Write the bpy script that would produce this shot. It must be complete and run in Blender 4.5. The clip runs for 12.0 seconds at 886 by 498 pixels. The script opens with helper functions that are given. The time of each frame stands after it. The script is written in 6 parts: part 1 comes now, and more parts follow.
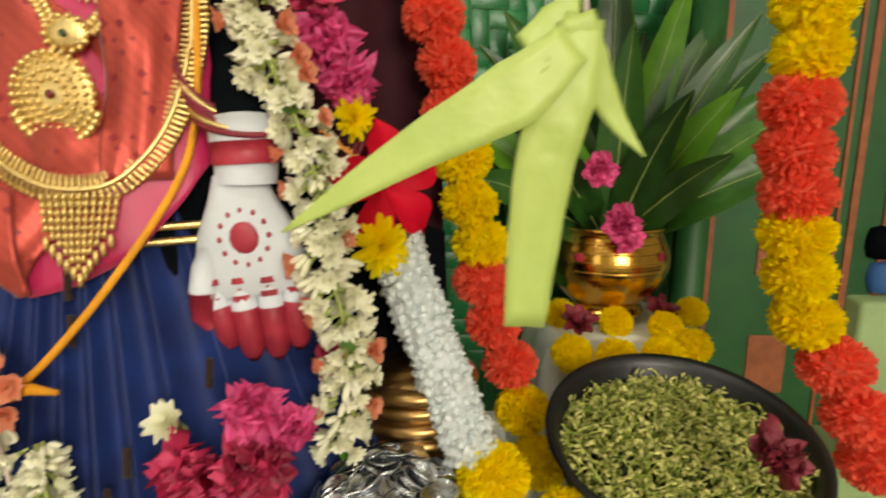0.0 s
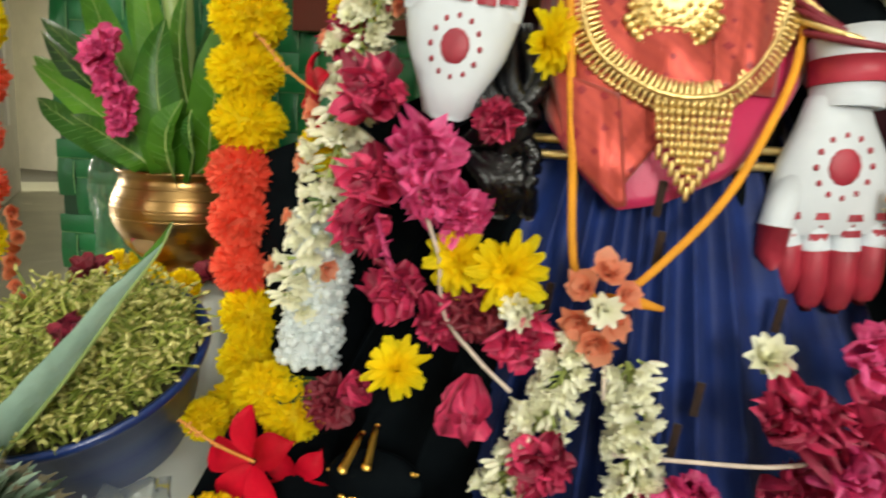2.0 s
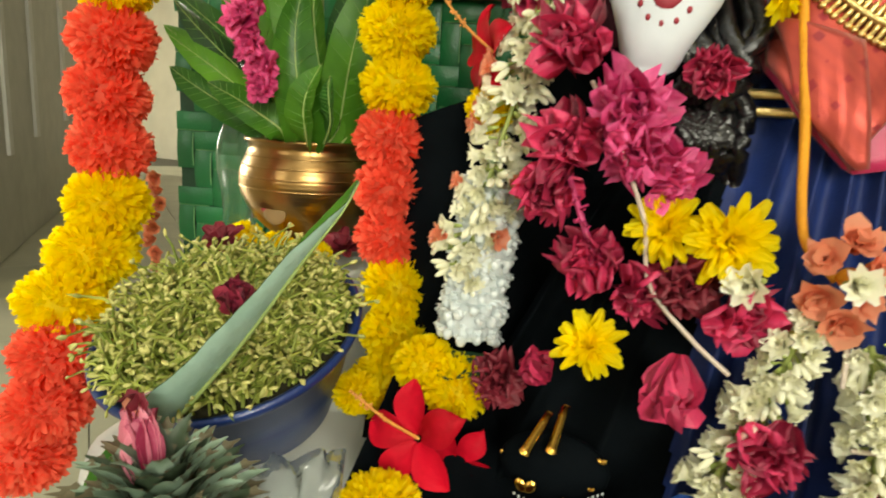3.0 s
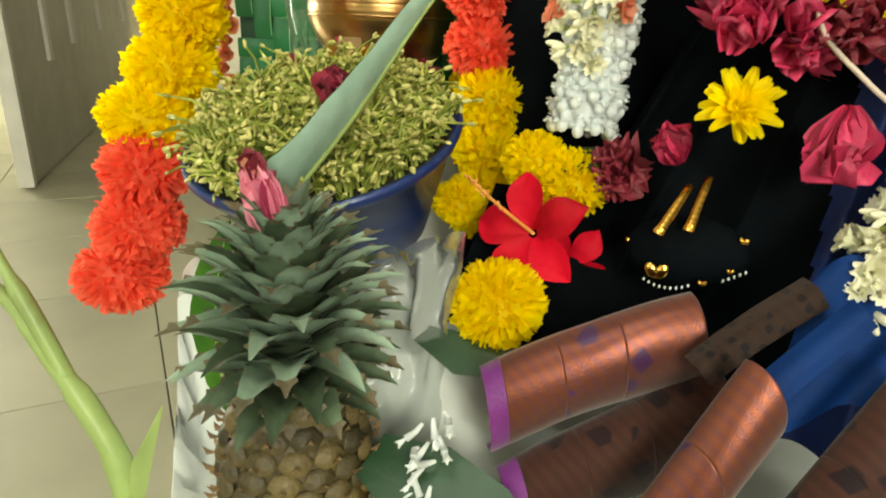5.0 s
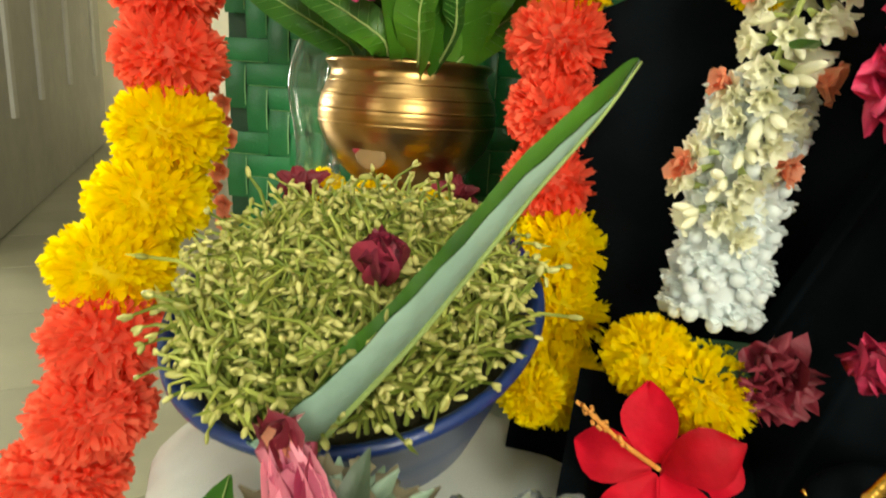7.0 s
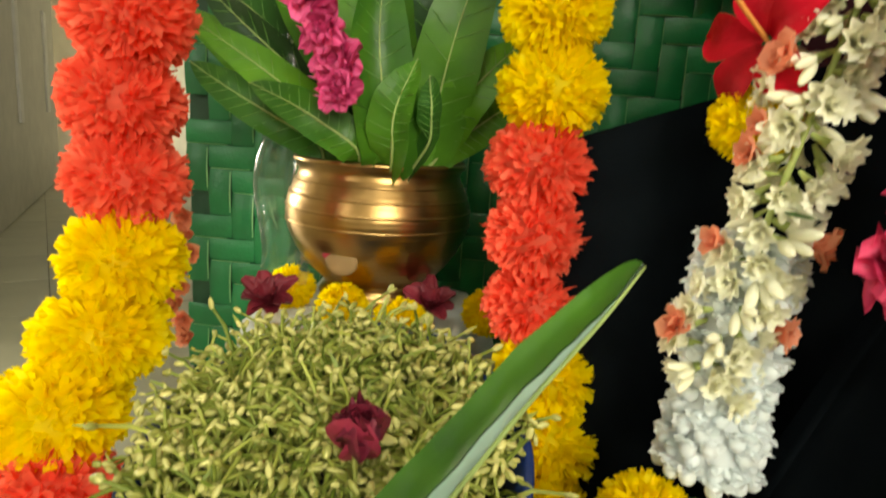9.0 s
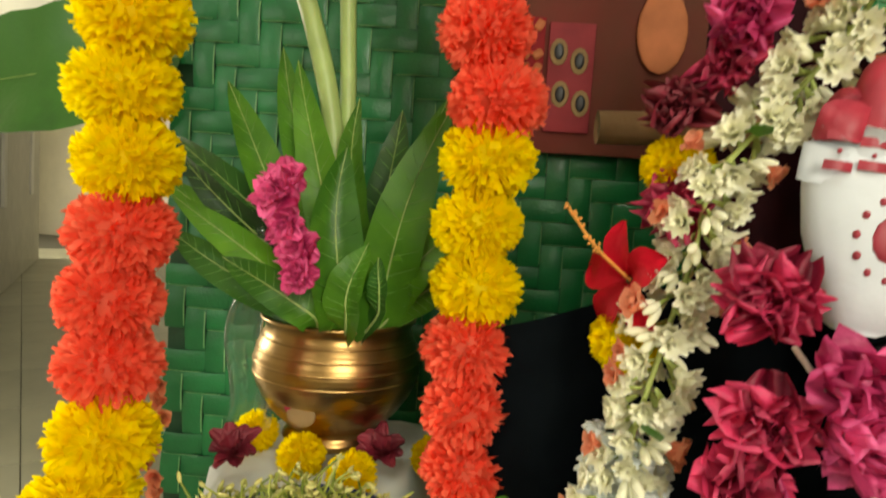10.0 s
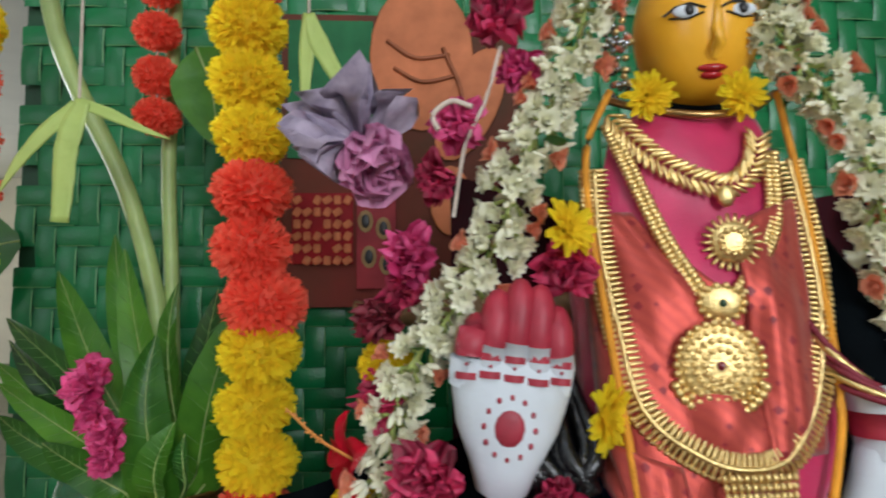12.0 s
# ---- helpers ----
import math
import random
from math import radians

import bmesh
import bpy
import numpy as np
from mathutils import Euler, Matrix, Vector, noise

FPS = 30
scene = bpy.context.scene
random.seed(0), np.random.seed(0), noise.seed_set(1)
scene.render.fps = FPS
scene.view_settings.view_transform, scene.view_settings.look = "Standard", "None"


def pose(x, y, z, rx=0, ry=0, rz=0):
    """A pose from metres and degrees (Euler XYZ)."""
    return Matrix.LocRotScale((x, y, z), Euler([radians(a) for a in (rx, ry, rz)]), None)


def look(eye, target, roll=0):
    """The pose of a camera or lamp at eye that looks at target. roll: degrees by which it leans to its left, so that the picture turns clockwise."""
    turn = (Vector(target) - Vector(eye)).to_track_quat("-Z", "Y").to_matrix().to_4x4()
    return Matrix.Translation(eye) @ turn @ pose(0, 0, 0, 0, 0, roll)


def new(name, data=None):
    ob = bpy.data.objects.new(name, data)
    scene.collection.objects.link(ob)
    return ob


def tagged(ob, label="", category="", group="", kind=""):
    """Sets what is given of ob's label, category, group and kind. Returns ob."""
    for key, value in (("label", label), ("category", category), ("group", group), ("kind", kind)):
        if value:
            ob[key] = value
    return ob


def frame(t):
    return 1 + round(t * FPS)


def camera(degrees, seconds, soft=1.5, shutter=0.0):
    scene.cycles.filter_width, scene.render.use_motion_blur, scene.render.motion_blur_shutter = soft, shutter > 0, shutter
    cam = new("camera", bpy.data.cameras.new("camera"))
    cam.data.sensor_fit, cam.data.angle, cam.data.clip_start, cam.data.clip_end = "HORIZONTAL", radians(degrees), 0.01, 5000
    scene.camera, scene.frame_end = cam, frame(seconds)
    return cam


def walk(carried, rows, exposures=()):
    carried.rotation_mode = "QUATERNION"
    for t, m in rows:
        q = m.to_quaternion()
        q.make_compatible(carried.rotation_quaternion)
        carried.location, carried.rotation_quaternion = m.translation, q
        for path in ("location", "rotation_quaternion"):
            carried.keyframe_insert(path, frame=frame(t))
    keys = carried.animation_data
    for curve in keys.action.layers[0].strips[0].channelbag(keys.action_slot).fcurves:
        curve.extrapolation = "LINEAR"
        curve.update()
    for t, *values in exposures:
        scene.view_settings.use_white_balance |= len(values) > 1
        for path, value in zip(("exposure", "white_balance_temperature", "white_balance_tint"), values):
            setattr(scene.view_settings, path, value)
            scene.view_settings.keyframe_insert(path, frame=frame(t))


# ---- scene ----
cam = camera(72.5, 12.0, soft=1.9, shutter=0.4)
METRES, EYE, TILT, LEAN, TURN = 1.2, 1.0, -12.0, 0.0, 0.0
ROWS = [
    (0.0, 0.0, 0.0, 0.0, 0.0, 0.0, -0.0),
    (0.5, -0.0546, -0.0016, -0.0212, 2.85, 0.49, -1.54),
    (1.0, -0.1186, -0.0062, -0.0322, 3.42, 3.03, -1.25),
    (1.5, -0.2125, 0.0011, -0.0548, 7.77, 2.43, -3.34),
    (2.0, -0.2828, 0.0056, -0.0734, 12.0, 1.33, -5.99),
    (2.5, -0.3339, 0.009, -0.0865, 14.83, 0.44, -7.31),
    (3.0, -0.3671, 0.0145, -0.096, 17.0, -0.27, -7.31),
    (3.5, -0.3935, 0.0231, -0.1271, 17.44, -0.23, -6.68),
    (5.5, -0.423, 0.0218, -0.1868, 20.49, -9.89, -6.39),
    (6.0, -0.4481, 0.0502, -0.163, 19.58, -6.13, -6.62),
    (6.5, -0.4797, 0.0858, -0.145, 18.16, -5.89, -7.75),
    (7.0, -0.5073, 0.1106, -0.1258, 17.33, -2.92, -7.44),
    (9.0, -0.5273, 0.1251, -0.0703, 13.89, 0.33, -6.87),
    (9.5, -0.5072, 0.0963, -0.0326, 12.5, 3.88, -6.8),
    (10.0, -0.4928, 0.0657, -0.0008, 12.23, 7.2, -6.42),
    (10.5, -0.4776, 0.0437, 0.0275, 11.58, 10.42, -5.64),
    (11.0, -0.4528, 0.0224, 0.0446, 10.41, 13.12, -4.45),
    (11.5, -0.419, 0.0043, 0.0597, 8.39, 15.12, -3.02),
    (12.0, -0.3602, -0.0105, 0.0616, 6.62, 15.67, -1.02),
]
LIGHT = [(0.0, -0.42, 7200, 12), (0.5, -0.43, 6500, 11), (2.0, -0.28, 6500, 8), (3.5, -0.08, 7100, 4), (6.0, -0.05, 7000, 2), (9.0, -0.07, 7100, 6), (10.5, -0.40, 7300, 8), (11.5, -0.58, 6400, 11), (12.0, -0.76, 5600, 13)]
walk(cam, [(t, pose(0, 0, EYE, TILT, LEAN, TURN) @ pose(METRES * x, METRES * y, METRES * z, 90 + pitch, roll, yaw)) for t, x, y, z, yaw, pitch, roll in ROWS], LIGHT)

# ---- world and light ----
world = bpy.data.worlds.new("world")
scene.world = world
world.use_nodes = True
wn = world.node_tree
sky = wn.nodes.new("ShaderNodeTexSky")
sky.sky_type, sky.sun_disc = "NISHITA", False
sky.sun_elevation, sky.sun_rotation = radians(38), radians(200)
wn.links.new(sky.outputs[0], wn.nodes["Background"].inputs[0])
wn.nodes["Background"].inputs[1].default_value = 0.12


def area_lamp(name, eye, target, sx, sy, watts, colour):
    la = bpy.data.lights.new(name, "AREA")
    la.shape, la.size, la.size_y, la.energy, la.color = "RECTANGLE", sx, sy, watts, colour
    ob = new(name, la)
    ob.matrix_world = look(eye, target)
    return ob


# daylight in the two window openings behind the camera, and an added, unseen ceiling fill lamp
area_lamp("daylight_area", (-2.2, -2.38, 1.75), (-0.6, 0.5, 0.9), 1.1, 1.3, 14, (1.0, 0.97, 0.86))
area_lamp("daylight_area", (0.9, -2.38, 1.75), (-0.2, 0.5, 0.9), 1.1, 1.3, 108, (1.0, 0.97, 0.86))
# added lamp before the closed west wall, to brighten the far floor and door
area_lamp("daylight_area", (-9.7, 3.2, 1.6), (-3.0, 2.5, 0.5), 1.6, 1.4, 580, (1.0, 0.97, 0.86))
area_lamp("ceiling_fill", (-0.6, -0.7, 2.62), (-0.6, -0.7, 0), 1.2, 0.12, 16, (0.95, 1.0, 0.97))

# ---- materials ----


def material(name, colour, rough=0.6, metal=0.0, vary=0.25, scale=40.0, bump=0.2, bscale=None, spec=0.5, trans=0.0, dark=None, island=0.0, obj=0.0, coat=0.0, sheen=0.0):
    """A surface with two scales of colour variation, fine relief and, for petals and leaves, light shining through."""
    m = bpy.data.materials.new(name)
    m.use_nodes = True
    nt = m.node_tree
    b = nt.nodes["Principled BSDF"]
    co = nt.nodes.new("ShaderNodeTexCoord")
    n1 = nt.nodes.new("ShaderNodeTexNoise")
    n1.inputs["Scale"].default_value, n1.inputs["Detail"].default_value = scale, 4
    n2 = nt.nodes.new("ShaderNodeTexNoise")
    n2.inputs["Scale"].default_value, n2.inputs["Detail"].default_value = scale * 0.17, 3
    nt.links.new(co.outputs["Object"], n1.inputs["Vector"])
    nt.links.new(co.outputs["Object"], n2.inputs["Vector"])
    add = nt.nodes.new("ShaderNodeMath")
    add.operation = "ADD"
    nt.links.new(n1.outputs["Fac"], add.inputs[0])
    nt.links.new(n2.outputs["Fac"], add.inputs[1])
    last = add.outputs[0]
    if island or obj:
        src = nt.nodes.new("ShaderNodeNewGeometry") if island else nt.nodes.new("ShaderNodeObjectInfo")
        mu = nt.nodes.new("ShaderNodeMath")
        mu.operation = "MULTIPLY_ADD"
        nt.links.new(src.outputs["Random Per Island" if island else "Random"], mu.inputs[0])
        mu.inputs[1].default_value = island or obj
        nt.links.new(last, mu.inputs[2])
        last = mu.outputs[0]
    ramp = nt.nodes.new("ShaderNodeValToRGB")
    mid = 1.0 + (island + obj) * 0.5
    ramp.color_ramp.elements[0].position = max(0.0, (mid - 0.45) / 2)
    ramp.color_ramp.elements[1].position = min(1.0, (mid + 0.45) / 2)
    d = dark or tuple(c * (1 - vary) ** 2 for c in colour)
    ramp.color_ramp.elements[0].color = (*d, 1)
    ramp.color_ramp.elements[1].color = (*[min(1, c * (1 + vary * 0.5)) for c in colour], 1)
    half = nt.nodes.new("ShaderNodeMath")
    half.operation = "MULTIPLY"
    half.inputs[1].default_value = 0.5
    nt.links.new(last, half.inputs[0])
    nt.links.new(half.outputs[0], ramp.inputs[0])
    nt.links.new(ramp.outputs[0], b.inputs["Base Color"])
    b.inputs["Roughness"].default_value, b.inputs["Metallic"].default_value = rough, metal
    b.inputs["Specular IOR Level"].default_value = spec
    b.inputs["Coat Weight"].default_value = coat
    b.inputs["Sheen Weight"].default_value = sheen
    if bump:
        n3 = nt.nodes.new("ShaderNodeTexNoise")
        n3.inputs["Scale"].default_value, n3.inputs["Detail"].default_value = bscale or scale * 4, 3
        nt.links.new(co.outputs["Object"], n3.inputs["Vector"])
        bp = nt.nodes.new("ShaderNodeBump")
        bp.inputs["Strength"].default_value, bp.inputs["Distance"].default_value = bump, 0.002
        nt.links.new(n3.outputs["Fac"], bp.inputs["Height"])
        nt.links.new(bp.outputs[0], b.inputs["Normal"])
    if trans:
        tr = nt.nodes.new("ShaderNodeBsdfTranslucent")
        mx = nt.nodes.new("ShaderNodeMixShader")
        mx.inputs[0].default_value = trans
        nt.links.new(ramp.outputs[0], tr.inputs["Color"])
        nt.links.new(b.outputs[0], mx.inputs[1])
        nt.links.new(tr.outputs[0], mx.inputs[2])
        nt.links.new(mx.outputs[0], nt.nodes["Material Output"].inputs["Surface"])
    return m


def brocade(name, base, thread, scale, amount, stripes=0.0, metal=0.55, rough=0.38):
    """Silk with woven metal thread motifs: voronoi buti over fine thread lines."""
    m = material(name, base, rough, 0.0, 0.3, 60, 0.15, 900, sheen=0.3)
    nt = m.node_tree
    b = nt.nodes["Principled BSDF"]
    co = nt.nodes["Texture Coordinate"]
    vo = nt.nodes.new("ShaderNodeTexVoronoi")
    vo.feature, vo.distance = "F1", "MANHATTAN"
    vo.inputs["Randomness"].default_value = 0.65
    vo.inputs["Scale"].default_value = scale
    nt.links.new(co.outputs["Object"], vo.inputs["Vector"])
    wv = nt.nodes.new("ShaderNodeTexWave")
    wv.bands_direction = "DIAGONAL"
    wv.inputs["Scale"].default_value, wv.inputs["Distortion"].default_value = 50, 2.0
    nt.links.new(co.outputs["Object"], wv.inputs["Vector"])
    ra = nt.nodes.new("ShaderNodeValToRGB")
    ra.color_ramp.elements[0].position, ra.color_ramp.elements[1].position = amount, amount + 0.08
    nt.links.new(vo.outputs["Distance"], ra.inputs[0])
    mu = nt.nodes.new("ShaderNodeMath")
    mu.operation = "MULTIPLY_ADD"
    nt.links.new(wv.outputs["Fac"], mu.inputs[0])
    mu.inputs[1].default_value = 0.3
    mu.inputs[2].default_value = 0.6 + stripes
    mm = nt.nodes.new("ShaderNodeMath")
    mm.operation, mm.use_clamp = "MULTIPLY", True
    nt.links.new(ra.outputs[0], mm.inputs[0])
    nt.links.new(mu.outputs[0], mm.inputs[1])
    mx = nt.nodes.new("ShaderNodeMix")
    mx.data_type = "RGBA"
    ramp = [n for n in nt.nodes if n.bl_idname == "ShaderNodeValToRGB"][0]
    nt.links.new(mm.outputs[0], mx.inputs[0])
    nt.links.new(ramp.outputs[0], mx.inputs[6])
    mx.inputs[7].default_value = (*thread, 1)
    nt.links.new(mx.outputs[2], b.inputs["Base Color"])
    me = nt.nodes.new("ShaderNodeMath")
    me.operation = "MULTIPLY"
    me.inputs[1].default_value = metal
    nt.links.new(mm.outputs[0], me.inputs[0])
    nt.links.new(me.outputs[0], b.inputs["Metallic"])
    return m


def brushed(name, colour, dark, rough):
    """Turned metal: tarnish in two scales and fine lathe rings round the axis."""
    m = material(name, colour, rough, 1.0, 0.35, 22, 0.12, 70, dark=dark)
    nt = m.node_tree
    co, b = nt.nodes["Texture Coordinate"], nt.nodes["Principled BSDF"]
    wv = nt.nodes.new("ShaderNodeTexWave")
    wv.bands_direction = "Z"
    wv.inputs["Scale"].default_value, wv.inputs["Distortion"].default_value, wv.inputs["Detail"].default_value = 70, 1.5, 3
    nt.links.new(co.outputs["Object"], wv.inputs["Vector"])
    bp = nt.nodes.new("ShaderNodeBump")
    bp.inputs["Strength"].default_value, bp.inputs["Distance"].default_value = 0.05, 0.002
    nt.links.new(wv.outputs["Fac"], bp.inputs["Height"])
    nt.links.new(nt.nodes["Bump"].outputs[0], bp.inputs["Normal"])
    nt.links.new(bp.outputs[0], b.inputs["Normal"])
    return m


M_YELLOW = material("yellow_petal", (0.98, 0.86, 0.016), 0.6, 0, 0.06, 60, 0.1, trans=0.62, island=0.4, dark=(0.98, 0.77, 0.008), spec=0.25)
M_RED = material("orange_red_petal", (0.99, 0.235, 0.14), 0.6, 0, 0.06, 60, 0.1, trans=0.60, island=0.4, dark=(0.97, 0.145, 0.08), spec=0.25)
M_CREAM = material("cream_petal", (0.97, 0.96, 0.84), 0.6, 0, 0.04, 80, 0.1, trans=0.38, obj=0.4, dark=(0.93, 0.92, 0.70), spec=0.25)
M_WHITE_BUD = material("white_bud", (0.93, 0.96, 0.96), 0.7, 0, 0.04, 90, 0.1, trans=0.4, island=0.3, dark=(0.86, 0.92, 0.92), spec=0.2)
M_GREEN_BUD = material("pale_green_stem", (0.42, 0.50, 0.14), 0.6, 0, 0.2, 80, 0.1)
M_SALMON = material("salmon_petal", (0.98, 0.40, 0.24), 0.6, 0, 0.12, 80, 0.15, trans=0.5, island=0.5)
M_MAGENTA = material("magenta_petal", (0.68, 0.045, 0.14), 0.5, 0, 0.4, 90, 0.5, 220, trans=0.3, obj=0.9, dark=(0.26, 0.010, 0.040))
M_PINK = material("pink_petal", (0.90, 0.12, 0.34), 0.5, 0, 0.35, 90, 0.5, 220, trans=0.35, obj=0.8, dark=(0.46, 0.018, 0.11))
M_PALEPINK = material("pale_pink_petal", (0.74, 0.26, 0.34), 0.55, 0, 0.3, 70, 0.5, 140, trans=0.2, obj=0.9, dark=(0.36, 0.03, 0.09))
M_CRIMSON = material("crimson_petal", (0.56, 0.003, 0.022), 0.6, 0, 0.3, 60, 0.3, 160, trans=0.15, obj=0.7, dark=(0.30, 0.001, 0.006), spec=0.15)
M_MAROON = material("maroon_petal", (0.20, 0.010, 0.025), 0.6, 0, 0.3, 80, 0.3, island=0.5)
M_DRYROSE = material("dried_rose_petal", (0.30, 0.025, 0.055), 0.5, 0, 0.3, 80, 0.5, 160, trans=0.15, obj=0.8, dark=(0.10, 0.010, 0.025))
M_LILAC = material("wilted_lilac_petal", (0.60, 0.50, 0.62), 0.65, 0, 0.3, 70, 0.9, 60, trans=0.2, obj=0.6, dark=(0.20, 0.16, 0.24))
M_LOTUS = material("lotus_pink_petal", (0.80, 0.34, 0.58), 0.55, 0, 0.25, 60, 0.2, trans=0.2, island=0.4)
M_LEAF = material("mango_leaf", (0.098, 0.26, 0.018), 0.38, 0, 0.3, 30, 0.25, 120, spec=0.32, trans=0.22, obj=0.9, dark=(0.030, 0.115, 0.010))
# a darker green than M_LEAF
M_LEAFDEEP = material("deep_green_leaf", (0.032, 0.115, 0.016), 0.36, 0, 0.3, 30, 0.25, 120, spec=0.5, trans=0.12, obj=0.9, dark=(0.009, 0.042, 0.006))
M_VEIN = material("leaf_vein", (0.36, 0.47, 0.15), 0.45, 0, 0.2, 60, 0.1)
M_SIDEVEIN = material("leaf_side_vein", (0.13, 0.30, 0.05), 0.4, 0, 0.2, 60, 0.1)
M_BLUELEAF = material("grey_green_leaf", (0.50, 0.71, 0.60), 0.5, 0, 0.3, 40, 0.8, 75, trans=0.3, dark=(0.32, 0.52, 0.41))
M_DEEPLEAF = material("dark_leaf", (0.02, 0.06, 0.025), 0.4, 0, 0.3, 40, 0.3, 90)
M_FROND = material("pale_coconut_frond", (0.55, 0.66, 0.20), 0.42, 0, 0.15, 25, 0.25, 200, trans=0.3, dark=(0.40, 0.54, 0.12))
M_STALK = material("green_stalk", (0.34, 0.46, 0.15), 0.45, 0, 0.25, 30, 0.2, 150)
M_SPROUT = material("sprout_stem", (0.54, 0.58, 0.13), 0.45, 0, 0.25, 60, 0.1, trans=0.35, island=0.9, dark=(0.20, 0.27, 0.035))
M_SEED = material("sprout_seed", (0.66, 0.62, 0.23), 0.42, 0, 0.25, 60, 0.1, trans=0.15, island=0.9, dark=(0.32, 0.33, 0.07))
M_SOIL = material("dark_soil", (0.045, 0.04, 0.015), 0.9, 0, 0.4, 60, 0.8)
M_BLUE = material("blue_plastic", (0.012, 0.035, 0.16), 0.32, 0, 0.2, 20, 0.08, 90, coat=0.2)
M_BLACK = material("black_plastic", (0.006, 0.007, 0.009), 0.42, 0, 0.2, 20, 0.08, 90)
M_BRASS = brushed("aged_brass", (0.46, 0.29, 0.11), (0.20, 0.112, 0.042), 0.30)
M_GOLDPOT = brushed("polished_brass", (0.80, 0.48, 0.10), (0.46, 0.24, 0.045), 0.2)
M_GOLD = material("gold_jewellery", (0.88, 0.66, 0.28), 0.36, 1.0, 0.2, 200, 0.35, 500, island=0.5)
M_SILVER = material("silver_coin", (0.66, 0.69, 0.72), 0.25, 1.0, 0.35, 60, 0.5, 260, obj=0.6)
M_RUBY = material("ruby_stone", (0.16, 0.01, 0.02), 0.15, 0, 0.2, 60, 0, coat=0.5)
M_MASK = material("yellow_mask", (0.84, 0.42, 0.012), 0.33, 0, 0.12, 18, 0.06, 60, coat=0.15)
M_WHITEPAINT = material("white_matte_paint", (0.62, 0.66, 0.71), 0.6, 0, 0.1, 30, 0.2, 140)
M_ALTA = material("red_stain", (0.38, 0.022, 0.045), 0.5, 0, 0.3, 60, 0.2, 140)
M_EYE = material("eye_black", (0.01, 0.01, 0.012), 0.4, 0, 0.1, 60, 0)
M_LIP = material("lip_red", (0.40, 0.01, 0.015), 0.3, 0, 0.2, 60, 0)
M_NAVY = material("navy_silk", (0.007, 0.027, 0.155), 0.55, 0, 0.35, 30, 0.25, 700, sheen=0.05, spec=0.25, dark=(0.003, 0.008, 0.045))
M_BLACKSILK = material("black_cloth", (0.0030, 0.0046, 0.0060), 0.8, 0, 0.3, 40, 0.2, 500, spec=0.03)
M_DARKMAROON = material("dark_maroon_cloth", (0.035, 0.004, 0.008), 0.7, 0, 0.3, 30, 0.2, 500, spec=0.15)
M_BLUESILK = material("blue_silk", (0.003, 0.030, 0.145), 0.6, 0, 0.3, 40, 0.2, 700, spec=0.12)
M_WRAP = material("magenta_silk", (0.55, 0.008, 0.095), 0.4, 0, 0.25, 25, 0.2, 800, sheen=0.4)
M_REDSILK = brocade("copper_red_brocade", (0.27, 0.014, 0.020), (0.40, 0.058, 0.040), 72, 0.30, 0.15, 0.5, 0.36)
M_COPPER = brocade("copper_zari_brocade", (0.045, 0.005, 0.050), (0.19, 0.052, 0.022), 30, 0.24, 0.05, 0.75, 0.34)
# darkened copy of the copper zari: shade of the inner pleats put into colour
M_SHADEZARI = brocade("shaded_zari_brocade", (0.012, 0.003, 0.005), (0.055, 0.018, 0.010), 45, 0.40, -0.1, 0.15, 0.6)
M_PURPLE = material("purple_silk", (0.17, 0.015, 0.20), 0.4, 0, 0.3, 30, 0.2, 600, sheen=0.3)
M_MOTIF = brocade("dull_gold_motif", (0.005, 0.003, 0.004), (0.028, 0.013, 0.008), 120, 0.40, 0.1, 0.1, 0.65)
M_BUTI = brocade("purple_buti_zari", (0.045, 0.005, 0.065), (0.19, 0.052, 0.022), 38, 0.46, 0.05, 0.75, 0.34)
M_REDSILK.node_tree.nodes["Principled BSDF"].inputs["Specular IOR Level"].default_value = 0.25
for mm in (M_SHADEZARI, M_MOTIF):
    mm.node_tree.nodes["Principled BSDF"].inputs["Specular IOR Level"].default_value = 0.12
M_THREAD = material("turmeric_thread", (0.80, 0.33, 0.012), 0.75, 0, 0.25, 60, 0.6, 500)
M_STRING = material("pale_string", (0.66, 0.55, 0.46), 0.85, 0, 0.2, 80, 0.6, 600)
M_CLOTH = material("white_cotton", (0.68, 0.72, 0.68), 0.85, 0, 0.1, 7, 0.35, 900, sheen=0.1)
M_HAIR = material("black_hair", (0.004, 0.004, 0.005), 0.25, 0, 0.3, 90, 0.5, 300)
M_MAT = material("green_palm_weave", (0.008, 0.155, 0.045), 0.34, 0, 0.35, 25, 0.3, 240, obj=0.7, dark=(0.004, 0.105, 0.028))
M_MAT_REST = material("green_palm_weave_rest", (0.008, 0.155, 0.045), 0.34, 0, 0.35, 25, 0.3, 240, island=0.7, dark=(0.004, 0.105, 0.028))
M_MATBACK = material("green_weave_back", (0.006, 0.06, 0.02), 0.55, 0, 0.3, 25, 0.3, 240)
M_PALE = material("pale_weave_edge", (0.20, 0.42, 0.17), 0.5, 0, 0.2, 60, 0.1)
M_BORDER = material("orange_brown_border", (0.34, 0.10, 0.035), 0.6, 0, 0.35, 40, 0.3)
M_PRINTGREEN = material("green_print", (0.014, 0.095, 0.022), 0.5, 0, 0.25, 20, 0.1)
M_POSTRED = material("poster_red", (0.30, 0.010, 0.016), 0.65, 0, 0.3, 25, 0.05, spec=0.2)
M_POSTDARK = material("poster_dark", (0.16, 0.020, 0.016), 0.65, 0, 0.5, 9, 0.05, spec=0.2, dark=(0.03, 0.04, 0.016))
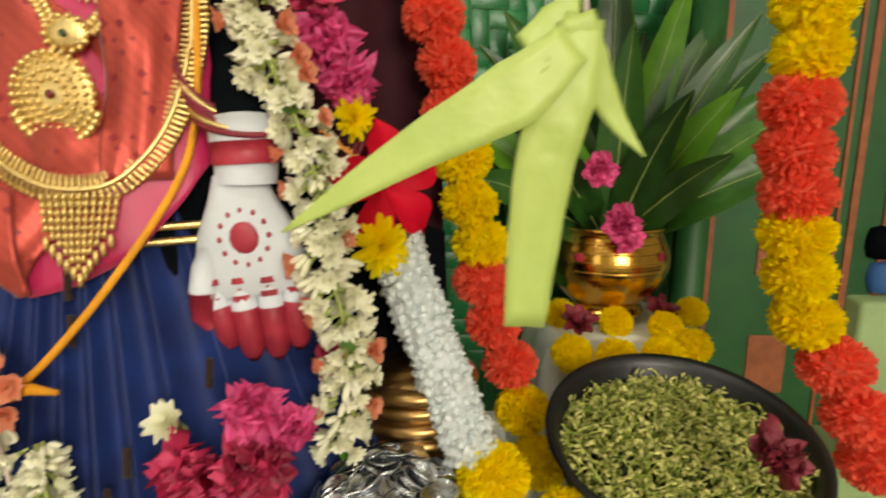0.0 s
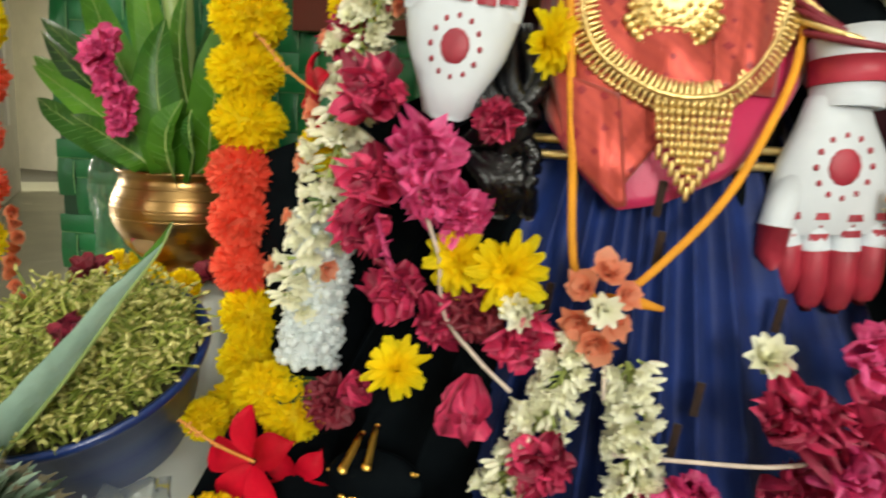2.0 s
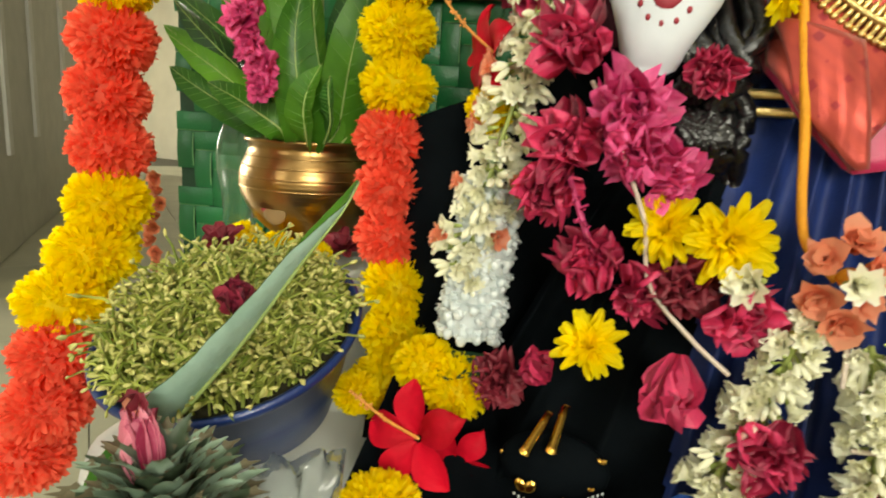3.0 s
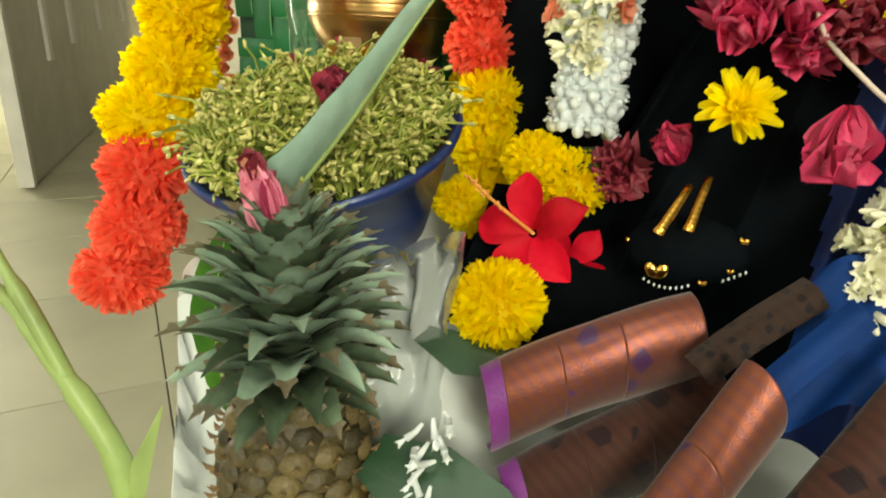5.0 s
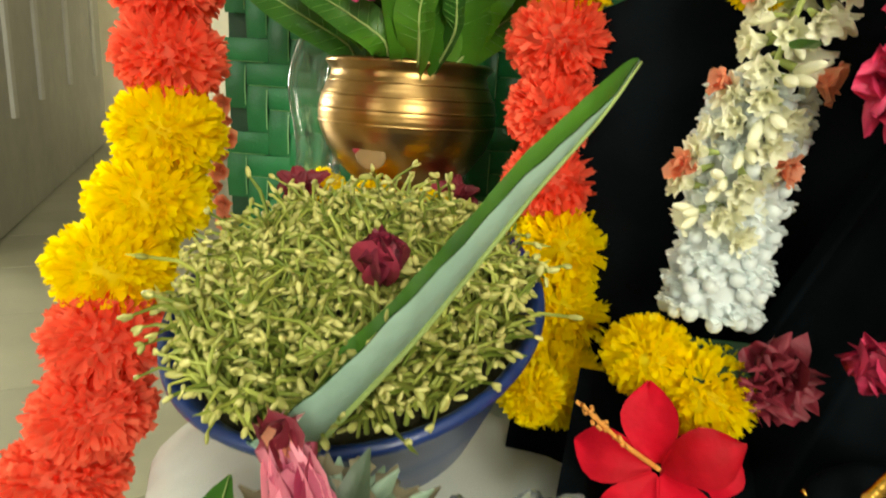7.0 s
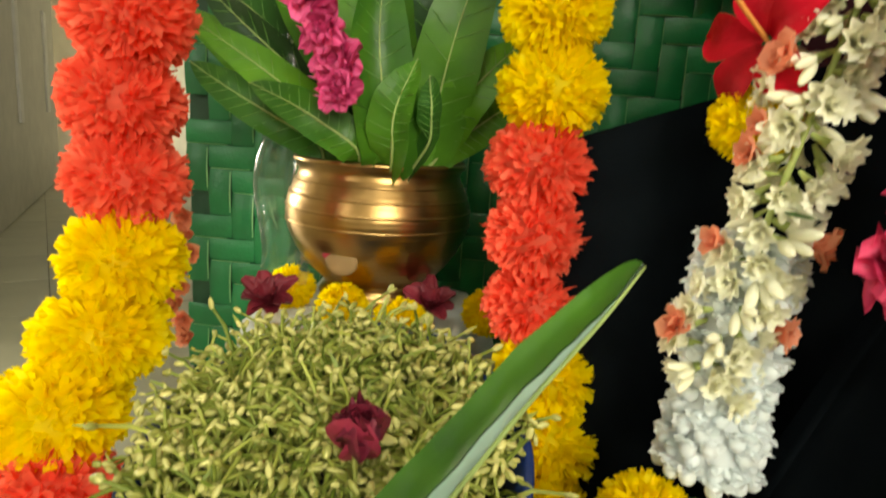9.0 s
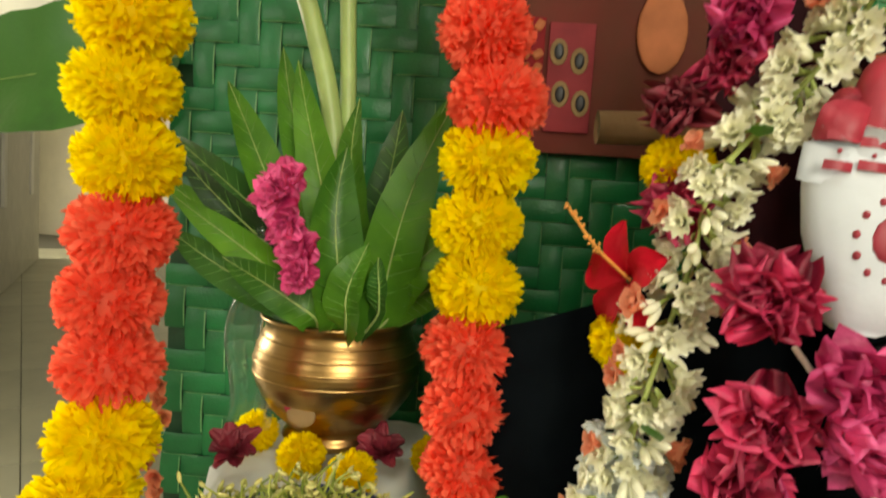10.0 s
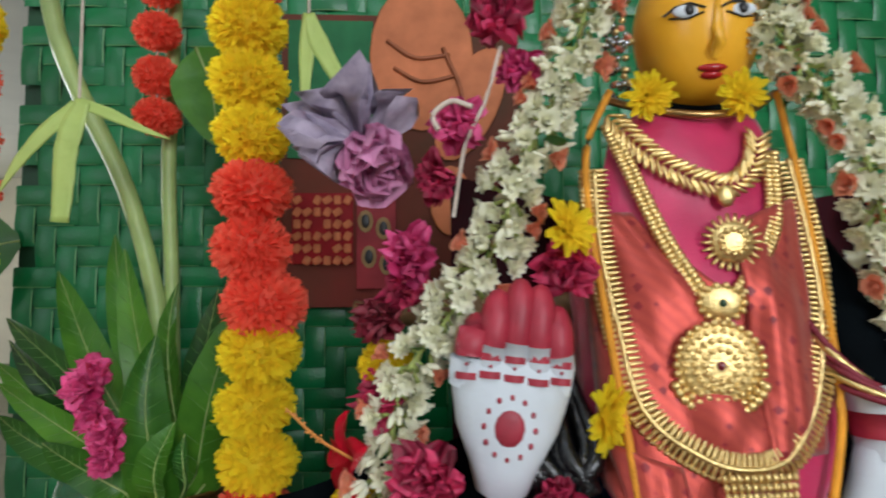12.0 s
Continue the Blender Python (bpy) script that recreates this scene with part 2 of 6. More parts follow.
M_POLLEN = material("orange_pollen", (0.80, 0.34, 0.07), 0.6, 0, 0.2, 60, 0.2)
M_POSTORANGE = material("poster_orange", (0.62, 0.21, 0.09), 0.65, 0, 0.3, 25, 0.05, spec=0.2)
M_POSTPINK = material("poster_pink", (0.32, 0.04, 0.05), 0.65, 0, 0.3, 25, 0.05, spec=0.2)
M_POSTCREAM = material("poster_cream", (0.34, 0.22, 0.10), 0.65, 0, 0.3, 25, 0.05, spec=0.2)
M_POSTGREEN = material("poster_green", (0.03, 0.16, 0.06), 0.65, 0, 0.3, 25, 0.05, spec=0.2)
M_WOOD = material("brown_wood", (0.34, 0.20, 0.09), 0.6, 0, 0.4, 25, 0.4, 160)
M_FLOOR = material("grey_floor_tile", (0.42, 0.41, 0.30), 0.35, 0, 0.12, 5, 0.05, 60, obj=0.4)
M_JOINT = material("tile_joint", (0.16, 0.15, 0.12), 0.8, 0, 0.2, 20, 0.3)
M_DOOR = material("grey_door_paint", (0.60, 0.57, 0.48), 0.5, 0, 0.12, 8, 0.15, 90)
M_DOOREDGE = material("white_door_edge", (0.84, 0.82, 0.76), 0.5, 0, 0.12, 8, 0.15, 90)
M_WALL = material("cream_wall_paint", (0.62, 0.58, 0.47), 0.8, 0, 0.1, 4, 0.25, 120)
M_CEIL = material("white_ceiling_paint", (0.78, 0.77, 0.72), 0.85, 0, 0.06, 4, 0.2, 120)
M_PINEBODY = material("pineapple_skin", (0.14, 0.105, 0.04), 0.6, 0, 0.45, 60, 0.8, 200, obj=0.8, dark=(0.04, 0.032, 0.014))
M_PINEEYE = material("pineapple_bract", (0.42, 0.27, 0.13), 0.65, 0, 0.4, 90, 0.4, obj=0.4)
M_PINELEAF = material("pineapple_leaf", (0.105, 0.155, 0.095), 0.5, 0, 0.45, 40, 0.4, 110, obj=0.9, dark=(0.035, 0.055, 0.028), trans=0.05)
M_PINEDRY = material("dry_leaf_margin", (0.16, 0.13, 0.075), 0.7, 0, 0.4, 60, 0.5, 160, dark=(0.06, 0.055, 0.03))
M_PINELEAF2 = material("pineapple_leaf_pale", (0.36, 0.47, 0.37), 0.5, 0, 0.35, 40, 0.4, 110, dark=(0.12, 0.19, 0.12))
M_PLASTIC = material("clear_film", (0.75, 0.80, 0.78), 0.12, 0, 0.1, 40, 0.5, 40)
M_PLASTIC.node_tree.nodes["Principled BSDF"].inputs["Transmission Weight"].default_value = 0.95
M_WRAPPING = material("crumpled_plastic", (0.50, 0.55, 0.53), 0.22, 0, 0.15, 30, 0.6, 60)
M_WRAPPING.node_tree.nodes["Principled BSDF"].inputs["Transmission Weight"].default_value = 0.8
M_BLUECLOTH = material("blue_stacked_cloth", (0.03, 0.12, 0.36), 0.7, 0, 0.3, 12, 0.4, 90)
M_PALEGREEN = material("pale_green_shelf", (0.36, 0.50, 0.22), 0.6, 0, 0.2, 12, 0.2)

# ---- building helpers ----
rnd = random.Random(7)


class Geo:
    """Vertices, faces and material slots of one mesh."""

    def __init__(self):
        self.v, self.f, self.m = [], [], []

    def add(self, verts, faces, slot=0, mat=None):
        k = len(self.v)
        self.v += [tuple(mat @ Vector(p)) for p in verts] if mat else [tuple(p) for p in verts]
        self.f += [tuple(i + k for i in f) for f in faces]
        self.m += [slot] * len(faces)
        return self

    def mesh(self, name, mats, smooth=True):
        me = bpy.data.meshes.new(name)
        me.from_pydata(self.v, [], self.f)
        for m in mats if isinstance(mats, (list, tuple)) else [mats]:
            me.materials.append(m)
        me.polygons.foreach_set("material_index", self.m)
        me.polygons.foreach_set("use_smooth", [smooth] * len(self.f))
        me.update()
        return me


def thing(name, at, label, category, group="", kind=""):
    ob = new(name)
    ob.empty_display_size = 0.02
    ob.matrix_basis = at if isinstance(at, Matrix) else Matrix.Translation(at)
    return tagged(ob, label, category, group, kind)


def part(name, data, parent, m=None, label=""):
    """One mesh object under a thing or part; m is its pose in the parent's space."""
    ob = new(name, data)
    ob.parent = parent
    if m is not None:
        ob.matrix_basis = m
    return tagged(ob, label)


def solo(name, data, label, category, m=None, group="", kind=""):
    ob = new(name, data)
    if m is not None:
        ob.matrix_basis = m
    return tagged(ob, label, category, group, kind)


def grid_faces(nu, nv, close=False):
    out = []
    for i in range(nu):
        for j in range(nv):
            a, b = i * (nv + (0 if close else 1)) + j, i * (nv + (0 if close else 1)) + (j + 1) % (nv if close else nv + 9999)
            w = nv if close else nv + 1
            out.append((a, b, b + w, a + w))
    return out


def lathe(profile, n=32, slot=0, geo=None):
    """A turned form from (radius, z) pairs."""
    g = geo or Geo()
    vs = [(r * math.cos(2 * math.pi * j / n), r * math.sin(2 * math.pi * j / n), z) for r, z in profile for j in range(n)]
    return g.add(vs, grid_faces(len(profile) - 1, n, True), slot)


def tube(pts, radii, n=8, slot=0, geo=None):
    """A round tube along a line of points, closed at both ends."""
    g = geo or Geo()
    pts = [Vector(p) for p in pts]
    vs, up = [], Vector((0, 0, 1))
    for i, p in enumerate(pts):
        d = (pts[min(i + 1, len(pts) - 1)] - pts[max(i - 1, 0)]).normalized()
        a = d.cross(up if abs(d.z) < 0.95 else Vector((1, 0, 0))).normalized()
        b = d.cross(a)
        r = radii[i] if isinstance(radii, (list, tuple)) else radii
        vs += [p + r * (a * math.cos(2 * math.pi * j / n) + b * math.sin(2 * math.pi * j / n)) for j in range(n)]
    fs = grid_faces(len(pts) - 1, n, True)
    fs += [tuple(range(n)), tuple(range((len(pts) - 1) * n, len(pts) * n))[::-1]]
    return g.add(vs, fs, slot)


def smooth_line(pts, k=6):
    """A Catmull-Rom line through points, k steps between each two."""
    p = [Vector(q) for q in pts]
    p = [2 * p[0] - p[1]] + p + [2 * p[-1] - p[-2]]
    out = []
    for i in range(1, len(p) - 2):
        for s in range(k):
            t = s / k
            out.append(0.5 * (2 * p[i] + (p[i + 1] - p[i - 1]) * t + (2 * p[i - 1] - 5 * p[i] + 4 * p[i + 1] - p[i + 2]) * t * t + (3 * p[i] - p[i - 1] - 3 * p[i + 1] + p[i + 2]) * t ** 3))
    return out + [p[-2]]


def even(pts, step):
    """Points at even steps along a line, each with its direction."""
    out, left = [], 0.0
    for a, b in zip(pts, pts[1:]):
        L = (b - a).length
        while left < L:
            out.append((a + (b - a) * (left / L), (b - a).normalized()))
            left += step
        left -= L
    return out


def ball(rx, ry, rz, nu=8, nv=12, slot=0, geo=None, mat=None):
    g = geo or Geo()
    vs = [(rx * math.sin(math.pi * i / nu) * math.cos(2 * math.pi * j / nv), ry * math.sin(math.pi * i / nu) * math.sin(2 * math.pi * j / nv), rz * math.cos(math.pi * i / nu)) for i in range(nu + 1) for j in range(nv)]
    return g.add(vs, grid_faces(nu, nv, True), slot, mat)


def box(sx, sy, sz, bevel=0.0, slot=0, geo=None, mat=None):
    """A box about the origin with chamfered edges."""
    bm = bmesh.new()
    bmesh.ops.create_cube(bm, size=1.0)
    bmesh.ops.scale(bm, vec=(sx, sy, sz), verts=bm.verts)
    if bevel:
        bmesh.ops.bevel(bm, geom=bm.edges[:], offset=bevel, segments=2, affect="EDGES", profile=0.6)
    bm.verts.index_update()
    g = geo or Geo()
    g.add([v.co.copy() for v in bm.verts], [tuple(v.index for v in f.verts) for f in bm.faces], slot, mat)
    bm.free()
    return g


def petal(g, L, W, a0, a1, spin, n=3, cup=0.2, tip=0.0, ruffle=0.0, belly=0.6, base=(0, 0, 0), slot=0, r=rnd, root=0.25):
    """A petal that starts at base, leans from angle a0 to a1 off the axis and is spun about it."""
    x, z = 0.0, 0.0
    vs = []
    for i in range(n + 1):
        t = i / n
        w = W * (root + (1 - root) * math.sin(min(1.0, t / belly) * math.pi / 2)) if t < belly else W * (tip + (1 - tip) * math.cos((t - belly) / (1 - belly) * math.pi / 2))
        a = a0 + (a1 - a0) * t
        nx, nz = -math.cos(a), math.sin(a)
        for s in (-1, 0, 1):
            j = r.uniform(-ruffle, ruffle) * t
            c = cup * w * abs(s) + j * L
            e = (tip > 0.3 and i == n) * r.uniform(-0.12, 0.12) * L
            vs.append((x + nx * c + math.sin(a) * e, s * w * 0.5 + j * W, z + nz * c + math.cos(a) * e))
        x += math.sin(a) * L / n
        z += math.cos(a) * L / n
    m = Matrix.Translation(base) @ Matrix.Rotation(spin, 4, "Z")
    return g.add(vs, grid_faces(n, 2), slot, m)


def pom(seed, R, H, count, mat):
    """A ruffled artificial marigold: narrow frilled petals all over a flattened ball."""
    r = random.Random(seed)
    g = Geo()
    ball(R * 0.78, R * 0.78, H * 0.78, 8, 14, 0, g)
    for i in range(count):
        z = 1 - 2 * (i + 0.5) / count
        a = i * 2.39996 + r.uniform(-0.3, 0.3)
        d = Vector((math.sqrt(1 - z * z) * math.cos(a), math.sqrt(1 - z * z) * math.sin(a), z))
        p = Geo()
        petal(p, R * r.uniform(0.26, 0.40), R * r.uniform(0.10, 0.18), r.uniform(-0.45, 0.25), r.uniform(-0.3, 0.8), r.uniform(0, 6.28), 2, r.uniform(-0.2, 0.5), 0.85, 0.10, 0.7, slot=0, r=r, root=0.6)
        o = Vector((d.x * R * 0.68, d.y * R * 0.68, d.z * H * 0.68))
        g.add(p.v, p.f, 0, Matrix.Translation(o) @ d.to_track_quat("Z", "Y").to_matrix().to_4x4())
    return g.mesh("marigold", mat)


def soft_petal(g, L, W, a0, a1, spin, wrinkle, cup, slot, seed, tip=0.45):
    """A broad crumpled petal with a rounded, wavy margin."""
    n, cols = 6, (-1, -0.8, -0.5, -0.25, 0, 0.25, 0.5, 0.8, 1)
    x = z = 0.0
    vs = []
    for i in range(n + 1):
        t = i / n
        w = W * (0.28 + 0.72 * math.sin(min(1.0, t / 0.62) * math.pi / 2)) * (1 if t < 0.62 else tip + (1 - tip) * math.cos((t - 0.62) / 0.38 * math.pi / 2))
        a = a0 + (a1 - a0) * t
        nx, nz = -math.cos(a), math.sin(a)
        for s in cols:
            k = wrinkle * L * t * (noise.noise((s * 2.1 + seed * 3.7, t * 1.7, seed)) + 0.45 * math.sin(s * 7 + seed * 5 + t * 2) + 0.11 * t * math.sin(s * 15 + seed * 2.3))
            c = cup * w * s * s + k
            back = -0.22 * L / n * s * s * (t > 0.5)
            vs.append((x + nx * c + math.sin(a) * back, s * w * 0.5, z + nz * c + math.cos(a) * back))
        x += math.sin(a) * L / n
        z += math.cos(a) * L / n
    return g.add(vs, grid_faces(n, 8), slot, Matrix.Rotation(spin, 4, "Z"))


def bloom(seed, layers, mat, wrinkle=0.16, tip=0.45):
    """Separate petal meshes of a flower, layer by layer: (count, length, width, lean from, lean to, cup)."""
    r = random.Random(seed)
    out = []
    for k, (n, L, W, a0, a1, cup) in enumerate(layers):
        for i in range(n):
            g = Geo()
            soft_petal(g, L * r.uniform(0.82, 1.15), W * r.uniform(0.85, 1.2), radians(a0) + r.uniform(-0.12, 0.12), radians(a1) + r.uniform(-0.3, 0.3), 2 * math.pi * (i + 0.5 * (k % 2)) / n + r.uniform(-0.3, 0.3), wrinkle, cup, 0, seed + i + 9 * k, tip)
            out.append(g.mesh("petal", mat))
    return out


def rosette(seed, layers, mats, ruffle=0.1, core=0.0):
    """A flower of petal layers (count, length, width, lean from, lean to, cup, tip, slot), axis +z."""
    r = random.Random(seed)
    g = Geo()
    for k, (n, L, W, a0, a1, cup, tip, slot) in enumerate(layers):
        for i in range(n):
            petal(g, L * r.uniform(0.85, 1.12), W * r.uniform(0.85, 1.15), radians(a0) + r.uniform(-0.1, 0.1), radians(a1) + r.uniform(-0.2, 0.2), 2 * math.pi * (i + 0.5 * (k % 2)) / n + r.uniform(-0.2, 0.2), 4, cup, tip, ruffle, 0.6, (0, 0, 0.001 * k), slot, r)
    if core:
        ball(core, core, core * 0.7, 5, 8, len(mats) - 1, g)
    return g.mesh("petals", mats)


def aim(at, d, spin=0.0, s=1.0):
    """A pose at a point whose z axis looks along d."""
    return Matrix.Translation(at) @ Vector(d).to_track_quat("Z", "Y").to_matrix().to_4x4() @ Matrix.Rotation(spin, 4, "Z") @ Matrix.Diagonal((s, s, s, 1))


def ribbon(pts, widths, normal, fold=0.25, slot=0, geo=None, vein=None, thick=0.0):
    """A leaf or strip along a line, folded along its middle, with a raised midrib in the slot vein."""
    g = geo or Geo()
    pts = [Vector(p) for p in pts]
    nrm = Vector(normal).normalized()
    vs, rib = [], []
    for i, p in enumerate(pts):
        d = (pts[min(i + 1, len(pts) - 1)] - pts[max(i - 1, 0)]).normalized()
        s = d.cross(nrm).normalized()
        up = s.cross(d)
        w = widths[i]
        for q in (-1, -0.5, 0, 0.5, 1):
            vs.append(p + s * w * q * 0.5 + up * (abs(q) * w * fold + 0.03 * w * math.sin(i * 1.9 + q * 2)))
        rib.append(p + up * 0.0012)
    g.add(vs, grid_faces(len(pts) - 1, 4), slot)
    if vein is not None:
        tube(rib, [max(0.0004, 0.0018 * (1 - i / len(rib))) for i in range(len(rib))], 5, vein, g)
    return g


def leaf_widths(n, W, belly=0.4):
    return [max(0.001, W * (math.sin(math.pi * (i / n) ** (math.log(0.5) / math.log(belly))) ** 0.8 + 0.04)) for i in range(n + 1)]

# ---- the room ----
floor = solo("floor", box(14.0, 12.0, 0.1).mesh("floor", M_JOINT, False), "grey polished floor tiles with fine joints", "floor", Matrix.Translation((-3, 2.5, -0.055)), kind="structure")
tile = box(0.596, 0.596, 0.008, 0.001).mesh("tile", M_FLOOR, False)
for i in range(17):
    for j in range(17):
        part("tile", tile, floor, Matrix.Translation((-0.5, 0.2, 0)) @ Matrix.Rotation(radians(48), 4, "Z") @ Matrix.Translation((0.6 * i - 5.1, 0.6 * j - 4.2, 0.053)))
# the walls of the room
solo("wall_south", box(3.0, 0.2, 2.8).mesh("wall", M_WALL, False), "plain cream painted wall under the windows", "wall", Matrix.Translation((-5.05, -2.5, 1.4)), kind="structure")
solo("wall_south_middle", box(1.9, 0.2, 2.8).mesh("wall", M_WALL, False), "plain cream painted wall between the windows", "wall", Matrix.Translation((-0.65, -2.5, 1.4)), kind="structure")
solo("wall_south_end", box(2.5, 0.2, 2.8).mesh("wall", M_WALL, False), "plain cream painted wall beside the window", "wall", Matrix.Translation((2.75, -2.5, 1.4)), kind="structure")
for wx in (-2.575, 0.9):
    ww = 1.95 if wx < 0 else 1.2
    solo("wall_south_sill", box(ww, 0.2, 1.05).mesh("wall", M_WALL, False), "cream painted wall below a window", "wall", Matrix.Translation((wx, -2.5, 0.525)), kind="structure")
    solo("wall_south_lintel", box(ww, 0.2, 0.35).mesh("wall", M_WALL, False), "cream painted wall above a window", "wall", Matrix.Translation((wx, -2.5, 2.625)), kind="structure")
solo("wall_east", box(0.2, 12, 2.8).mesh("wall", M_WALL, False), "plain cream painted wall", "wall", Matrix.Translation((4.1, 3.4, 1.4)), kind="structure")
solo("wall_west", box(0.2, 12, 2.8).mesh("wall", M_WALL, False), "plain cream painted wall", "wall", Matrix.Translation((-9.95, 2.9, 1.4)), kind="structure")
solo("wall_north", box(5.5, 0.2, 2.8).mesh("wall", M_WALL, False), "plain cream painted wall behind the altar", "wall", Matrix.Translation((1.35, 1.9, 1.4)), kind="structure")
solo("wall_far", box(14, 0.2, 2.8).mesh("wall", M_WALL, False), "plain cream painted far wall", "wall", Matrix.Translation((-3, 8.4, 1.4)), kind="structure")
solo("wall_south_west", box(3.4, 0.2, 2.8).mesh("wall", M_WALL, False), "plain cream painted wall", "wall", Matrix.Translation((-8.25, -2.5, 1.4)), kind="structure")
solo("ceiling", box(14, 12, 0.1).mesh("ceiling", M_CEIL, False), "plain white ceiling", "ceiling", Matrix.Translation((-3, 2.5, 2.86)), kind="structure")

# the panelled door that stands open beyond the altar
DOOR_AT, DOOR_TURN = (-3.33, 1.92, 0.0), math.atan2(0.75, -0.66)
door = thing("door_1", Matrix.Translation(DOOR_AT) @ Matrix.Rotation(DOOR_TURN, 4, "Z"), "grey painted door with tall narrow moulded panels, standing open", "door", kind="structure")
door_leaf = part("leaf", box(5.2, 0.05, 2.1, 0.004).mesh("leaf", M_DOOR, False), door, Matrix.Translation((2.6, 0, 1.06)))
part("edge_strip", box(0.05, 0.066, 2.1, 0.003).mesh("edge", M_DOOREDGE, False), door, Matrix.Translation((0.0, 0, 1.06)), "pale worn door edge")
# mouldings in the paler edge paint, which imitates highlights on the panel bevels
for x, low, w in ((0.75, 0.55, 0.09), (1.5, 0.62, 0.11), (2.7, 0.70, 0.15), (4.4, 0.77, 0.20)):
    for side in (-1, 1):
        part("moulding", box(w, 0.03, 1.75 - low, 0.008).mesh("moulding", M_DOOREDGE, False), door_leaf, Matrix.Translation((x - 2.6, 0.03 * side, (1.75 + low) / 2 - 1.06)), "raised moulding, bevel highlight put into its pale colour")

# ---- the altar ----
SLOPE = 0.17
TURN_ALTAR = math.atan(SLOPE)


def bump(x, y, cx, cy, rx, ry, h):
    d = max(abs(x - cx) / rx, abs(y - cy) / ry)
    return h * (1 if d < 1 else max(0.0, 1 - (d - 1) / 0.45) ** 1.3)


TABLE = 0.47
KAL_L, KAL_R = (-0.843, 0.69, 0.714), (0.246, 0.885, 0.715)
BOWL_L, BOWL_R = (-0.765, 0.459, 0.603), (0.24, 0.580, 0.590)
table = thing("altar_table", (-0.25, 0.62, 0), "low wooden table under the white cloth", "table")
part("tabletop", box(1.02, 0.74, 0.03, 0.004).mesh("tabletop", M_WOOD), table, Matrix.Translation((0, 0, TABLE - 0.03)) @ Matrix.Rotation(TURN_ALTAR, 4, "Z") @ Matrix.Translation((0.16, 0.06, 0)))
part("tabletop", box(0.33, 0.50, 0.03, 0.004).mesh("tabletop", M_WOOD), table, Matrix.Translation((0, 0, TABLE - 0.03)) @ Matrix.Rotation(TURN_ALTAR, 4, "Z") @ Matrix.Translation((-0.515, 0.18, 0)))
leg = box(0.05, 0.05, TABLE - 0.045, 0.004).mesh("leg", M_WOOD)
for sx in (-0.33, 0.6):
    for sy in (-0.27, 0.38):
        part("leg", leg, table, Matrix.Rotation(TURN_ALTAR, 4, "Z") @ Matrix.Translation((sx, sy, (TABLE - 0.045) / 2)))


def cloth():
    """The cloth on the table: raised over the stands of the pots and bowls, hanging at the edges."""
    g, nu, nv = Geo(), 150, 100
    vs = []
    for i in range(nu + 1):
        for j in range(nv + 1):
            u, v = -0.98 + 1.96 * i / nu, -0.61 + 1.33 * j / nv
            lim = 0.44 if v > 0 else 0.32
            side = 0.69 - (0.12 * min(1.0, max(0.0, (-0.10 - v) / 0.22)) if u < 0 else 0.0)
            dx, dy = max(0, abs(u) - side), max(0, abs(v) - lim)
            hx = math.copysign(min(abs(u), side + 0.06 * dx), u)
            hy = math.copysign(min(abs(v), lim + 0.1 * dy), v)
            fold = 0.012 * math.sin(v * 31 + 1.3 * math.sin(v * 9)) * min(1, dx * 12) + 0.012 * math.sin(u * 31) * min(1, dy * 12)
            x = -0.25 + hx * math.cos(TURN_ALTAR) - hy * math.sin(TURN_ALTAR) + (fold if dx > dy else 0) * (1 if u > 0 else -1)
            y = 0.62 + hx * math.sin(TURN_ALTAR) + hy * math.cos(TURN_ALTAR) - (fold if dy >= dx else 0)
            drop = max(dx, dy)
            z = TABLE - drop + (0.09 * max(0, 1 - dx / 0.4) * (u < 0) * (v < 0.1) * min(1, max(0, (v + 0.30) / 0.12)) if dx > 0 else 0)
            if drop == 0:
                z = TABLE - 0.008 + max(bump(x, y, *KAL_L[:2], 0.10, 0.10, KAL_L[2] - TABLE), bump(x, y, *KAL_R[:2], 0.10, 0.10, KAL_R[2] - TABLE), bump(x, y, -0.82, 0.46, 0.19, 0.11, 0.10), bump(x, y, *BOWL_R[:2], 0.09, 0.09, 0.13))
                z += 0.004 * noise.noise((x * 14, y * 14, 0)) - 0.004
            vs.append((x, y, z + 0.003 * noise.noise((x * 40, y * 40, z * 20))))
    g.add(vs, grid_faces(nu, nv))
    ob = solo("tablecloth", g.mesh("tablecloth", M_CLOTH), "white cotton cloth draped over the altar table", "tablecloth")
    so = ob.modifiers.new("thickness", "SOLIDIFY")
    so.thickness, so.offset = 0.002, -1


cloth()

# the woven backdrop
MAT0 = Matrix.Translation((-1.13, 0.775, 0.5)) @ Matrix.Rotation(TURN_ALTAR, 4, "Z")
mat = thing("woven_backdrop", MAT0, "green woven palm-strip mat with pale edges standing behind the altar", "backdrop mat", kind="structure")
part("backing", box(1.66, 0.006, 1.08).mesh("backing", M_MATBACK, False), mat, Matrix.Translation((0.83, 0.014, 0.54)))
CELL = 0.029


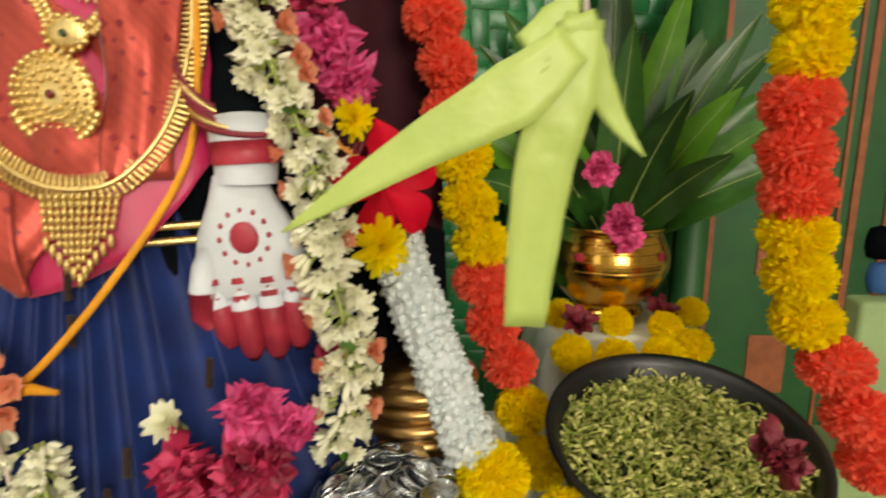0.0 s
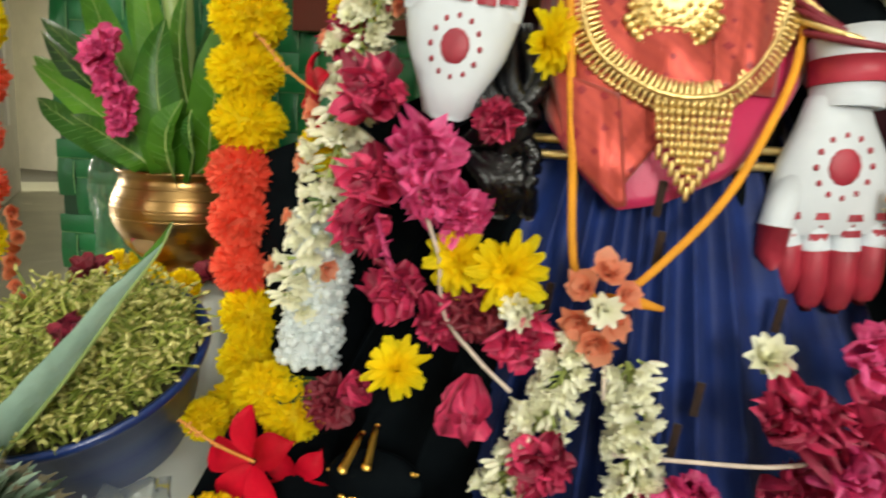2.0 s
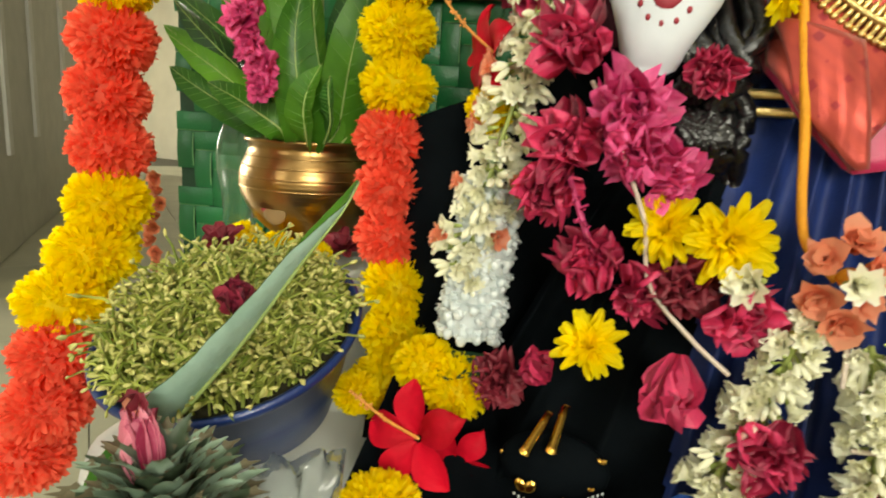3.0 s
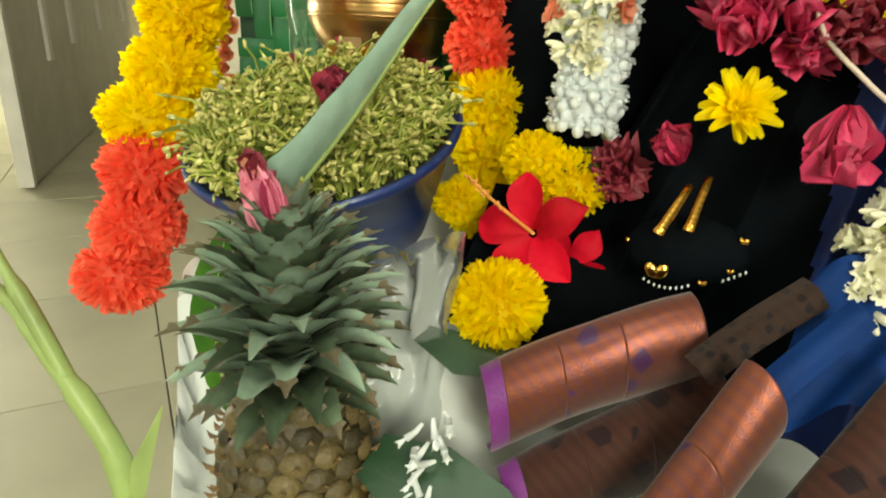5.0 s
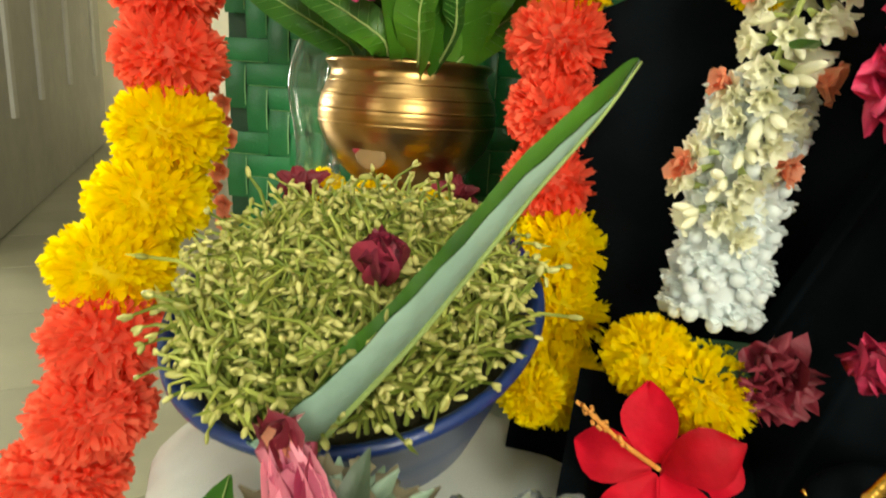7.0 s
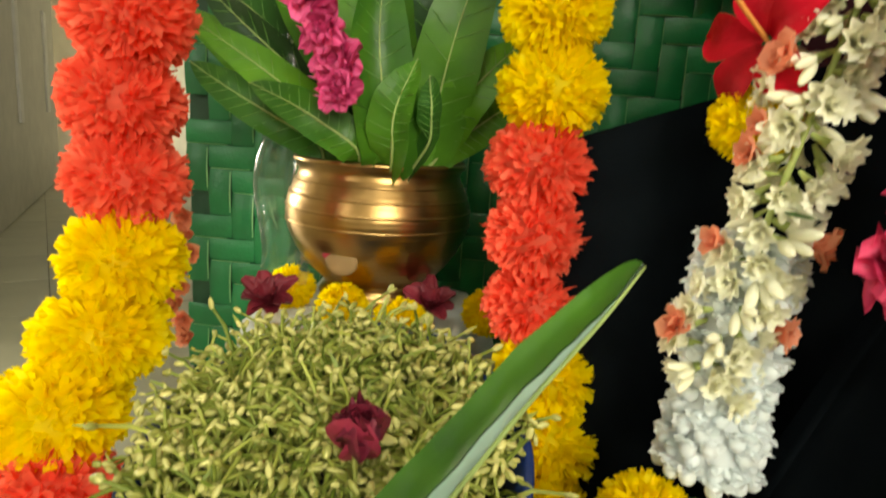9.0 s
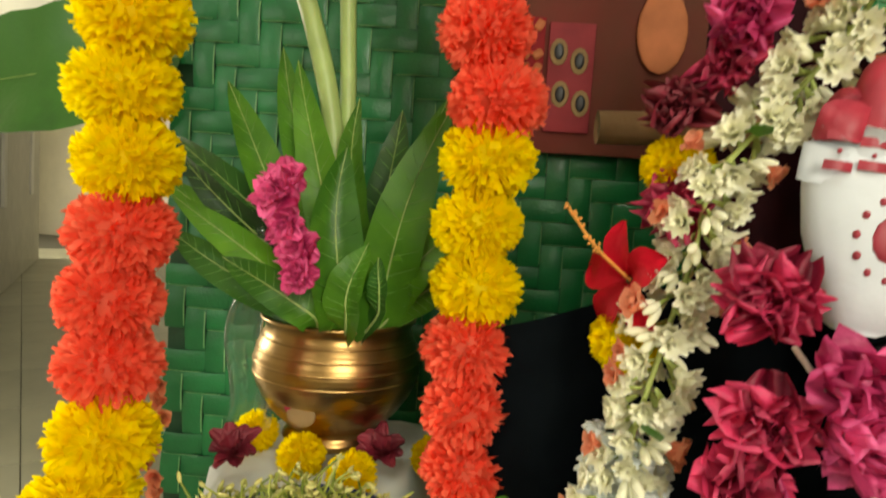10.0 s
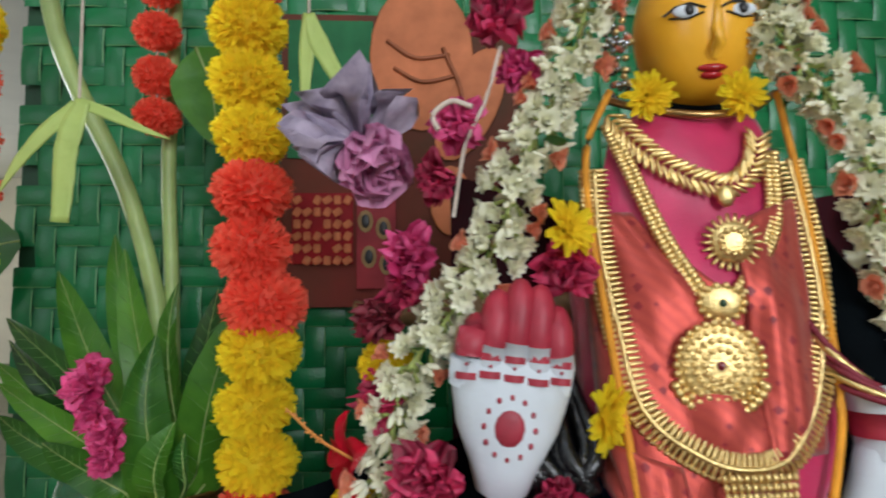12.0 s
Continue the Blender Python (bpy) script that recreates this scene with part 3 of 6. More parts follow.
def weave_piece(g, x, z, upright):
    """One visible stretch of a strip, two cells long, arched over the strips that it crosses, with a pale edge."""
    m = Matrix.Translation((x, 0, z)) @ (Matrix.Rotation(-math.pi / 2, 4, "Y") @ Matrix.Translation((0, 0, -CELL)) if upright else Matrix.Identity(4))
    vs = []
    for i in range(5):
        t = i / 4
        for s in (0, 0.1, 0.9, 1):
            vs.append((2 * CELL * t, -0.0034 * math.sin(math.pi * t) + (0.0012 if s in (0, 1) else 0), CELL * (0.02 + 0.96 * s)))
    g.add(vs, grid_faces(4, 3), 0, m)
    g.add([(CELL * 0.15, -0.0028, 0.0), (CELL * 1.85, -0.0028, 0.0), (CELL * 1.85, -0.0036, 0.0011), (CELL, -0.0052, 0.0011), (CELL * 0.15, -0.0036, 0.0011), (CELL, -0.0044, 0.0)], [(0, 5, 3, 4), (5, 1, 2, 3)], 1, m)


pieces = []
for up_ in (False, True):
    one = Geo()
    weave_piece(one, 0, 0, up_)
    pieces.append(one.mesh("strip", [M_MAT, M_PALE]))
rest = Geo()
picked = 0
for i in range(57):
    for j in range(37):
        k = (i + j) % 4
        if k not in (0, 2):
            continue
        x, z = i * CELL, j * CELL
        if 0.12 < x < 0.52 and 0.36 < z < 0.98 and picked < 300:
            part("strip", pieces[k // 2], mat, Matrix.Translation((x, 0, z)))
            picked += 1
        else:
            weave_piece(rest, x, z, k == 2)
tagged(part("strips", rest.mesh("strips", [M_MAT_REST, M_PALE]), mat), kind="stuff")

# printed border panels beside the mat
panel = thing("printed_panel", (0.44, 1.03, 0.45), "green printed panel with orange-brown border bands", "panel", kind="structure")
part("board", box(0.34, 0.01, 1.1).mesh("board", M_PRINTGREEN, False), panel, Matrix.Translation((0.16, 0, 0.55)))
for x, w in ((0.0, 0.05), (0.26, 0.012), (0.235, 0.006), (0.32, 0.014)):
    part("border_band", box(w, 0.008, 1.1).mesh("band", M_BORDER, False), panel, Matrix.Translation((x, -0.006, 0.55)), "orange-brown border band")
for k in range(5):
    part("motif", box(0.07, 0.006, 0.11, 0.002).mesh("motif", M_BORDER, False), panel, Matrix.Translation((0.14, -0.006, 0.12 + 0.22 * k)), "orange-brown printed motif")
roll = thing("green_column", (0.40, 0.96, 0.5), "green printed column with gold rings at its foot", "column")
part("shaft", lathe([(0.0, 0.0), (0.032, 0.0), (0.032, 0.04), (0.028, 0.05), (0.026, 0.8), (0.0, 0.8)], 24).mesh("shaft", M_PRINTGREEN), roll)
for z, rr in ((0.05, 0.033), (0.075, 0.031), (0.10, 0.030)):
    part("ring", lathe([(rr - 0.006, z - 0.006), (rr, z - 0.003), (rr, z + 0.003), (rr - 0.006, z + 0.006)], 24).mesh("ring", M_GOLDPOT), roll)

# things stacked beyond the altar's end
stack = thing("blue_bundle", (0.92, 1.15, 0.0), "blue folded cloths on a pale green shelf", "cloth stack")
part("shelf", box(0.42, 0.34, 0.70, 0.01).mesh("shelf", M_PALEGREEN), stack, Matrix.Translation((0, 0, 0.35)))
for k in range(4):
    part("cloth_fold", box(0.38 - 0.02 * k, 0.3, 0.06, 0.022).mesh("fold", M_BLUECLOTH if k % 2 == 0 else M_BLACKSILK), stack, Matrix.Translation((0.01 * (-1) ** k, 0, 0.732 + 0.062 * k)))

# ---- picture on the backdrop: plain shapes ----
pic = thing("hanging_picture", Matrix.Translation((-0.59, 0.845, 1.26)) @ Matrix.Rotation(TURN_ALTAR, 4, "Z"), "bright printed devotional picture in red and orange, plain shapes", "picture")
part("sheet", box(0.34, 0.004, 0.42).mesh("sheet", M_POSTDARK, False), pic)
part("green_field", box(0.12, 0.003, 0.20).mesh("field", M_POSTGREEN, False), pic, Matrix.Translation((-0.10, -0.004, 0.10)))
part("orange_shape", ball(0.075, 0.003, 0.11, 10, 24).mesh("shape", M_POSTORANGE), pic, Matrix.Translation((0.03, -0.006, 0.15)))
part("orange_shape", ball(0.04, 0.003, 0.09, 10, 24).mesh("shape", M_POSTORANGE), pic, Matrix.Translation((0.10, -0.0065, 0.08)) @ Matrix.Rotation(radians(25), 4, "Y"))
part("orange_shape", box(0.085, 0.003, 0.10, 0.001).mesh("shape", M_POSTRED), pic, Matrix.Translation((-0.11, -0.006, -0.10)))
bar = box(0.010, 0.002, 0.013, 0.003).mesh("gold_motif", M_POSTORANGE)
for i in range(6):
    for j in range(6):
        if (i * 3 + j * 5) % 7:
            part("gold_motif", bar, pic, Matrix.Translation((-0.145 + 0.014 * i, -0.0085, -0.145 + 0.017 * j)) @ Matrix.Rotation(0.5 * ((i + j) % 3), 4, "Y"))
part("pink_shape", box(0.055, 0.003, 0.13, 0.001).mesh("shape", M_POSTPINK), pic, Matrix.Translation((-0.035, -0.006, -0.12)))
part("orange_shape", ball(0.03, 0.003, 0.05, 8, 20).mesh("shape", M_POSTORANGE), pic, Matrix.Translation((0.07, -0.007, -0.06)))
for pts in ([(-0.02, -0.010, 0.17), (0.02, -0.011, 0.145), (0.07, -0.010, 0.15)], [(-0.01, -0.010, 0.13), (0.03, -0.011, 0.11), (0.08, -0.010, 0.12)], [(0.06, -0.011, 0.16), (0.085, -0.0115, 0.10), (0.09, -0.011, 0.04)]):
    part("dark_band", tube(smooth_line(pts, 5), 0.003, 6).mesh("band", M_BORDER), pic, None, "dark beaded band")
spot = ball(0.006, 0.0015, 0.010, 6, 12).mesh("spot", [M_EYE])
ring = ball(0.011, 0.0012, 0.016, 6, 14).mesh("ring", [M_POSTCREAM])
for x, z in ((-0.05, -0.09), (-0.025, -0.10), (-0.045, -0.14), (-0.02, -0.15)):
    part("oval", ring, pic, Matrix.Translation((x, -0.0085, z)))
    part("dark_oval", spot, pic, Matrix.Translation((x, -0.010, z)))

# wooden stick behind the figure
solo("wooden_stick", tube([(-0.588, 0.585, 1.050), (-0.50, 0.60, 1.053), (-0.30, 0.62, 1.06)], 0.0135, 12).mesh("stick", M_WOOD), "brown wooden crossbar stick behind the figure", "stick")

# ---- the figure ----
CX = -0.278


def chest_y(x, z):
    return 0.446 + 0.25 * max(0.0, z - 0.9) + SLOPE * (x - CX) + 2.2 * (x - CX) ** 2


def chest_surface(x, z, out=0.0):
    return Vector((x, chest_y(x, z) - out, z))


def figure():
    """The dressed figure's solid form: mask, neck, body core, arms and painted palms, as one plain mesh."""
    g = Geo()
    ball(0.054, 0.055, 0.072, 18, 28, 0, g, Matrix.Translation((-0.266, 0.562, 1.306)))
    # nose, eyes, brows and lips as painted relief
    fy = lambda x, z: 0.562 - 0.055 * math.sqrt(max(0.05, 1 - ((x + 0.266) / 0.054) ** 2 - ((z - 1.306) / 0.072) ** 2))
    tube([(-0.2635, fy(-0.2635, 1.31) + 0.002, 1.313), (-0.2635, fy(-0.2635, 1.285) - 0.003, 1.285), (-0.2635, fy(-0.2635, 1.272) - 0.006, 1.272), (-0.2635, fy(-0.2635, 1.268) + 0.002, 1.267)], [0.003, 0.0045, 0.0065, 0.004], 10, 0, g)
    for ex in (-0.286, -0.243):
        ball(0.0125, 0.003, 0.0058, 6, 14, 1, g, Matrix.Translation((ex, fy(ex, 1.303), 1.303)))
        ball(0.0046, 0.003, 0.0048, 6, 12, 2, g, Matrix.Translation((ex + 0.001, fy(ex, 1.303) - 0.0016, 1.3035)))
        tube([(ex - 0.017, fy(ex - 0.017, 1.305) - 0.0005, 1.304), (ex - 0.009, fy(ex - 0.009, 1.309) - 0.001, 1.3085), (ex + 0.002, fy(ex, 1.31) - 0.001, 1.3098), (ex + 0.013, fy(ex + 0.013, 1.306) - 0.0005, 1.304)], 0.0011, 6, 2, g)
        tube([(ex - 0.013, fy(ex - 0.013, 1.30) - 0.0005, 1.3005), (ex, fy(ex, 1.297) - 0.0012, 1.2968), (ex + 0.012, fy(ex + 0.012, 1.30) - 0.0005, 1.3005)], 0.0009, 6, 2, g)
    ball(0.0125, 0.004, 0.0035, 6, 14, 3, g, Matrix.Translation((-0.2645, fy(-0.2645, 1.257), 1.2585)))
    ball(0.0095, 0.0045, 0.0035, 6, 14, 3, g, Matrix.Translation((-0.2645, fy(-0.2645, 1.252), 1.2535)))
    # core of the body
    vs, n = [], 24
    rows = [(0.50, 0.17, 0.12), (0.70, 0.14, 0.09), (0.86, 0.09, 0.055), (0.95, 0.085, 0.06), (1.08, 0.088, 0.06), (1.17, 0.075, 0.055), (1.21, 0.045, 0.045), (1.25, 0.03, 0.03)]
    for z, a, b in rows:
        yc = 0.446 + 0.25 * max(0, z - 0.9) + b + 0.022
        vs += [(CX + 0.008 + a * math.cos(2 * math.pi * j / n), yc + b * math.sin(2 * math.pi * j / n), z) for j in range(n)]
    g.add(vs, grid_faces(len(rows) - 1, n, True), 4)

    def palm(m, fingers, thumb, tip_slot, flip):
        # back of the palm as a rounded, flattened loft along local z (towards the fingertips)
        prof = [(-0.062, 0.012, 0.010), (-0.058, 0.020, 0.015), (-0.04, 0.027, 0.017), (-0.015, 0.040, 0.018), (0.008, 0.046, 0.017), (0.024, 0.048, 0.015), (0.034, 0.046, 0.011)]
        n, vs = 20, []
        for z, a, b in prof:
            vs += [(a * math.copysign(abs(math.cos(2 * math.pi * j / n)) ** 0.8, math.cos(2 * math.pi * j / n)), b * math.sin(2 * math.pi * j / n), z) for j in range(n)]
        g.add(vs, grid_faces(len(prof) - 1, n, True) + [tuple(range(n))], 5, m)
        for x0, x1, top, r in fingers:
            base, mid = 0.012, 0.024 + (top - 0.024) * 0.33
            k = Geo()
            tube([(x0, 0.002, base), (x0, -0.001, 0.03), ((x0 + x1) / 2, -0.003, mid)], [r * 0.9, r * 1.02, r], 12, 5, k)
            line = [((x0 + x1) / 2, -0.003, mid - 0.004), ((x0 + x1) / 2, -0.003, mid - 0.0012), (x1, -0.002, (mid + top) / 2), (x1, 0.0, top - r * 1.1), (x1, 0.001, top - r * 0.5), (x1, 0.002, top - r * 0.15), (x1, 0.003, top)]
            tube(line, [r * 0.90, r * 1.01, r, r * 0.93, r * 0.72, r * 0.42, r * 0.1], 12, tip_slot, k)
            g.add(k.v, k.f, 5, m)
            g.m[-len(k.f):] = k.m
            # stripes painted across the finger
            for zz in (0.021, 0.034):
                k = Geo()
                arc = [(r * 1.04 * math.sin(b), -r * 1.04 * math.cos(b) + 0.0008, 0.0012 * math.sin(x0 * 900 + zz * 300)) for b in (-0.62, -0.35, 0, 0.35, 0.62)]
                vs = [(x, y, z + h) for x, y, z in arc for h in (-0.0024, 0.0024)]
                k.add(vs, grid_faces(4, 1), 6)
                g.add(k.v, k.f, 6, m @ Matrix.Translation((x0 * 0.96 + x1 * 0.04, -0.0046 if zz < 0.03 else -0.0022, zz)))
            k = ball(0.0014, 0.0012, 0.0014, 4, 8, 6)
            g.add(k.v, k.f, 6, m @ Matrix.Translation((x0, -r * 1.0 - 0.001, 0.0275)))
        # the round mark with its ring of dots
        k = ball(0.0118, 0.0022, 0.0125, 6, 20, 6)
        g.add(k.v, k.f, 6, m @ Matrix.Translation((0, -0.0172, -0.012)))
        for i in range(12):
            a = 2 * math.pi * i / 12
            k = ball(0.0022, 0.0024, 0.0024, 4, 8, 6)
            g.add(k.v, k.f, 6, m @ Matrix.Translation((0.0195 * math.cos(a), -0.0160, -0.012 + 0.0205 * math.sin(a))))
        if thumb:
            k = tube([(thumb * 0.026, -0.002, -0.008), (thumb * 0.036, -0.005, 0.012), (thumb * 0.042, -0.007, 0.030)], [0.011, 0.0125, 0.0115], 12, 5)
            g.add(k.v, k.f, 5, m)
            k = tube([(thumb * 0.0415, -0.007, 0.027), (thumb * 0.044, -0.007, 0.046), (thumb * 0.040, -0.005, 0.060)], [0.0120, 0.0105, 0.003], 12, 6)
            g.add(k.v, k.f, 6, m)

    up = Matrix.Translation((-0.437, 0.448, 0.990)) @ Matrix.Rotation(TURN_ALTAR - 0.06, 4, "Z") @ Matrix.Rotation(radians(6), 4, "Y") @ Matrix.Diagonal((0.92, 1, 1.04, 1))
    palm(up, [(-0.037, -0.032, 0.062, 0.0130), (-0.0185, -0.016, 0.080, 0.0132), (0.000, 0.001, 0.089, 0.0132), (0.0185, 0.017, 0.086, 0.0132), (0.036, 0.032, 0.072, 0.0126)], 0, 6, 1)
    down = Matrix.Translation((-0.160, 0.489, 0.896)) @ Matrix.Rotation(TURN_ALTAR, 4, "Z") @ Matrix.Rotation(radians(178), 4, "Y") @ Matrix.Rotation(radians(-3), 4, "Y") @ Matrix.Diagonal((0.98, 1, 1.08, 1))
    palm(down, [(-0.0345, -0.030, 0.086, 0.0118), (-0.012, -0.011, 0.092, 0.0118), (0.011, 0.010, 0.090, 0.0118), (0.033, 0.029, 0.080, 0.0112)], 1, 6, -1)
    # forearms
    tube([(-0.158, 0.489, 0.952), (-0.159, 0.492, 0.99), (-0.165, 0.53, 1.04), (-0.19, 0.56, 1.10)], [0.022, 0.026, 0.030, 0.03], 16, 4, g)
    tube([(-0.158, 0.4885, 0.950), (-0.1585, 0.4905, 0.985), (-0.160, 0.494, 1.000)], [0.0235, 0.0275, 0.028], 16, 5, g)
    tube([(-0.157, 0.4895, 0.966), (-0.158, 0.4905, 0.984)], [0.0275, 0.0285], 18, 6, g)
    tube([(-0.437, 0.452, 0.937), (-0.42, 0.50, 0.92), (-0.37, 0.55, 0.97)], [0.018, 0.024, 0.03], 14, 4, g)
    solo("dressed_figure", g.mesh("figure", [M_MASK, M_WHITEPAINT, M_EYE, M_LIP, M_BLACKSILK, M_WHITEPAINT, M_ALTA]), "decorated deity figure with a yellow mask and white palms stained red", "figure")


figure()


def hem(x):
    """The lower edge of the chest drape."""
    line = [(-0.392, 1.02), (-0.372, 0.935), (-0.345, 0.898), (-0.314, 0.868), (-0.28, 0.876), (-0.237, 0.897), (-0.205, 0.938), (-0.178, 0.985), (-0.160, 1.05)]
    for (a, b), (c, d) in zip(line, line[1:]):
        if x <= c:
            return b + (d - b) * max(0, x - a) / (c - a)
    return line[-1][1]


def drape():
    """The silk drape over the chest, with two brocade folds laid on it."""
    th = thing("chest_drape", (0, 0, 0), "magenta silk drape with folded copper-red brocade over the chest", "drape")

    def sheet(x0, x1, top, low, out, mats, nu=34, nv=40, pleat=0.0):
        g, vs = Geo(), []
        for i in range(nu + 1):
            for j in range(nv + 1):
                u, v = i / nu, j / nv
                a, b = x0(v), x1(v)
                x = a + (b - a) * u
                zt, zl = top(x), max(low(x), hem(x) + (0.003 if out else 0))
                z = zt + (zl - zt) * v
                p = chest_surface(x, z, out + 0.004 * math.sin(math.pi * u) + pleat * math.sin(u * 19 + v * 3))
                p.y += (0.010 if out else 0.006) * noise.noise((x * 16 + z * 9, z * 12 - x * 8, out * 50)) - 0.004 * abs(math.sin(x * 46 + z * 21)) * (out > 0) + 0.03 * max(0, abs(x - CX) - 0.085) / 0.03
                vs.append(p)
        g.add(vs, grid_faces(nu, nv))
        ob = part("silk" if not out else "brocade_fold", g.mesh("drape", mats), th, None, "" if not out else "copper-red brocade fold with woven buti")
        so = ob.modifiers.new("thickness", "SOLIDIFY")
        so.thickness = 0.003
    sheet(lambda v: -0.352 - 0.04 * min(1, v * 2.2) + 0.01 * v, lambda v: -0.222 + 0.058 * min(1, v * 2.2), lambda x: 1.222 - 1.1 * max(0, abs(x - CX) - 0.05), lambda x: 0, 0.0, M_WRAP)
    # brocade over the left breast down to the pointed tip, and a second fold on the right breast
    sheet(lambda v: -0.380 + 0.010 * v, lambda v: -0.338 + 0.098 * math.sin(math.pi * min(1.0, v * 1.02)) ** 1.3 + 0.026 * v * v, lambda x: 1.135, lambda x: 0.866, 0.004, M_REDSILK, 26, 40, 0.0008)
    sheet(lambda v: -0.262 + 0.006 * v, lambda v: -0.204 - 0.006 * v, lambda x: 1.125 + 0.4 * (x + 0.262), lambda x: 0.955, 0.007, M_REDSILK, 18, 24, 0.0006)
    sheet(lambda v: -0.371 + 0.018 * v, lambda v: -0.318 + 0.012 * v, lambda x: 0.965 - 0.3 * (x + 0.366), lambda x: 0.868, 0.009, M_REDSILK, 14, 14, 0.0006)


drape()


def skirt():
    """The pleated navy skirt from the waist to the lap, spreading to both sides."""
    th = thing("pleated_skirt", (0, 0, 0), "dark navy silk saree skirt in vertical pleats", "skirt")
    g, vs, nu, nv = Geo(), [], 220, 40
    for i in range(nu + 1):
        for j in range(nv + 1):
            u, v = -1 + 2 * i / nu, j / nv
            half = 0.105 + 0.21 * v ** 0.9
            z = 0.965 - 0.44 * v
            x = CX - 0.015 + u * half
            pl = (abs(math.sin(u * 21 + 1.6 * math.sin(u * 5))) - 0.5) * (0.008 + 0.014 * v)
            y = 0.468 - 0.085 * v * (1 - 0.35 * u * u) + 0.07 * u * u + SLOPE * u * half * 0.6 + pl
            vs.append((x, y, z))
    g.add(vs, grid_faces(nu, nv))
    # pleats left of this slanting line take black in place of navy
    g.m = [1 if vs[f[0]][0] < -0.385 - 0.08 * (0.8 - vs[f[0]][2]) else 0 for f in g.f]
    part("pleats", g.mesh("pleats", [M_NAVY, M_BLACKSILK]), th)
    r = random.Random(3)
    for k in range(9):
        z = r.uniform(0.66, 0.88)
        v = (0.965 - z) / 0.44
        u = r.uniform(-0.5, 0.7)
        x = CX - 0.015 + u * (0.105 + 0.21 * v ** 0.9)
        y = 0.468 - 0.085 * v * (1 - 0.35 * u * u) + 0.07 * u * u + SLOPE * (x - CX) * 0.6 - 0.011
        part("woven_motif", box(0.006, 0.002, 0.026, 0.0008).mesh("motif", M_MOTIF), th, Matrix.Translation((x, y, z)) @ Matrix.Rotation(0.1, 4, "Y"), "dull gold woven motif")
    # dark cloth on both sides of the pleats; its extra left width imitates shade on the mat
    for side in (-1, 1):
        g, vs = Geo(), []
        for i in range(41):
            for j in range(31):
                u, v = i / 40, j / 30
                x = CX + side * (0.09 + (0.30 if side < 0 else 0.19) * u) + 0.015 * side * v
                z = 0.99 - 0.42 * v - 0.11 * u
                y = 0.535 - 0.05 * v + 0.07 * u + 0.010 * math.sin(u * 13 + v * 3) + SLOPE * side * (0.1 + 0.2 * u)
                vs.append((x, y, z))
        g.add(vs, grid_faces(40, 30))
        part("side_cloth", g.mesh("side_cloth", M_BLACKSILK), th, None, "black-navy cloth beside the pleats, widened on the left in place of shade")
    g, vs = Geo(), []
    for i in range(41):
        for j in range(21):
            u, v = i / 40, j / 20
            vs.append((-0.50 + 0.50 * u, 0.655 + 0.09 * u + 0.008 * math.sin(u * 30 + v * 2), 1.20 - 0.04 * math.sin(u * 3) - 0.70 * v))
    g.add(vs, grid_faces(40, 20))
    part("back_cloth", g.mesh("back_cloth", M_DARKMAROON), th, None, "dark maroon cloth hanging behind the figure")


skirt()

# waist belt, bangles, hair
belt = thing("waist_belt", (0, 0, 0), "thin gold waist belt chain", "belt")
for dz in (0.0, 0.012):
    pts = [chest_surface(x, 0.905 + dz, -0.012) for x in (-0.40, -0.36, -0.30, -0.24, -0.20, -0.17)]
    part("chain", tube(smooth_line(pts), 0.0035, 8).mesh("chain", M_GOLD), belt)
ban = thing("bangles", (-0.16, 0.50, 1.012), "stack of dark red and gold bangles on the lowered wrist", "bangles")
for k in range(6):
    m = Matrix.Translation((-0.004 * k, 0.003 * k, 0.007 * k - 0.012)) @ Matrix.Rotation(0.25 + 0.09 * k, 4, "X") @ Matrix.Rotation(0.15 + 0.1 * k, 4, "Y")
    ring_pts = [(0.038 * math.cos(a * math.pi / 14), 0.038 * math.sin(a * math.pi / 14), 0) for a in range(29)]
    part("bangle", tube(ring_pts, 0.0026, 8).mesh("bangle", M_GOLD if k in (1, 4) else M_MAROON), ban, m)
hair = thing("hair_braid", (-0.40, 0.47, 0.93), "glossy black hair braid hanging beside the raised palm", "hair")
for k in range(14):
    a = rnd.uniform(-0.02, 0.02)
    lock = smooth_line([(-0.41 + a, 0.49, 1.0), (-0.405 + a * 1.6, 0.462 + rnd.uniform(-0.008, 0.008), 0.955), (-0.395 + a * 0.4 + 0.014 * math.sin(k), 0.452, 0.930), (-0.405 + a * 1.5, 0.460, 0.905), (-0.392 + a * 0.5 + 0.012 * math.cos(k * 2), 0.455, 0.882), (-0.395 + a, 0.468, 0.855)], 5)
    part("strand", tube([p - Vector((-0.40, 0.47, 0.93)) for p in lock], 0.0075, 7).mesh("strand", M_HAIR), hair)

# ---- jewellery ----


def on_chest(pts, out):
    return smooth_line([chest_surface(x, z, out) for x, z in pts], 8)


kasu = thing("coin_necklace", (0, 0, 0), "long gold necklace of overlapping coin plates with a tassel", "necklace")
line = on_chest([(-0.366, 1.17), (-0.365, 1.11), (-0.357, 1.055), (-0.342, 0.988), (-0.303, 0.957), (-0.268, 0.950), (-0.240, 0.960), (-0.213, 0.998), (-0.199, 1.06), (-0.200, 1.12), (-0.206, 1.18)], 0.012)
plate = Geo()
ball(0.0021, 0.0026, 0.0118, 6, 6, 0, plate)
ball(0.0028, 0.0028, 0.0028, 4, 6, 0, plate, Matrix.Translation((0, -0.001, -0.010)))
ball(0.0022, 0.0024, 0.004, 4, 6, 0, plate, Matrix.Translation((0, -0.002, 0.006)))
plate = plate.mesh("coin_plate", M_GOLD)
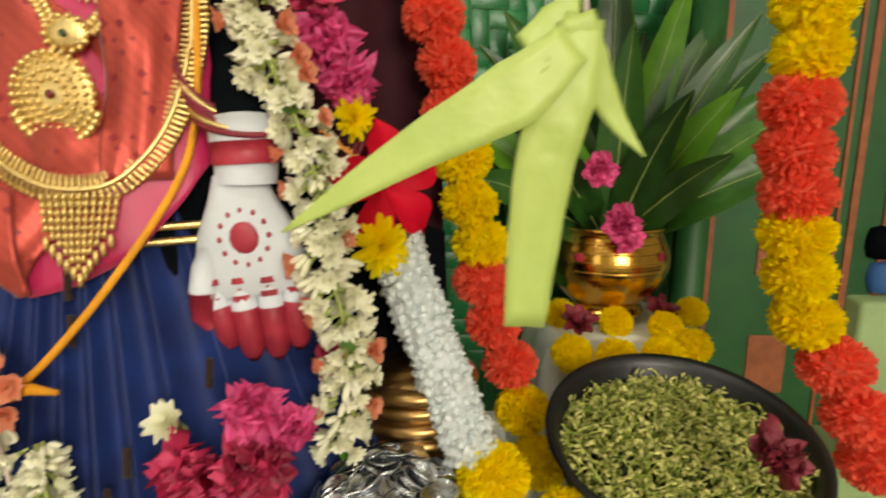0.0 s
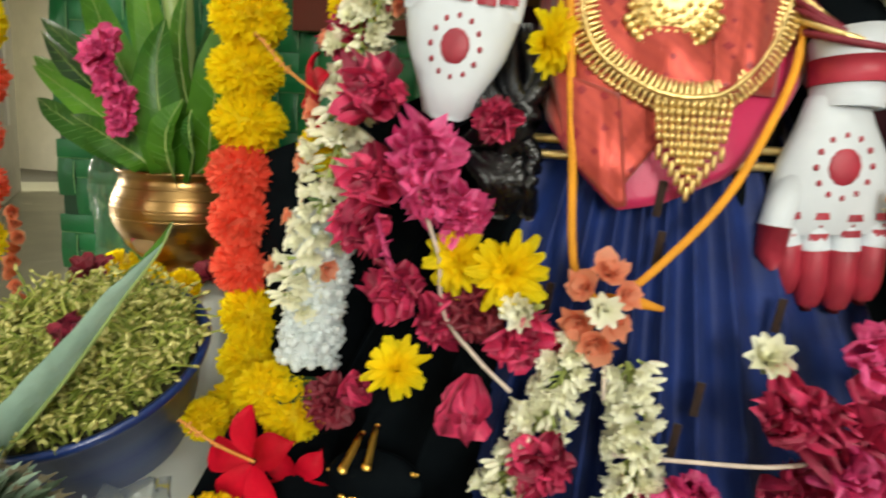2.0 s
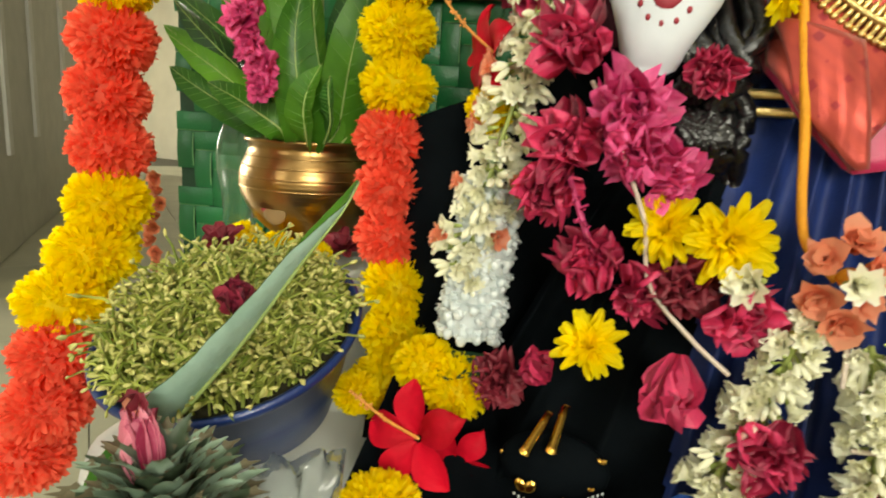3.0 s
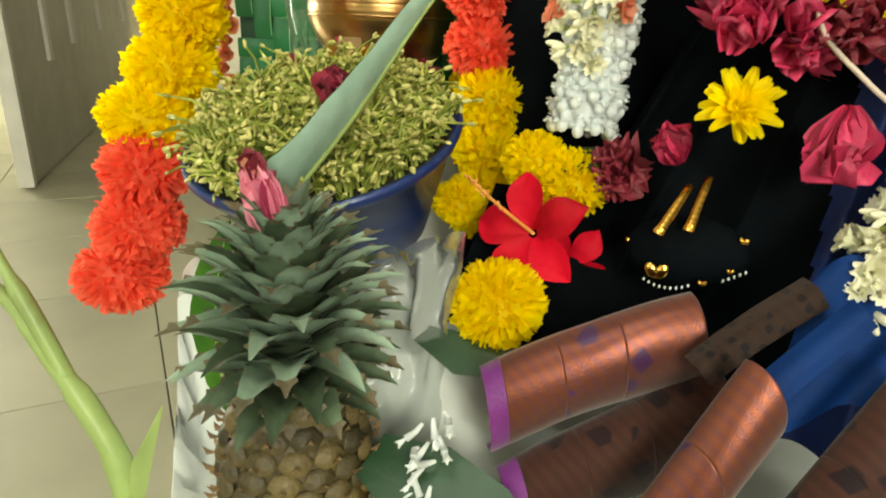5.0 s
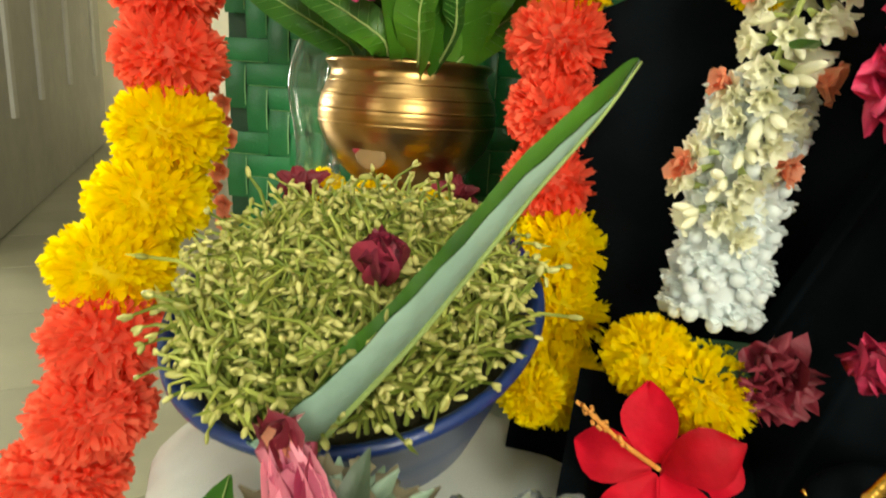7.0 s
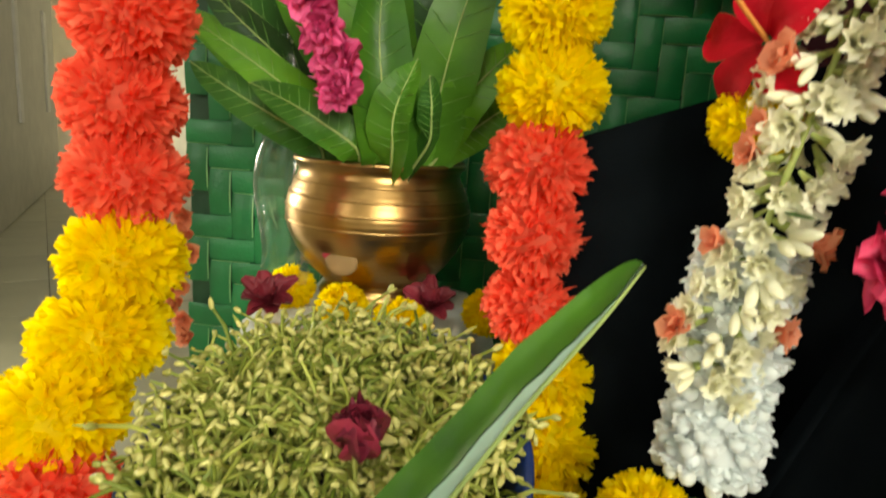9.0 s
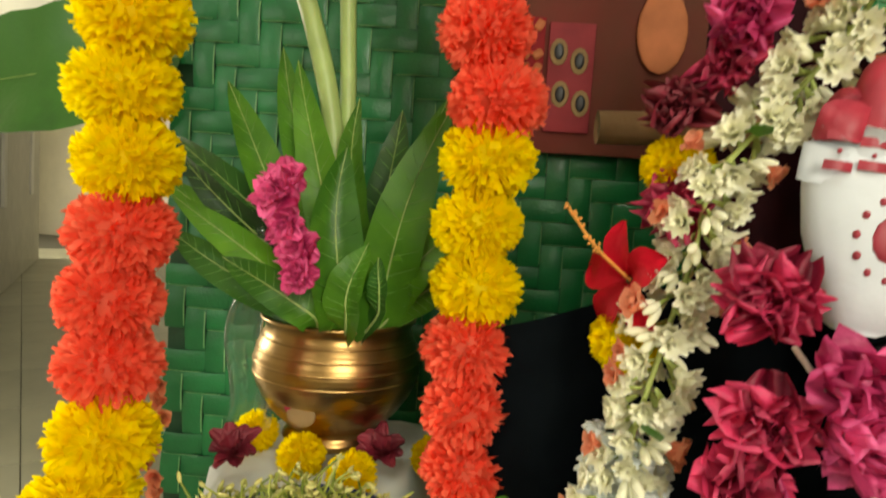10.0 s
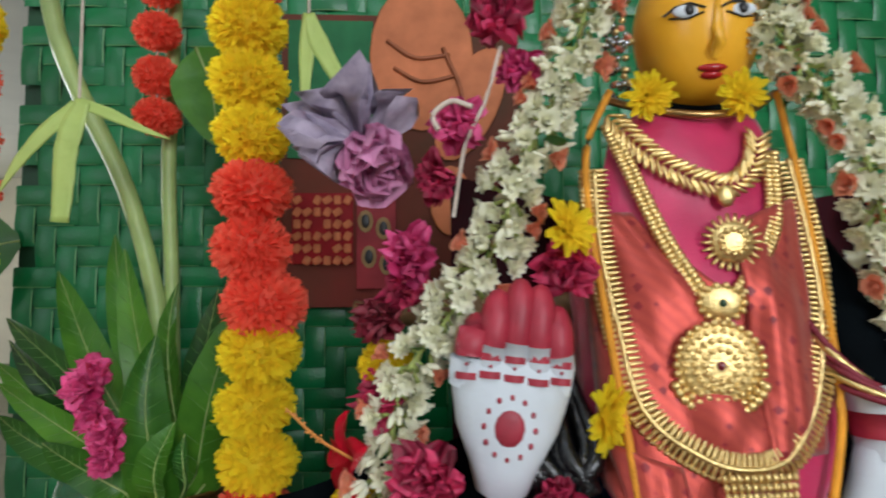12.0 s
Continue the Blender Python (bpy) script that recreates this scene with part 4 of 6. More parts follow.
for p, d in even(line, 0.0044):
    side = d.cross(Vector((0, -1, 0))).normalized()
    part("coin_plate", plate, kasu, Matrix.Translation(p) @ Matrix((( -d.x, 0, side.x * -1, 0), (-d.y, -1, -side.y, 0), (-d.z, 0, -side.z, 0), (0, 0, 0, 1))))
part("inner_chain", tube([p + Vector((0, -0.002, 0)) for p in line], 0.0022, 7).mesh("chain", M_GOLD), kasu)
bead = ball(0.0024, 0.0024, 0.0034, 4, 7).mesh("bead", M_GOLD)
drop = ball(0.0022, 0.0022, 0.0062, 5, 7).mesh("drop", M_GOLD)
for i in range(11):
    n = 4 + 6 - abs(i - 5)
    for k in range(n):
        x, z = -0.268 + (i - 5) * 0.0050 * (1 - 0.03 * k), 0.945 - 0.0056 * k
        part("tassel_bead", bead, kasu, Matrix.Translation(chest_surface(x, z, 0.016)))
    x = -0.268 + (i - 5) * 0.0050 * (1 - 0.03 * n)
    part("tassel_drop", drop, kasu, Matrix.Translation(chest_surface(x, 0.943 - 0.0056 * n - 0.003, 0.016)), "pointed gold drop")

haram = thing("pendant_necklace", (0, 0, 0), "gold chain necklace with a large round pendant", "necklace")
for pts in ([(-0.352, 1.21), (-0.334, 1.159), (-0.315, 1.110), (-0.292, 1.068)], [(-0.220, 1.185), (-0.228, 1.123), (-0.252, 1.085), (-0.268, 1.066)]):
    for p, d in even(on_chest(pts, 0.010), 0.0042):
        k = d.cross(Vector((0, -1, 0))).normalized()
        part("link", bead, haram, aim(p + k * 0.003, k, 0, 1.25))
        part("link", bead, haram, aim(p - k * 0.003, k, 0, 1.25))
PEN = chest_surface(-0.287, 1.019, 0.014)
pendant = part("pendant", ball(0.030, 0.005, 0.031, 10, 28).mesh("pendant", M_GOLD), haram, Matrix.Translation(PEN), "embossed round gold pendant")
grain = ball(0.0027, 0.0027, 0.0027, 4, 6).mesh("gold_grain", M_GOLD)
for rr, n, k in ((0.030, 30, 1.1), (0.0245, 26, 0.95), (0.018, 20, 0.95), (0.0115, 12, 0.95)):
    for i in range(n):
        a = 2 * math.pi * i / n
        part("gold_grain", grain, pendant, Matrix.Translation((rr * math.cos(a), -0.0048 * (1 - (rr / 0.034) ** 2) - 0.001, rr * math.sin(a))) @ Matrix.Scale(k, 4))
part("stone", ball(0.0035, 0.002, 0.0035, 5, 10).mesh("stone", M_RUBY), pendant, Matrix.Translation((0, -0.006, 0)), "dark red stone")
for i in range(15):
    a = math.pi * (1.12 + 0.76 * i / 14)
    part("gold_grain", grain, pendant, Matrix.Translation((0.033 * math.cos(a), -0.001, 0.033 * math.sin(a) - 0.003)) @ Matrix.Scale(1.55, 4))
pendant_top = part("pendant_top", ball(0.017, 0.005, 0.014, 8, 18).mesh("pendant_top", M_GOLD), haram, Matrix.Translation(chest_surface(-0.280, 1.063, 0.013)))
for i in range(14):
    a = 2 * math.pi * i / 14
    part("gold_grain", grain, pendant_top, Matrix.Translation((0.016 * math.cos(a), -0.002, 0.013 * math.sin(a))) @ Matrix.Scale(1.1, 4))
part("stone", ball(0.003, 0.002, 0.003, 5, 8).mesh("stone", M_DEEPLEAF), pendant_top, Matrix.Translation((0, -0.006, 0)), "small green stone")

leafn = thing("leaf_necklace", (0, 0, 0), "short gold necklace of leaf shapes with a spiked medallion", "necklace")
lf = Geo()
ball(0.0027, 0.0018, 0.0082, 6, 8, 0, lf)
lf = lf.mesh("gold_leaf", M_GOLD)
for n, (p, d) in enumerate(even(on_chest([(-0.349, 1.214), (-0.314, 1.175), (-0.267, 1.155), (-0.239, 1.172), (-0.229, 1.206)], 0.012), 0.0062)):
    k = d.cross(Vector((0, -1, 0))).normalized()
    for s in (-1, 1):
        part("gold_leaf", lf, leafn, aim(p + s * k * 0.0055, (s * k + d * 1.1), n))
medallion = part("medallion", ball(0.016, 0.005, 0.016, 8, 20).mesh("medallion", M_GOLD), leafn, Matrix.Translation(chest_surface(-0.266, 1.109, 0.014)), "spiked gold medallion")
spike = tube([(0.013, 0, 0), (0.0225, 0, 0)], [0.0022, 0.001], 6).mesh("spike", M_GOLD)
for i in range(22):
    part("spike", spike, medallion, Matrix.Rotation(2 * math.pi * i / 22, 4, "Y"))
for i in range(12):
    a = 2 * math.pi * i / 12
    part("gold_grain", grain, medallion, Matrix.Translation((0.0095 * math.cos(a), -0.0045, 0.0095 * math.sin(a))))
part("clasp", ball(0.007, 0.004, 0.009, 6, 10).mesh("clasp", M_GOLD), leafn, Matrix.Translation(chest_surface(-0.266, 1.146, 0.014)))
solo("neck_rim", tube(smooth_line([(-0.350, 0.548, 1.243), (-0.315, 0.522, 1.224), (-0.272, 0.515, 1.2165), (-0.232, 0.530, 1.224), (-0.200, 0.56, 1.246)], 6), 0.0035, 8).mesh("rim", M_BRASS), "dark brass rim below the mask", "rim")
orn = Geo()
for k in range(150):
    sx = rnd.choice((-1, 1))
    a = rnd.uniform(0, 1)
    ball(0.0032, 0.0032, 0.0032, 4, 6, rnd.choice((0, 0, 0, 1, 2)), orn, Matrix.Translation((-0.266 + sx * (0.060 + rnd.uniform(0, 0.022)), 0.54 + rnd.uniform(-0.01, 0.02), 1.245 + 0.09 * a)))
solo("ear_ornaments", orn.mesh("ornaments", [M_SILVER, M_GOLD, M_SALMON]), "silver and gold beaded ornaments on both sides of the mask", "ornament")

# turmeric thread round the neck with its knot
thr = thing("turmeric_thread", (0, 0, 0), "thick orange turmeric thread knotted at the lap", "thread")
left = [chest_surface(x, z, 0.015) for x, z in ((-0.350, 1.24), (-0.371, 1.19), (-0.371, 1.12), (-0.362, 1.04), (-0.353, 0.96), (-0.346, 0.90))] + [Vector((-0.338, 0.418, 0.83)), Vector((-0.318, 0.408, 0.805))]
right = [chest_surface(x, z, 0.015) for x, z in ((-0.207, 1.24), (-0.200, 1.165), (-0.194, 1.06), (-0.196, 0.99), (-0.209, 0.946))] + [Vector((-0.242, 0.428, 0.885)), Vector((-0.285, 0.412, 0.832)), Vector((-0.315, 0.405, 0.805))]
for pts in (left, right):
    part("strand", tube(smooth_line(pts, 6), 0.0031, 8).mesh("strand", M_THREAD), thr)
part("knot", ball(0.008, 0.007, 0.007, 7, 12).mesh("knot", M_THREAD), thr, Matrix.Translation((-0.312, 0.405, 0.808)))
part("tail", tube([(-0.312, 0.405, 0.808), (-0.295, 0.402, 0.812), (-0.277, 0.404, 0.808)], [0.0045, 0.0045, 0.002], 8).mesh("tail", M_THREAD), thr)

# ---- flowers ----
POMS = {c: [pom(20 + k + 10 * (c == "r"), 0.038, 0.0295, 700, M_RED if c == "r" else M_YELLOW) for k in range(3)] for c in "ry"}


def pom_garland(pts, colours, scale, label):
    th = thing("marigold_garland", pts[0], label, "garland", "marigold garlands")
    o = Vector(pts[0])
    for k, (p, c) in enumerate(zip(pts, colours)):
        m = Matrix.Translation(Vector(p) - o) @ Matrix.Rotation(rnd.uniform(0, 6.28), 4, "Z") @ Matrix.Rotation(rnd.uniform(-0.12, 0.12), 4, "X") @ Matrix.Diagonal((scale * rnd.uniform(0.95, 1.05), scale * rnd.uniform(0.95, 1.05), scale * rnd.uniform(0.97, 1.06), 1))
        part("marigold", POMS[c][k % 3], th, m)
    part("string", tube([Vector((0, 0, 2.812 - o.z))] + [Vector(p) - o for p in pts], 0.0012, 6).mesh("string", M_STRING), th)


LAB = "yellow and orange-red artificial marigold garland"
pom_garland([(-0.685, 0.55, 1.485), (-0.686, 0.55, 1.435), (-0.686, 0.55, 1.382), (-0.685, 0.55, 1.329), (-0.684, 0.55, 1.275), (-0.679, 0.548, 1.222), (-0.677, 0.546, 1.168), (-0.677, 0.546, 1.114), (-0.664, 0.546, 1.062), (-0.669, 0.55, 1.018), (-0.674, 0.552, 0.966), (-0.672, 0.553, 0.915), (-0.675, 0.552, 0.865), (-0.672, 0.55, 0.818), (-0.669, 0.548, 0.768), (-0.655, 0.54, 0.722), (-0.650, 0.53, 0.675), (-0.648, 0.50, 0.632)], "rrryyyrrryyyrrryyy", 0.97, LAB + " hanging beside the kalash")
pom_garland([(-0.925, 0.475, 1.42), (-0.925, 0.475, 1.37), (-0.928, 0.475, 1.318), (-0.930, 0.475, 1.265), (-0.932, 0.475, 1.212), (-0.930, 0.475, 1.162), (-0.932, 0.475, 1.105), (-0.939, 0.475, 1.052), (-0.933, 0.475, 0.998), (-0.938, 0.475, 0.943), (-0.946, 0.473, 0.890), (-0.944, 0.472, 0.838), (-0.938, 0.46, 0.785), (-0.938, 0.44, 0.738), (-0.945, 0.41, 0.695), (-0.935, 0.392, 0.652), (-0.938, 0.380, 0.603), (-0.958, 0.370, 0.552)], "yyyrrryyyrrryyyrrr", 1.06, LAB + " trailing past the sprout bowl")
pom_garland([(-0.020, 0.69, 1.16), (-0.010, 0.69, 1.11), (0.004, 0.69, 1.06), (0.008, 0.69, 1.008), (0.022, 0.69, 0.958), (0.030, 0.69, 0.908), (0.044, 0.69, 0.860), (0.046, 0.69, 0.815), (0.060, 0.685, 0.765), (0.080, 0.68, 0.715), (0.094, 0.66, 0.665), (0.110, 0.63, 0.615)], "rrrryyyrrryy", 0.88, LAB + " hanging beside the second kalash")
pom_garland([(0.345, 0.62, 1.260), (0.350, 0.62, 1.208), (0.355, 0.62, 1.155), (0.358, 0.62, 1.110), (0.360, 0.62, 1.065), (0.356, 0.62, 1.017), (0.357, 0.62, 0.970), (0.364, 0.62, 0.928), (0.369, 0.62, 0.885), (0.376, 0.62, 0.840), (0.390, 0.62, 0.790), (0.425, 0.615, 0.740), (0.452, 0.605, 0.685), (0.470, 0.595, 0.635)], "rryyyrrryyyrrr", 0.98, LAB + " at the altar's far end")

jas = Geo()
for k in range(9):
    petal(jas, 0.0185, 0.0088, radians(18), radians(62), 2 * math.pi * k / 9 + rnd.uniform(-0.2, 0.2), 4, 0.30, 0.18, 0.06, 0.55, (0, 0, 0.003), 0)
for k in range(7):
    petal(jas, 0.0165, 0.0085, radians(4), radians(34), 2 * math.pi * k / 7 + 0.4, 4, 0.35, 0.2, 0.05, 0.55, (0, 0, 0.004), 0)
tube([(0, 0, -0.004), (0, 0, 0.006)], [0.0012, 0.0026], 6, 1, jas)
JAS = jas.mesh("jasmine_flower", [M_CREAM, M_GREEN_BUD])
bud = Geo()
for k, (bx, by) in enumerate(((0.0, 0.0), (0.0055, 0.002), (-0.004, 0.004))):
    ball(0.0028, 0.0028, 0.0085, 6, 8, 0, bud, Matrix.Translation((bx, by, 0.012)) @ Matrix.Rotation(bx * 70, 4, "Y") @ Matrix.Rotation(-by * 70, 4, "X"))
tube([(0, 0, -0.003), (0, 0, 0.006)], [0.001, 0.0018], 6, 1, bud)
JASBUD = bud.mesh("jasmine_bud", [M_CREAM, M_GREEN_BUD])
SAL = [rosette(60 + k, [(6, 0.015, 0.012, 15, 80, 0.2, 0.6, 0), (5, 0.011, 0.009, 5, 45, 0.3, 0.6, 0)], [M_SALMON], 0.12) for k in range(2)]
SMALL_LEAF = ribbon([(0, 0, 0), (0.003, 0, 0.012), (0.008, 0, 0.022), (0.012, 0, 0.030)], [0.004, 0.014, 0.012, 0.001], (1, 0, 0.3), 0.15).mesh("green_leaf", M_LEAF)


def jasmine_garland(pts, radius, step, label, salmon=12, big=1.0):
    th = thing("jasmine_garland", (0, 0, 0), label, "garland", "jasmine garlands")
    r = random.Random(len(pts) * 31 + int(radius * 1e4))
    line = smooth_line(pts, 8)
    part("string", tube(line, 0.0018, 6).mesh("string", M_GREEN_BUD), th)
    for i, (p, d) in enumerate(even(line, step)):
        a = i * 2.4 + r.uniform(-0.4, 0.4)
        s = d.cross(Vector((0, 1, 0))).normalized()
        b = d.cross(s)
        o = (s * math.cos(a) + b * math.sin(a)).normalized()
        look_to = (o + d * r.uniform(-0.2, 1.1) + Vector((0, -0.35, 0))).normalized()
        if salmon and i % salmon == salmon // 2:
            for q in (-0.006, 0.008):
                o2 = (s * r.choice((-1, 1)) * 0.9 - b * 0.1 + Vector((0, -0.5, 0))).normalized()
                part("crossandra_flower", SAL[i % 2], th, aim(p + o2 * radius * 0.7 + d * q, o2, a, r.uniform(0.8, 1.15)), "salmon-orange flower")
        elif salmon and i % (salmon * 2) == 3:
            part("leaf", SMALL_LEAF, th, aim(p + o * radius * 0.5, look_to, a, 0.9), "small green leaf")
        else:
            part("jasmine_flower" if i % 4 else "jasmine_bud", JAS if i % 4 else JASBUD, th, aim(p + o * radius * r.uniform(0.05, 0.45), look_to, a, big * r.uniform(0.8, 1.15)))


jasmine_garland([(-0.365, 0.475, 1.37), (-0.372, 0.475, 1.30), (-0.390, 0.475, 1.241), (-0.424, 0.472, 1.171), (-0.447, 0.470, 1.106), (-0.482, 0.468, 1.054), (-0.518, 0.466, 1.006), (-0.526, 0.466, 0.960), (-0.537, 0.466, 0.91), (-0.548, 0.462, 0.862), (-0.560, 0.460, 0.81), (-0.570, 0.455, 0.765)], 0.026, 0.0024, "cream jasmine garland with salmon flowers hanging past the raised palm", 19)
jasmine_garland([(-0.205, 0.53, 1.35), (-0.212, 0.53, 1.30), (-0.186, 0.52, 1.245), (-0.158, 0.515, 1.20), (-0.150, 0.505, 1.14), (-0.143, 0.49, 1.069), (-0.112, 0.482, 0.994), (-0.098, 0.478, 0.941), (-0.096, 0.475, 0.895), (-0.082, 0.475, 0.838), (-0.081, 0.475, 0.778), (-0.090, 0.47, 0.730)], 0.026, 0.0024, "cream jasmine garland with salmon flowers hanging past the lowered palm", 19)
jasmine_garland([(-0.328, 0.405, 0.785), (-0.338, 0.398, 0.755), (-0.354, 0.39, 0.715), (-0.372, 0.375, 0.67), (-0.380, 0.36, 0.64)], 0.021, 0.0019, "thick cream jasmine string end lying on the lap", 0, 0.85)
jasmine_garland([(-0.296, 0.40, 0.770), (-0.290, 0.395, 0.74), (-0.286, 0.385, 0.70), (-0.282, 0.37, 0.655)], 0.021, 0.0019, "thick cream jasmine string end hanging from the thread knot", 0, 0.85)


def white_roll(a, b, radius, label):
    th = thing("white_flower_roll", (0, 0, 0), label, "flower roll", "white flower rolls")
    a, b = Vector(a), Vector(b)
    d = (b - a).normalized()
    L = (b - a).length
    s = d.cross(Vector((0, 1, 0))).normalized()
    t = d.cross(s)
    part("core", tube([a, a.lerp(b, 0.5), b], radius * 0.8, 14).mesh("core", M_WHITE_BUD), th)
    g = Geo()
    for i in range(11):
        an = 2 * math.pi * i / 11 + rnd.uniform(-0.15, 0.15)
        base = (radius * 0.80 * math.cos(an), radius * 0.80 * math.sin(an), rnd.uniform(-0.003, 0.003))
        for h in range(4):
            petal(g, rnd.uniform(0.0070, 0.0095), 0.0085, radians(rnd.uniform(40, 80)), radians(rnd.uniform(70, 130)), an + 0.5 * (h - 1.5) + rnd.uniform(-0.2, 0.2), 3, 0.35, 0.55, 0.06, 0.55, base, 0, rnd, 0.5)
        ball(0.0045, 0.0045, 0.005, 5, 7, 0, g, Matrix.Translation((base[0] * 1.12, base[1] * 1.12, base[2])))
    ringm = g.mesh("bud_ring", M_WHITE_BUD)
    n = int(L / 0.0082)
    for k in range(n + 1):
        part("bud_ring", ringm, th, aim(a + d * (L * k / n), -d, k * 1.7 + rnd.uniform(-0.3, 0.3), rnd.uniform(0.90, 1.06)))


white_roll((-0.552, 0.478, 0.835), (-0.560, 0.462, 0.712), 0.026, "white flower-bud roll hanging over a dark leaf")
white_roll((-0.042, 0.525, 0.890), (0.027, 0.515, 0.696), 0.024, "long white flower-bud roll hanging aslant")
solo("dark_leaf_pad", ribbon([(-0.598, 0.440, 0.693), (-0.563, 0.436, 0.692), (-0.530, 0.440, 0.698)], [0.02, 0.035, 0.02], (0, -0.4, 1), 0.05).mesh("pad", M_DEEPLEAF), "dark green leaf under the white flower roll", "leaf")

# loose blossoms
CHRYS = [bloom(90 + k, [(24, 0.033, 0.0098, 60, 88, 0.25), (22, 0.030, 0.0092, 42, 70, 0.3), (18, 0.024, 0.0085, 22, 50, 0.35), (12, 0.017, 0.007, 4, 28, 0.35)], M_YELLOW, 0.06, 0.5) for k in range(2)]
ROSES = {}
for nm, mm in (("magenta", M_MAGENTA), ("pink", M_PINK), ("maroon", M_MAROON)):
    ROSES[nm] = [bloom(120 + k + len(nm), [(6, 0.038, 0.030, 35, 110, 0.2), (6, 0.036, 0.027, 18, 85, 0.3), (5, 0.031, 0.024, 5, 60, 0.4), (4, 0.024, 0.018, 0, 34, 0.5)], mm, 0.55, 0.5) for k in range(3)]
BUDS = [bloom(150 + k, [(6, 0.050, 0.036, 6, 20, 0.35), (6, 0.047, 0.030, 0, 8, 0.4), (4, 0.042, 0.022, -4, 2, 0.4)], M_MAGENTA, 0.55, 0.3) for k in range(2)]


def blossom(name, data, at, d, s, label, category="flower", group=""):
    th = thing(name, aim(at, d, rnd.uniform(0, 6.28), s), label, category, group)
    for me in data if isinstance(data, list) else [data]:
        part("petal" if isinstance(data, list) else "petals", me, th)
    return th


FRONT = (0.0, -1.0, 0.25)
for at, d, s in (((-0.382, 0.405, 0.823), (0.15, -1, 0.1), 0.92), ((-0.418, 0.412, 0.824), (-0.3, -1, 0.35), 0.80), ((-0.459, 0.400, 0.739), (0.1, -0.8, 0.6), 0.78), ((-0.396, 0.455, 1.118), (0.6, -0.8, 0.1), 0.72), ((-0.374, 0.448, 0.985), (0.9, -0.6, 0.0), 0.85), ((-0.076, 0.52, 1.002), (0.4, -0.8, 0), 0.6), ((-0.054, 0.505, 0.895), (0.4, -0.8, 0), 0.85), ((-0.321, 0.507, 1.231), (0, -1, -0.1), 0.66), ((-0.246, 0.515, 1.231), (0, -1, -0.1), 0.64)):
    blossom("chrysanthemum", CHRYS[int(s * 100) % 2], at, d, s, "bright yellow chrysanthemum blossom", "flower", "chrysanthemums")
for nm, at, d, s in (("magenta", (-0.490, 0.435, 0.940), (-0.2, -1, 0.2), 0.85), ("pink", (-0.449, 0.425, 0.895), (0.1, -1, 0.3), 0.92), ("pink", (-0.425, 0.422, 0.858), (0.5, -0.8, 0.1), 0.7), ("magenta", (-0.484, 0.430, 0.875), (-0.3, -0.9, 0.1), 0.85), ("magenta", (-0.498, 0.432, 0.848), (-0.2, -1, -0.4), 0.8), ("pink", (-0.446, 0.425, 0.872), (0, -1, 0), 0.75), ("magenta", (-0.463, 0.420, 0.795), (-0.1, -1, 0.3), 0.8), ("magenta", (-0.432, 0.415, 0.782), (0.3, -1, 0), 0.7), ("maroon", (-0.405, 0.412, 0.788), (0.2, -1, 0.3), 0.75), ("magenta", (-0.372, 0.408, 0.775), (0.4, -1, 0.2), 0.75), ("magenta", (-0.402, 0.445, 0.928), (0, -1, 0.1), 0.55),
                     ("pink", (-0.142, 0.42, 0.788), (0.1, -1, 0.5), 0.75), ("magenta", (-0.181, 0.41, 0.745), (-0.3, -1, 0.2), 0.9), ("magenta", (-0.140, 0.412, 0.748), (0.2, -1, 0.2), 0.9), ("pink", (-0.150, 0.405, 0.715), (0, -1, 0), 0.85), ("magenta", (-0.172, 0.408, 0.698), (-0.2, -1, -0.2), 0.85), ("pink", (-0.118, 0.43, 0.768), (0.4, -0.9, 0.3), 0.6), ("magenta", (-0.345, 0.38, 0.700), (0, -1, 0.1), 0.7), ("magenta", (-0.350, 0.375, 0.655), (0, -1, -0.1), 0.7), ("pink", (-0.255, 0.385, 0.690), (0.3, -1, 0), 0.7), ("magenta", (-0.285, 0.385, 0.672), (0.3, -1, 0), 0.65),
                     ("pink", (-0.100, 0.53, 1.065), (0.3, -1, 0.1), 0.85), ("pink", (-0.085, 0.53, 1.030), (0.5, -1, 0), 0.8), ("magenta", (-0.108, 0.53, 1.105), (0.2, -1, 0.2), 0.85), ("maroon", (-0.070, 0.53, 0.965), (0.3, -1, 0), 0.7), ("magenta", (-0.098, 0.49, 0.80), (0.3, -1, 0), 0.5),
                     ("pink", (-0.470, 0.480, 1.205), (-0.4, -1, 0), 0.7), ("magenta", (-0.488, 0.482, 1.165), (-0.4, -1, -0.3), 0.6), ("pink", (-0.506, 0.474, 1.100), (-0.5, -1, 0), 0.75), ("magenta", (-0.512, 0.478, 1.078), (-0.5, -1, -0.3), 0.6), ("magenta", (-0.392, 0.478, 1.088), (0, -1, 0.2), 0.8), ("pink", (-0.425, 0.485, 1.245), (-0.2, -1, 0.2), 0.6), ("magenta", (-0.44, 0.49, 1.29), (-0.2, -1, 0.2), 0.85), ("magenta", (-0.53, 0.485, 0.99), (-0.5, -1, 0), 0.7), ("maroon", (-0.535, 0.49, 1.05), (-0.5, -1, 0), 0.7)):
    blossom("rose", ROSES[nm][int(s * 100) % 3], at, d, s, {"magenta": "crumpled magenta rose blossom with ruffled petals", "pink": "bright pink rose blossom with ruffled petals", "maroon": "wilted dark maroon blossom"}[nm], "flower", "roses")
blossom("rose_bud", BUDS[0], (-0.402, 0.392, 0.748), (0, -0.35, -1), 0.8, "closed wilted magenta rose bud hanging head down", "flower bud")
blossom("rose_bud", BUDS[1], (-0.486, 0.415, 0.703), (-0.5, -0.5, 0.9), 0.52, "small pink rosebud above the lap ornament", "flower bud")
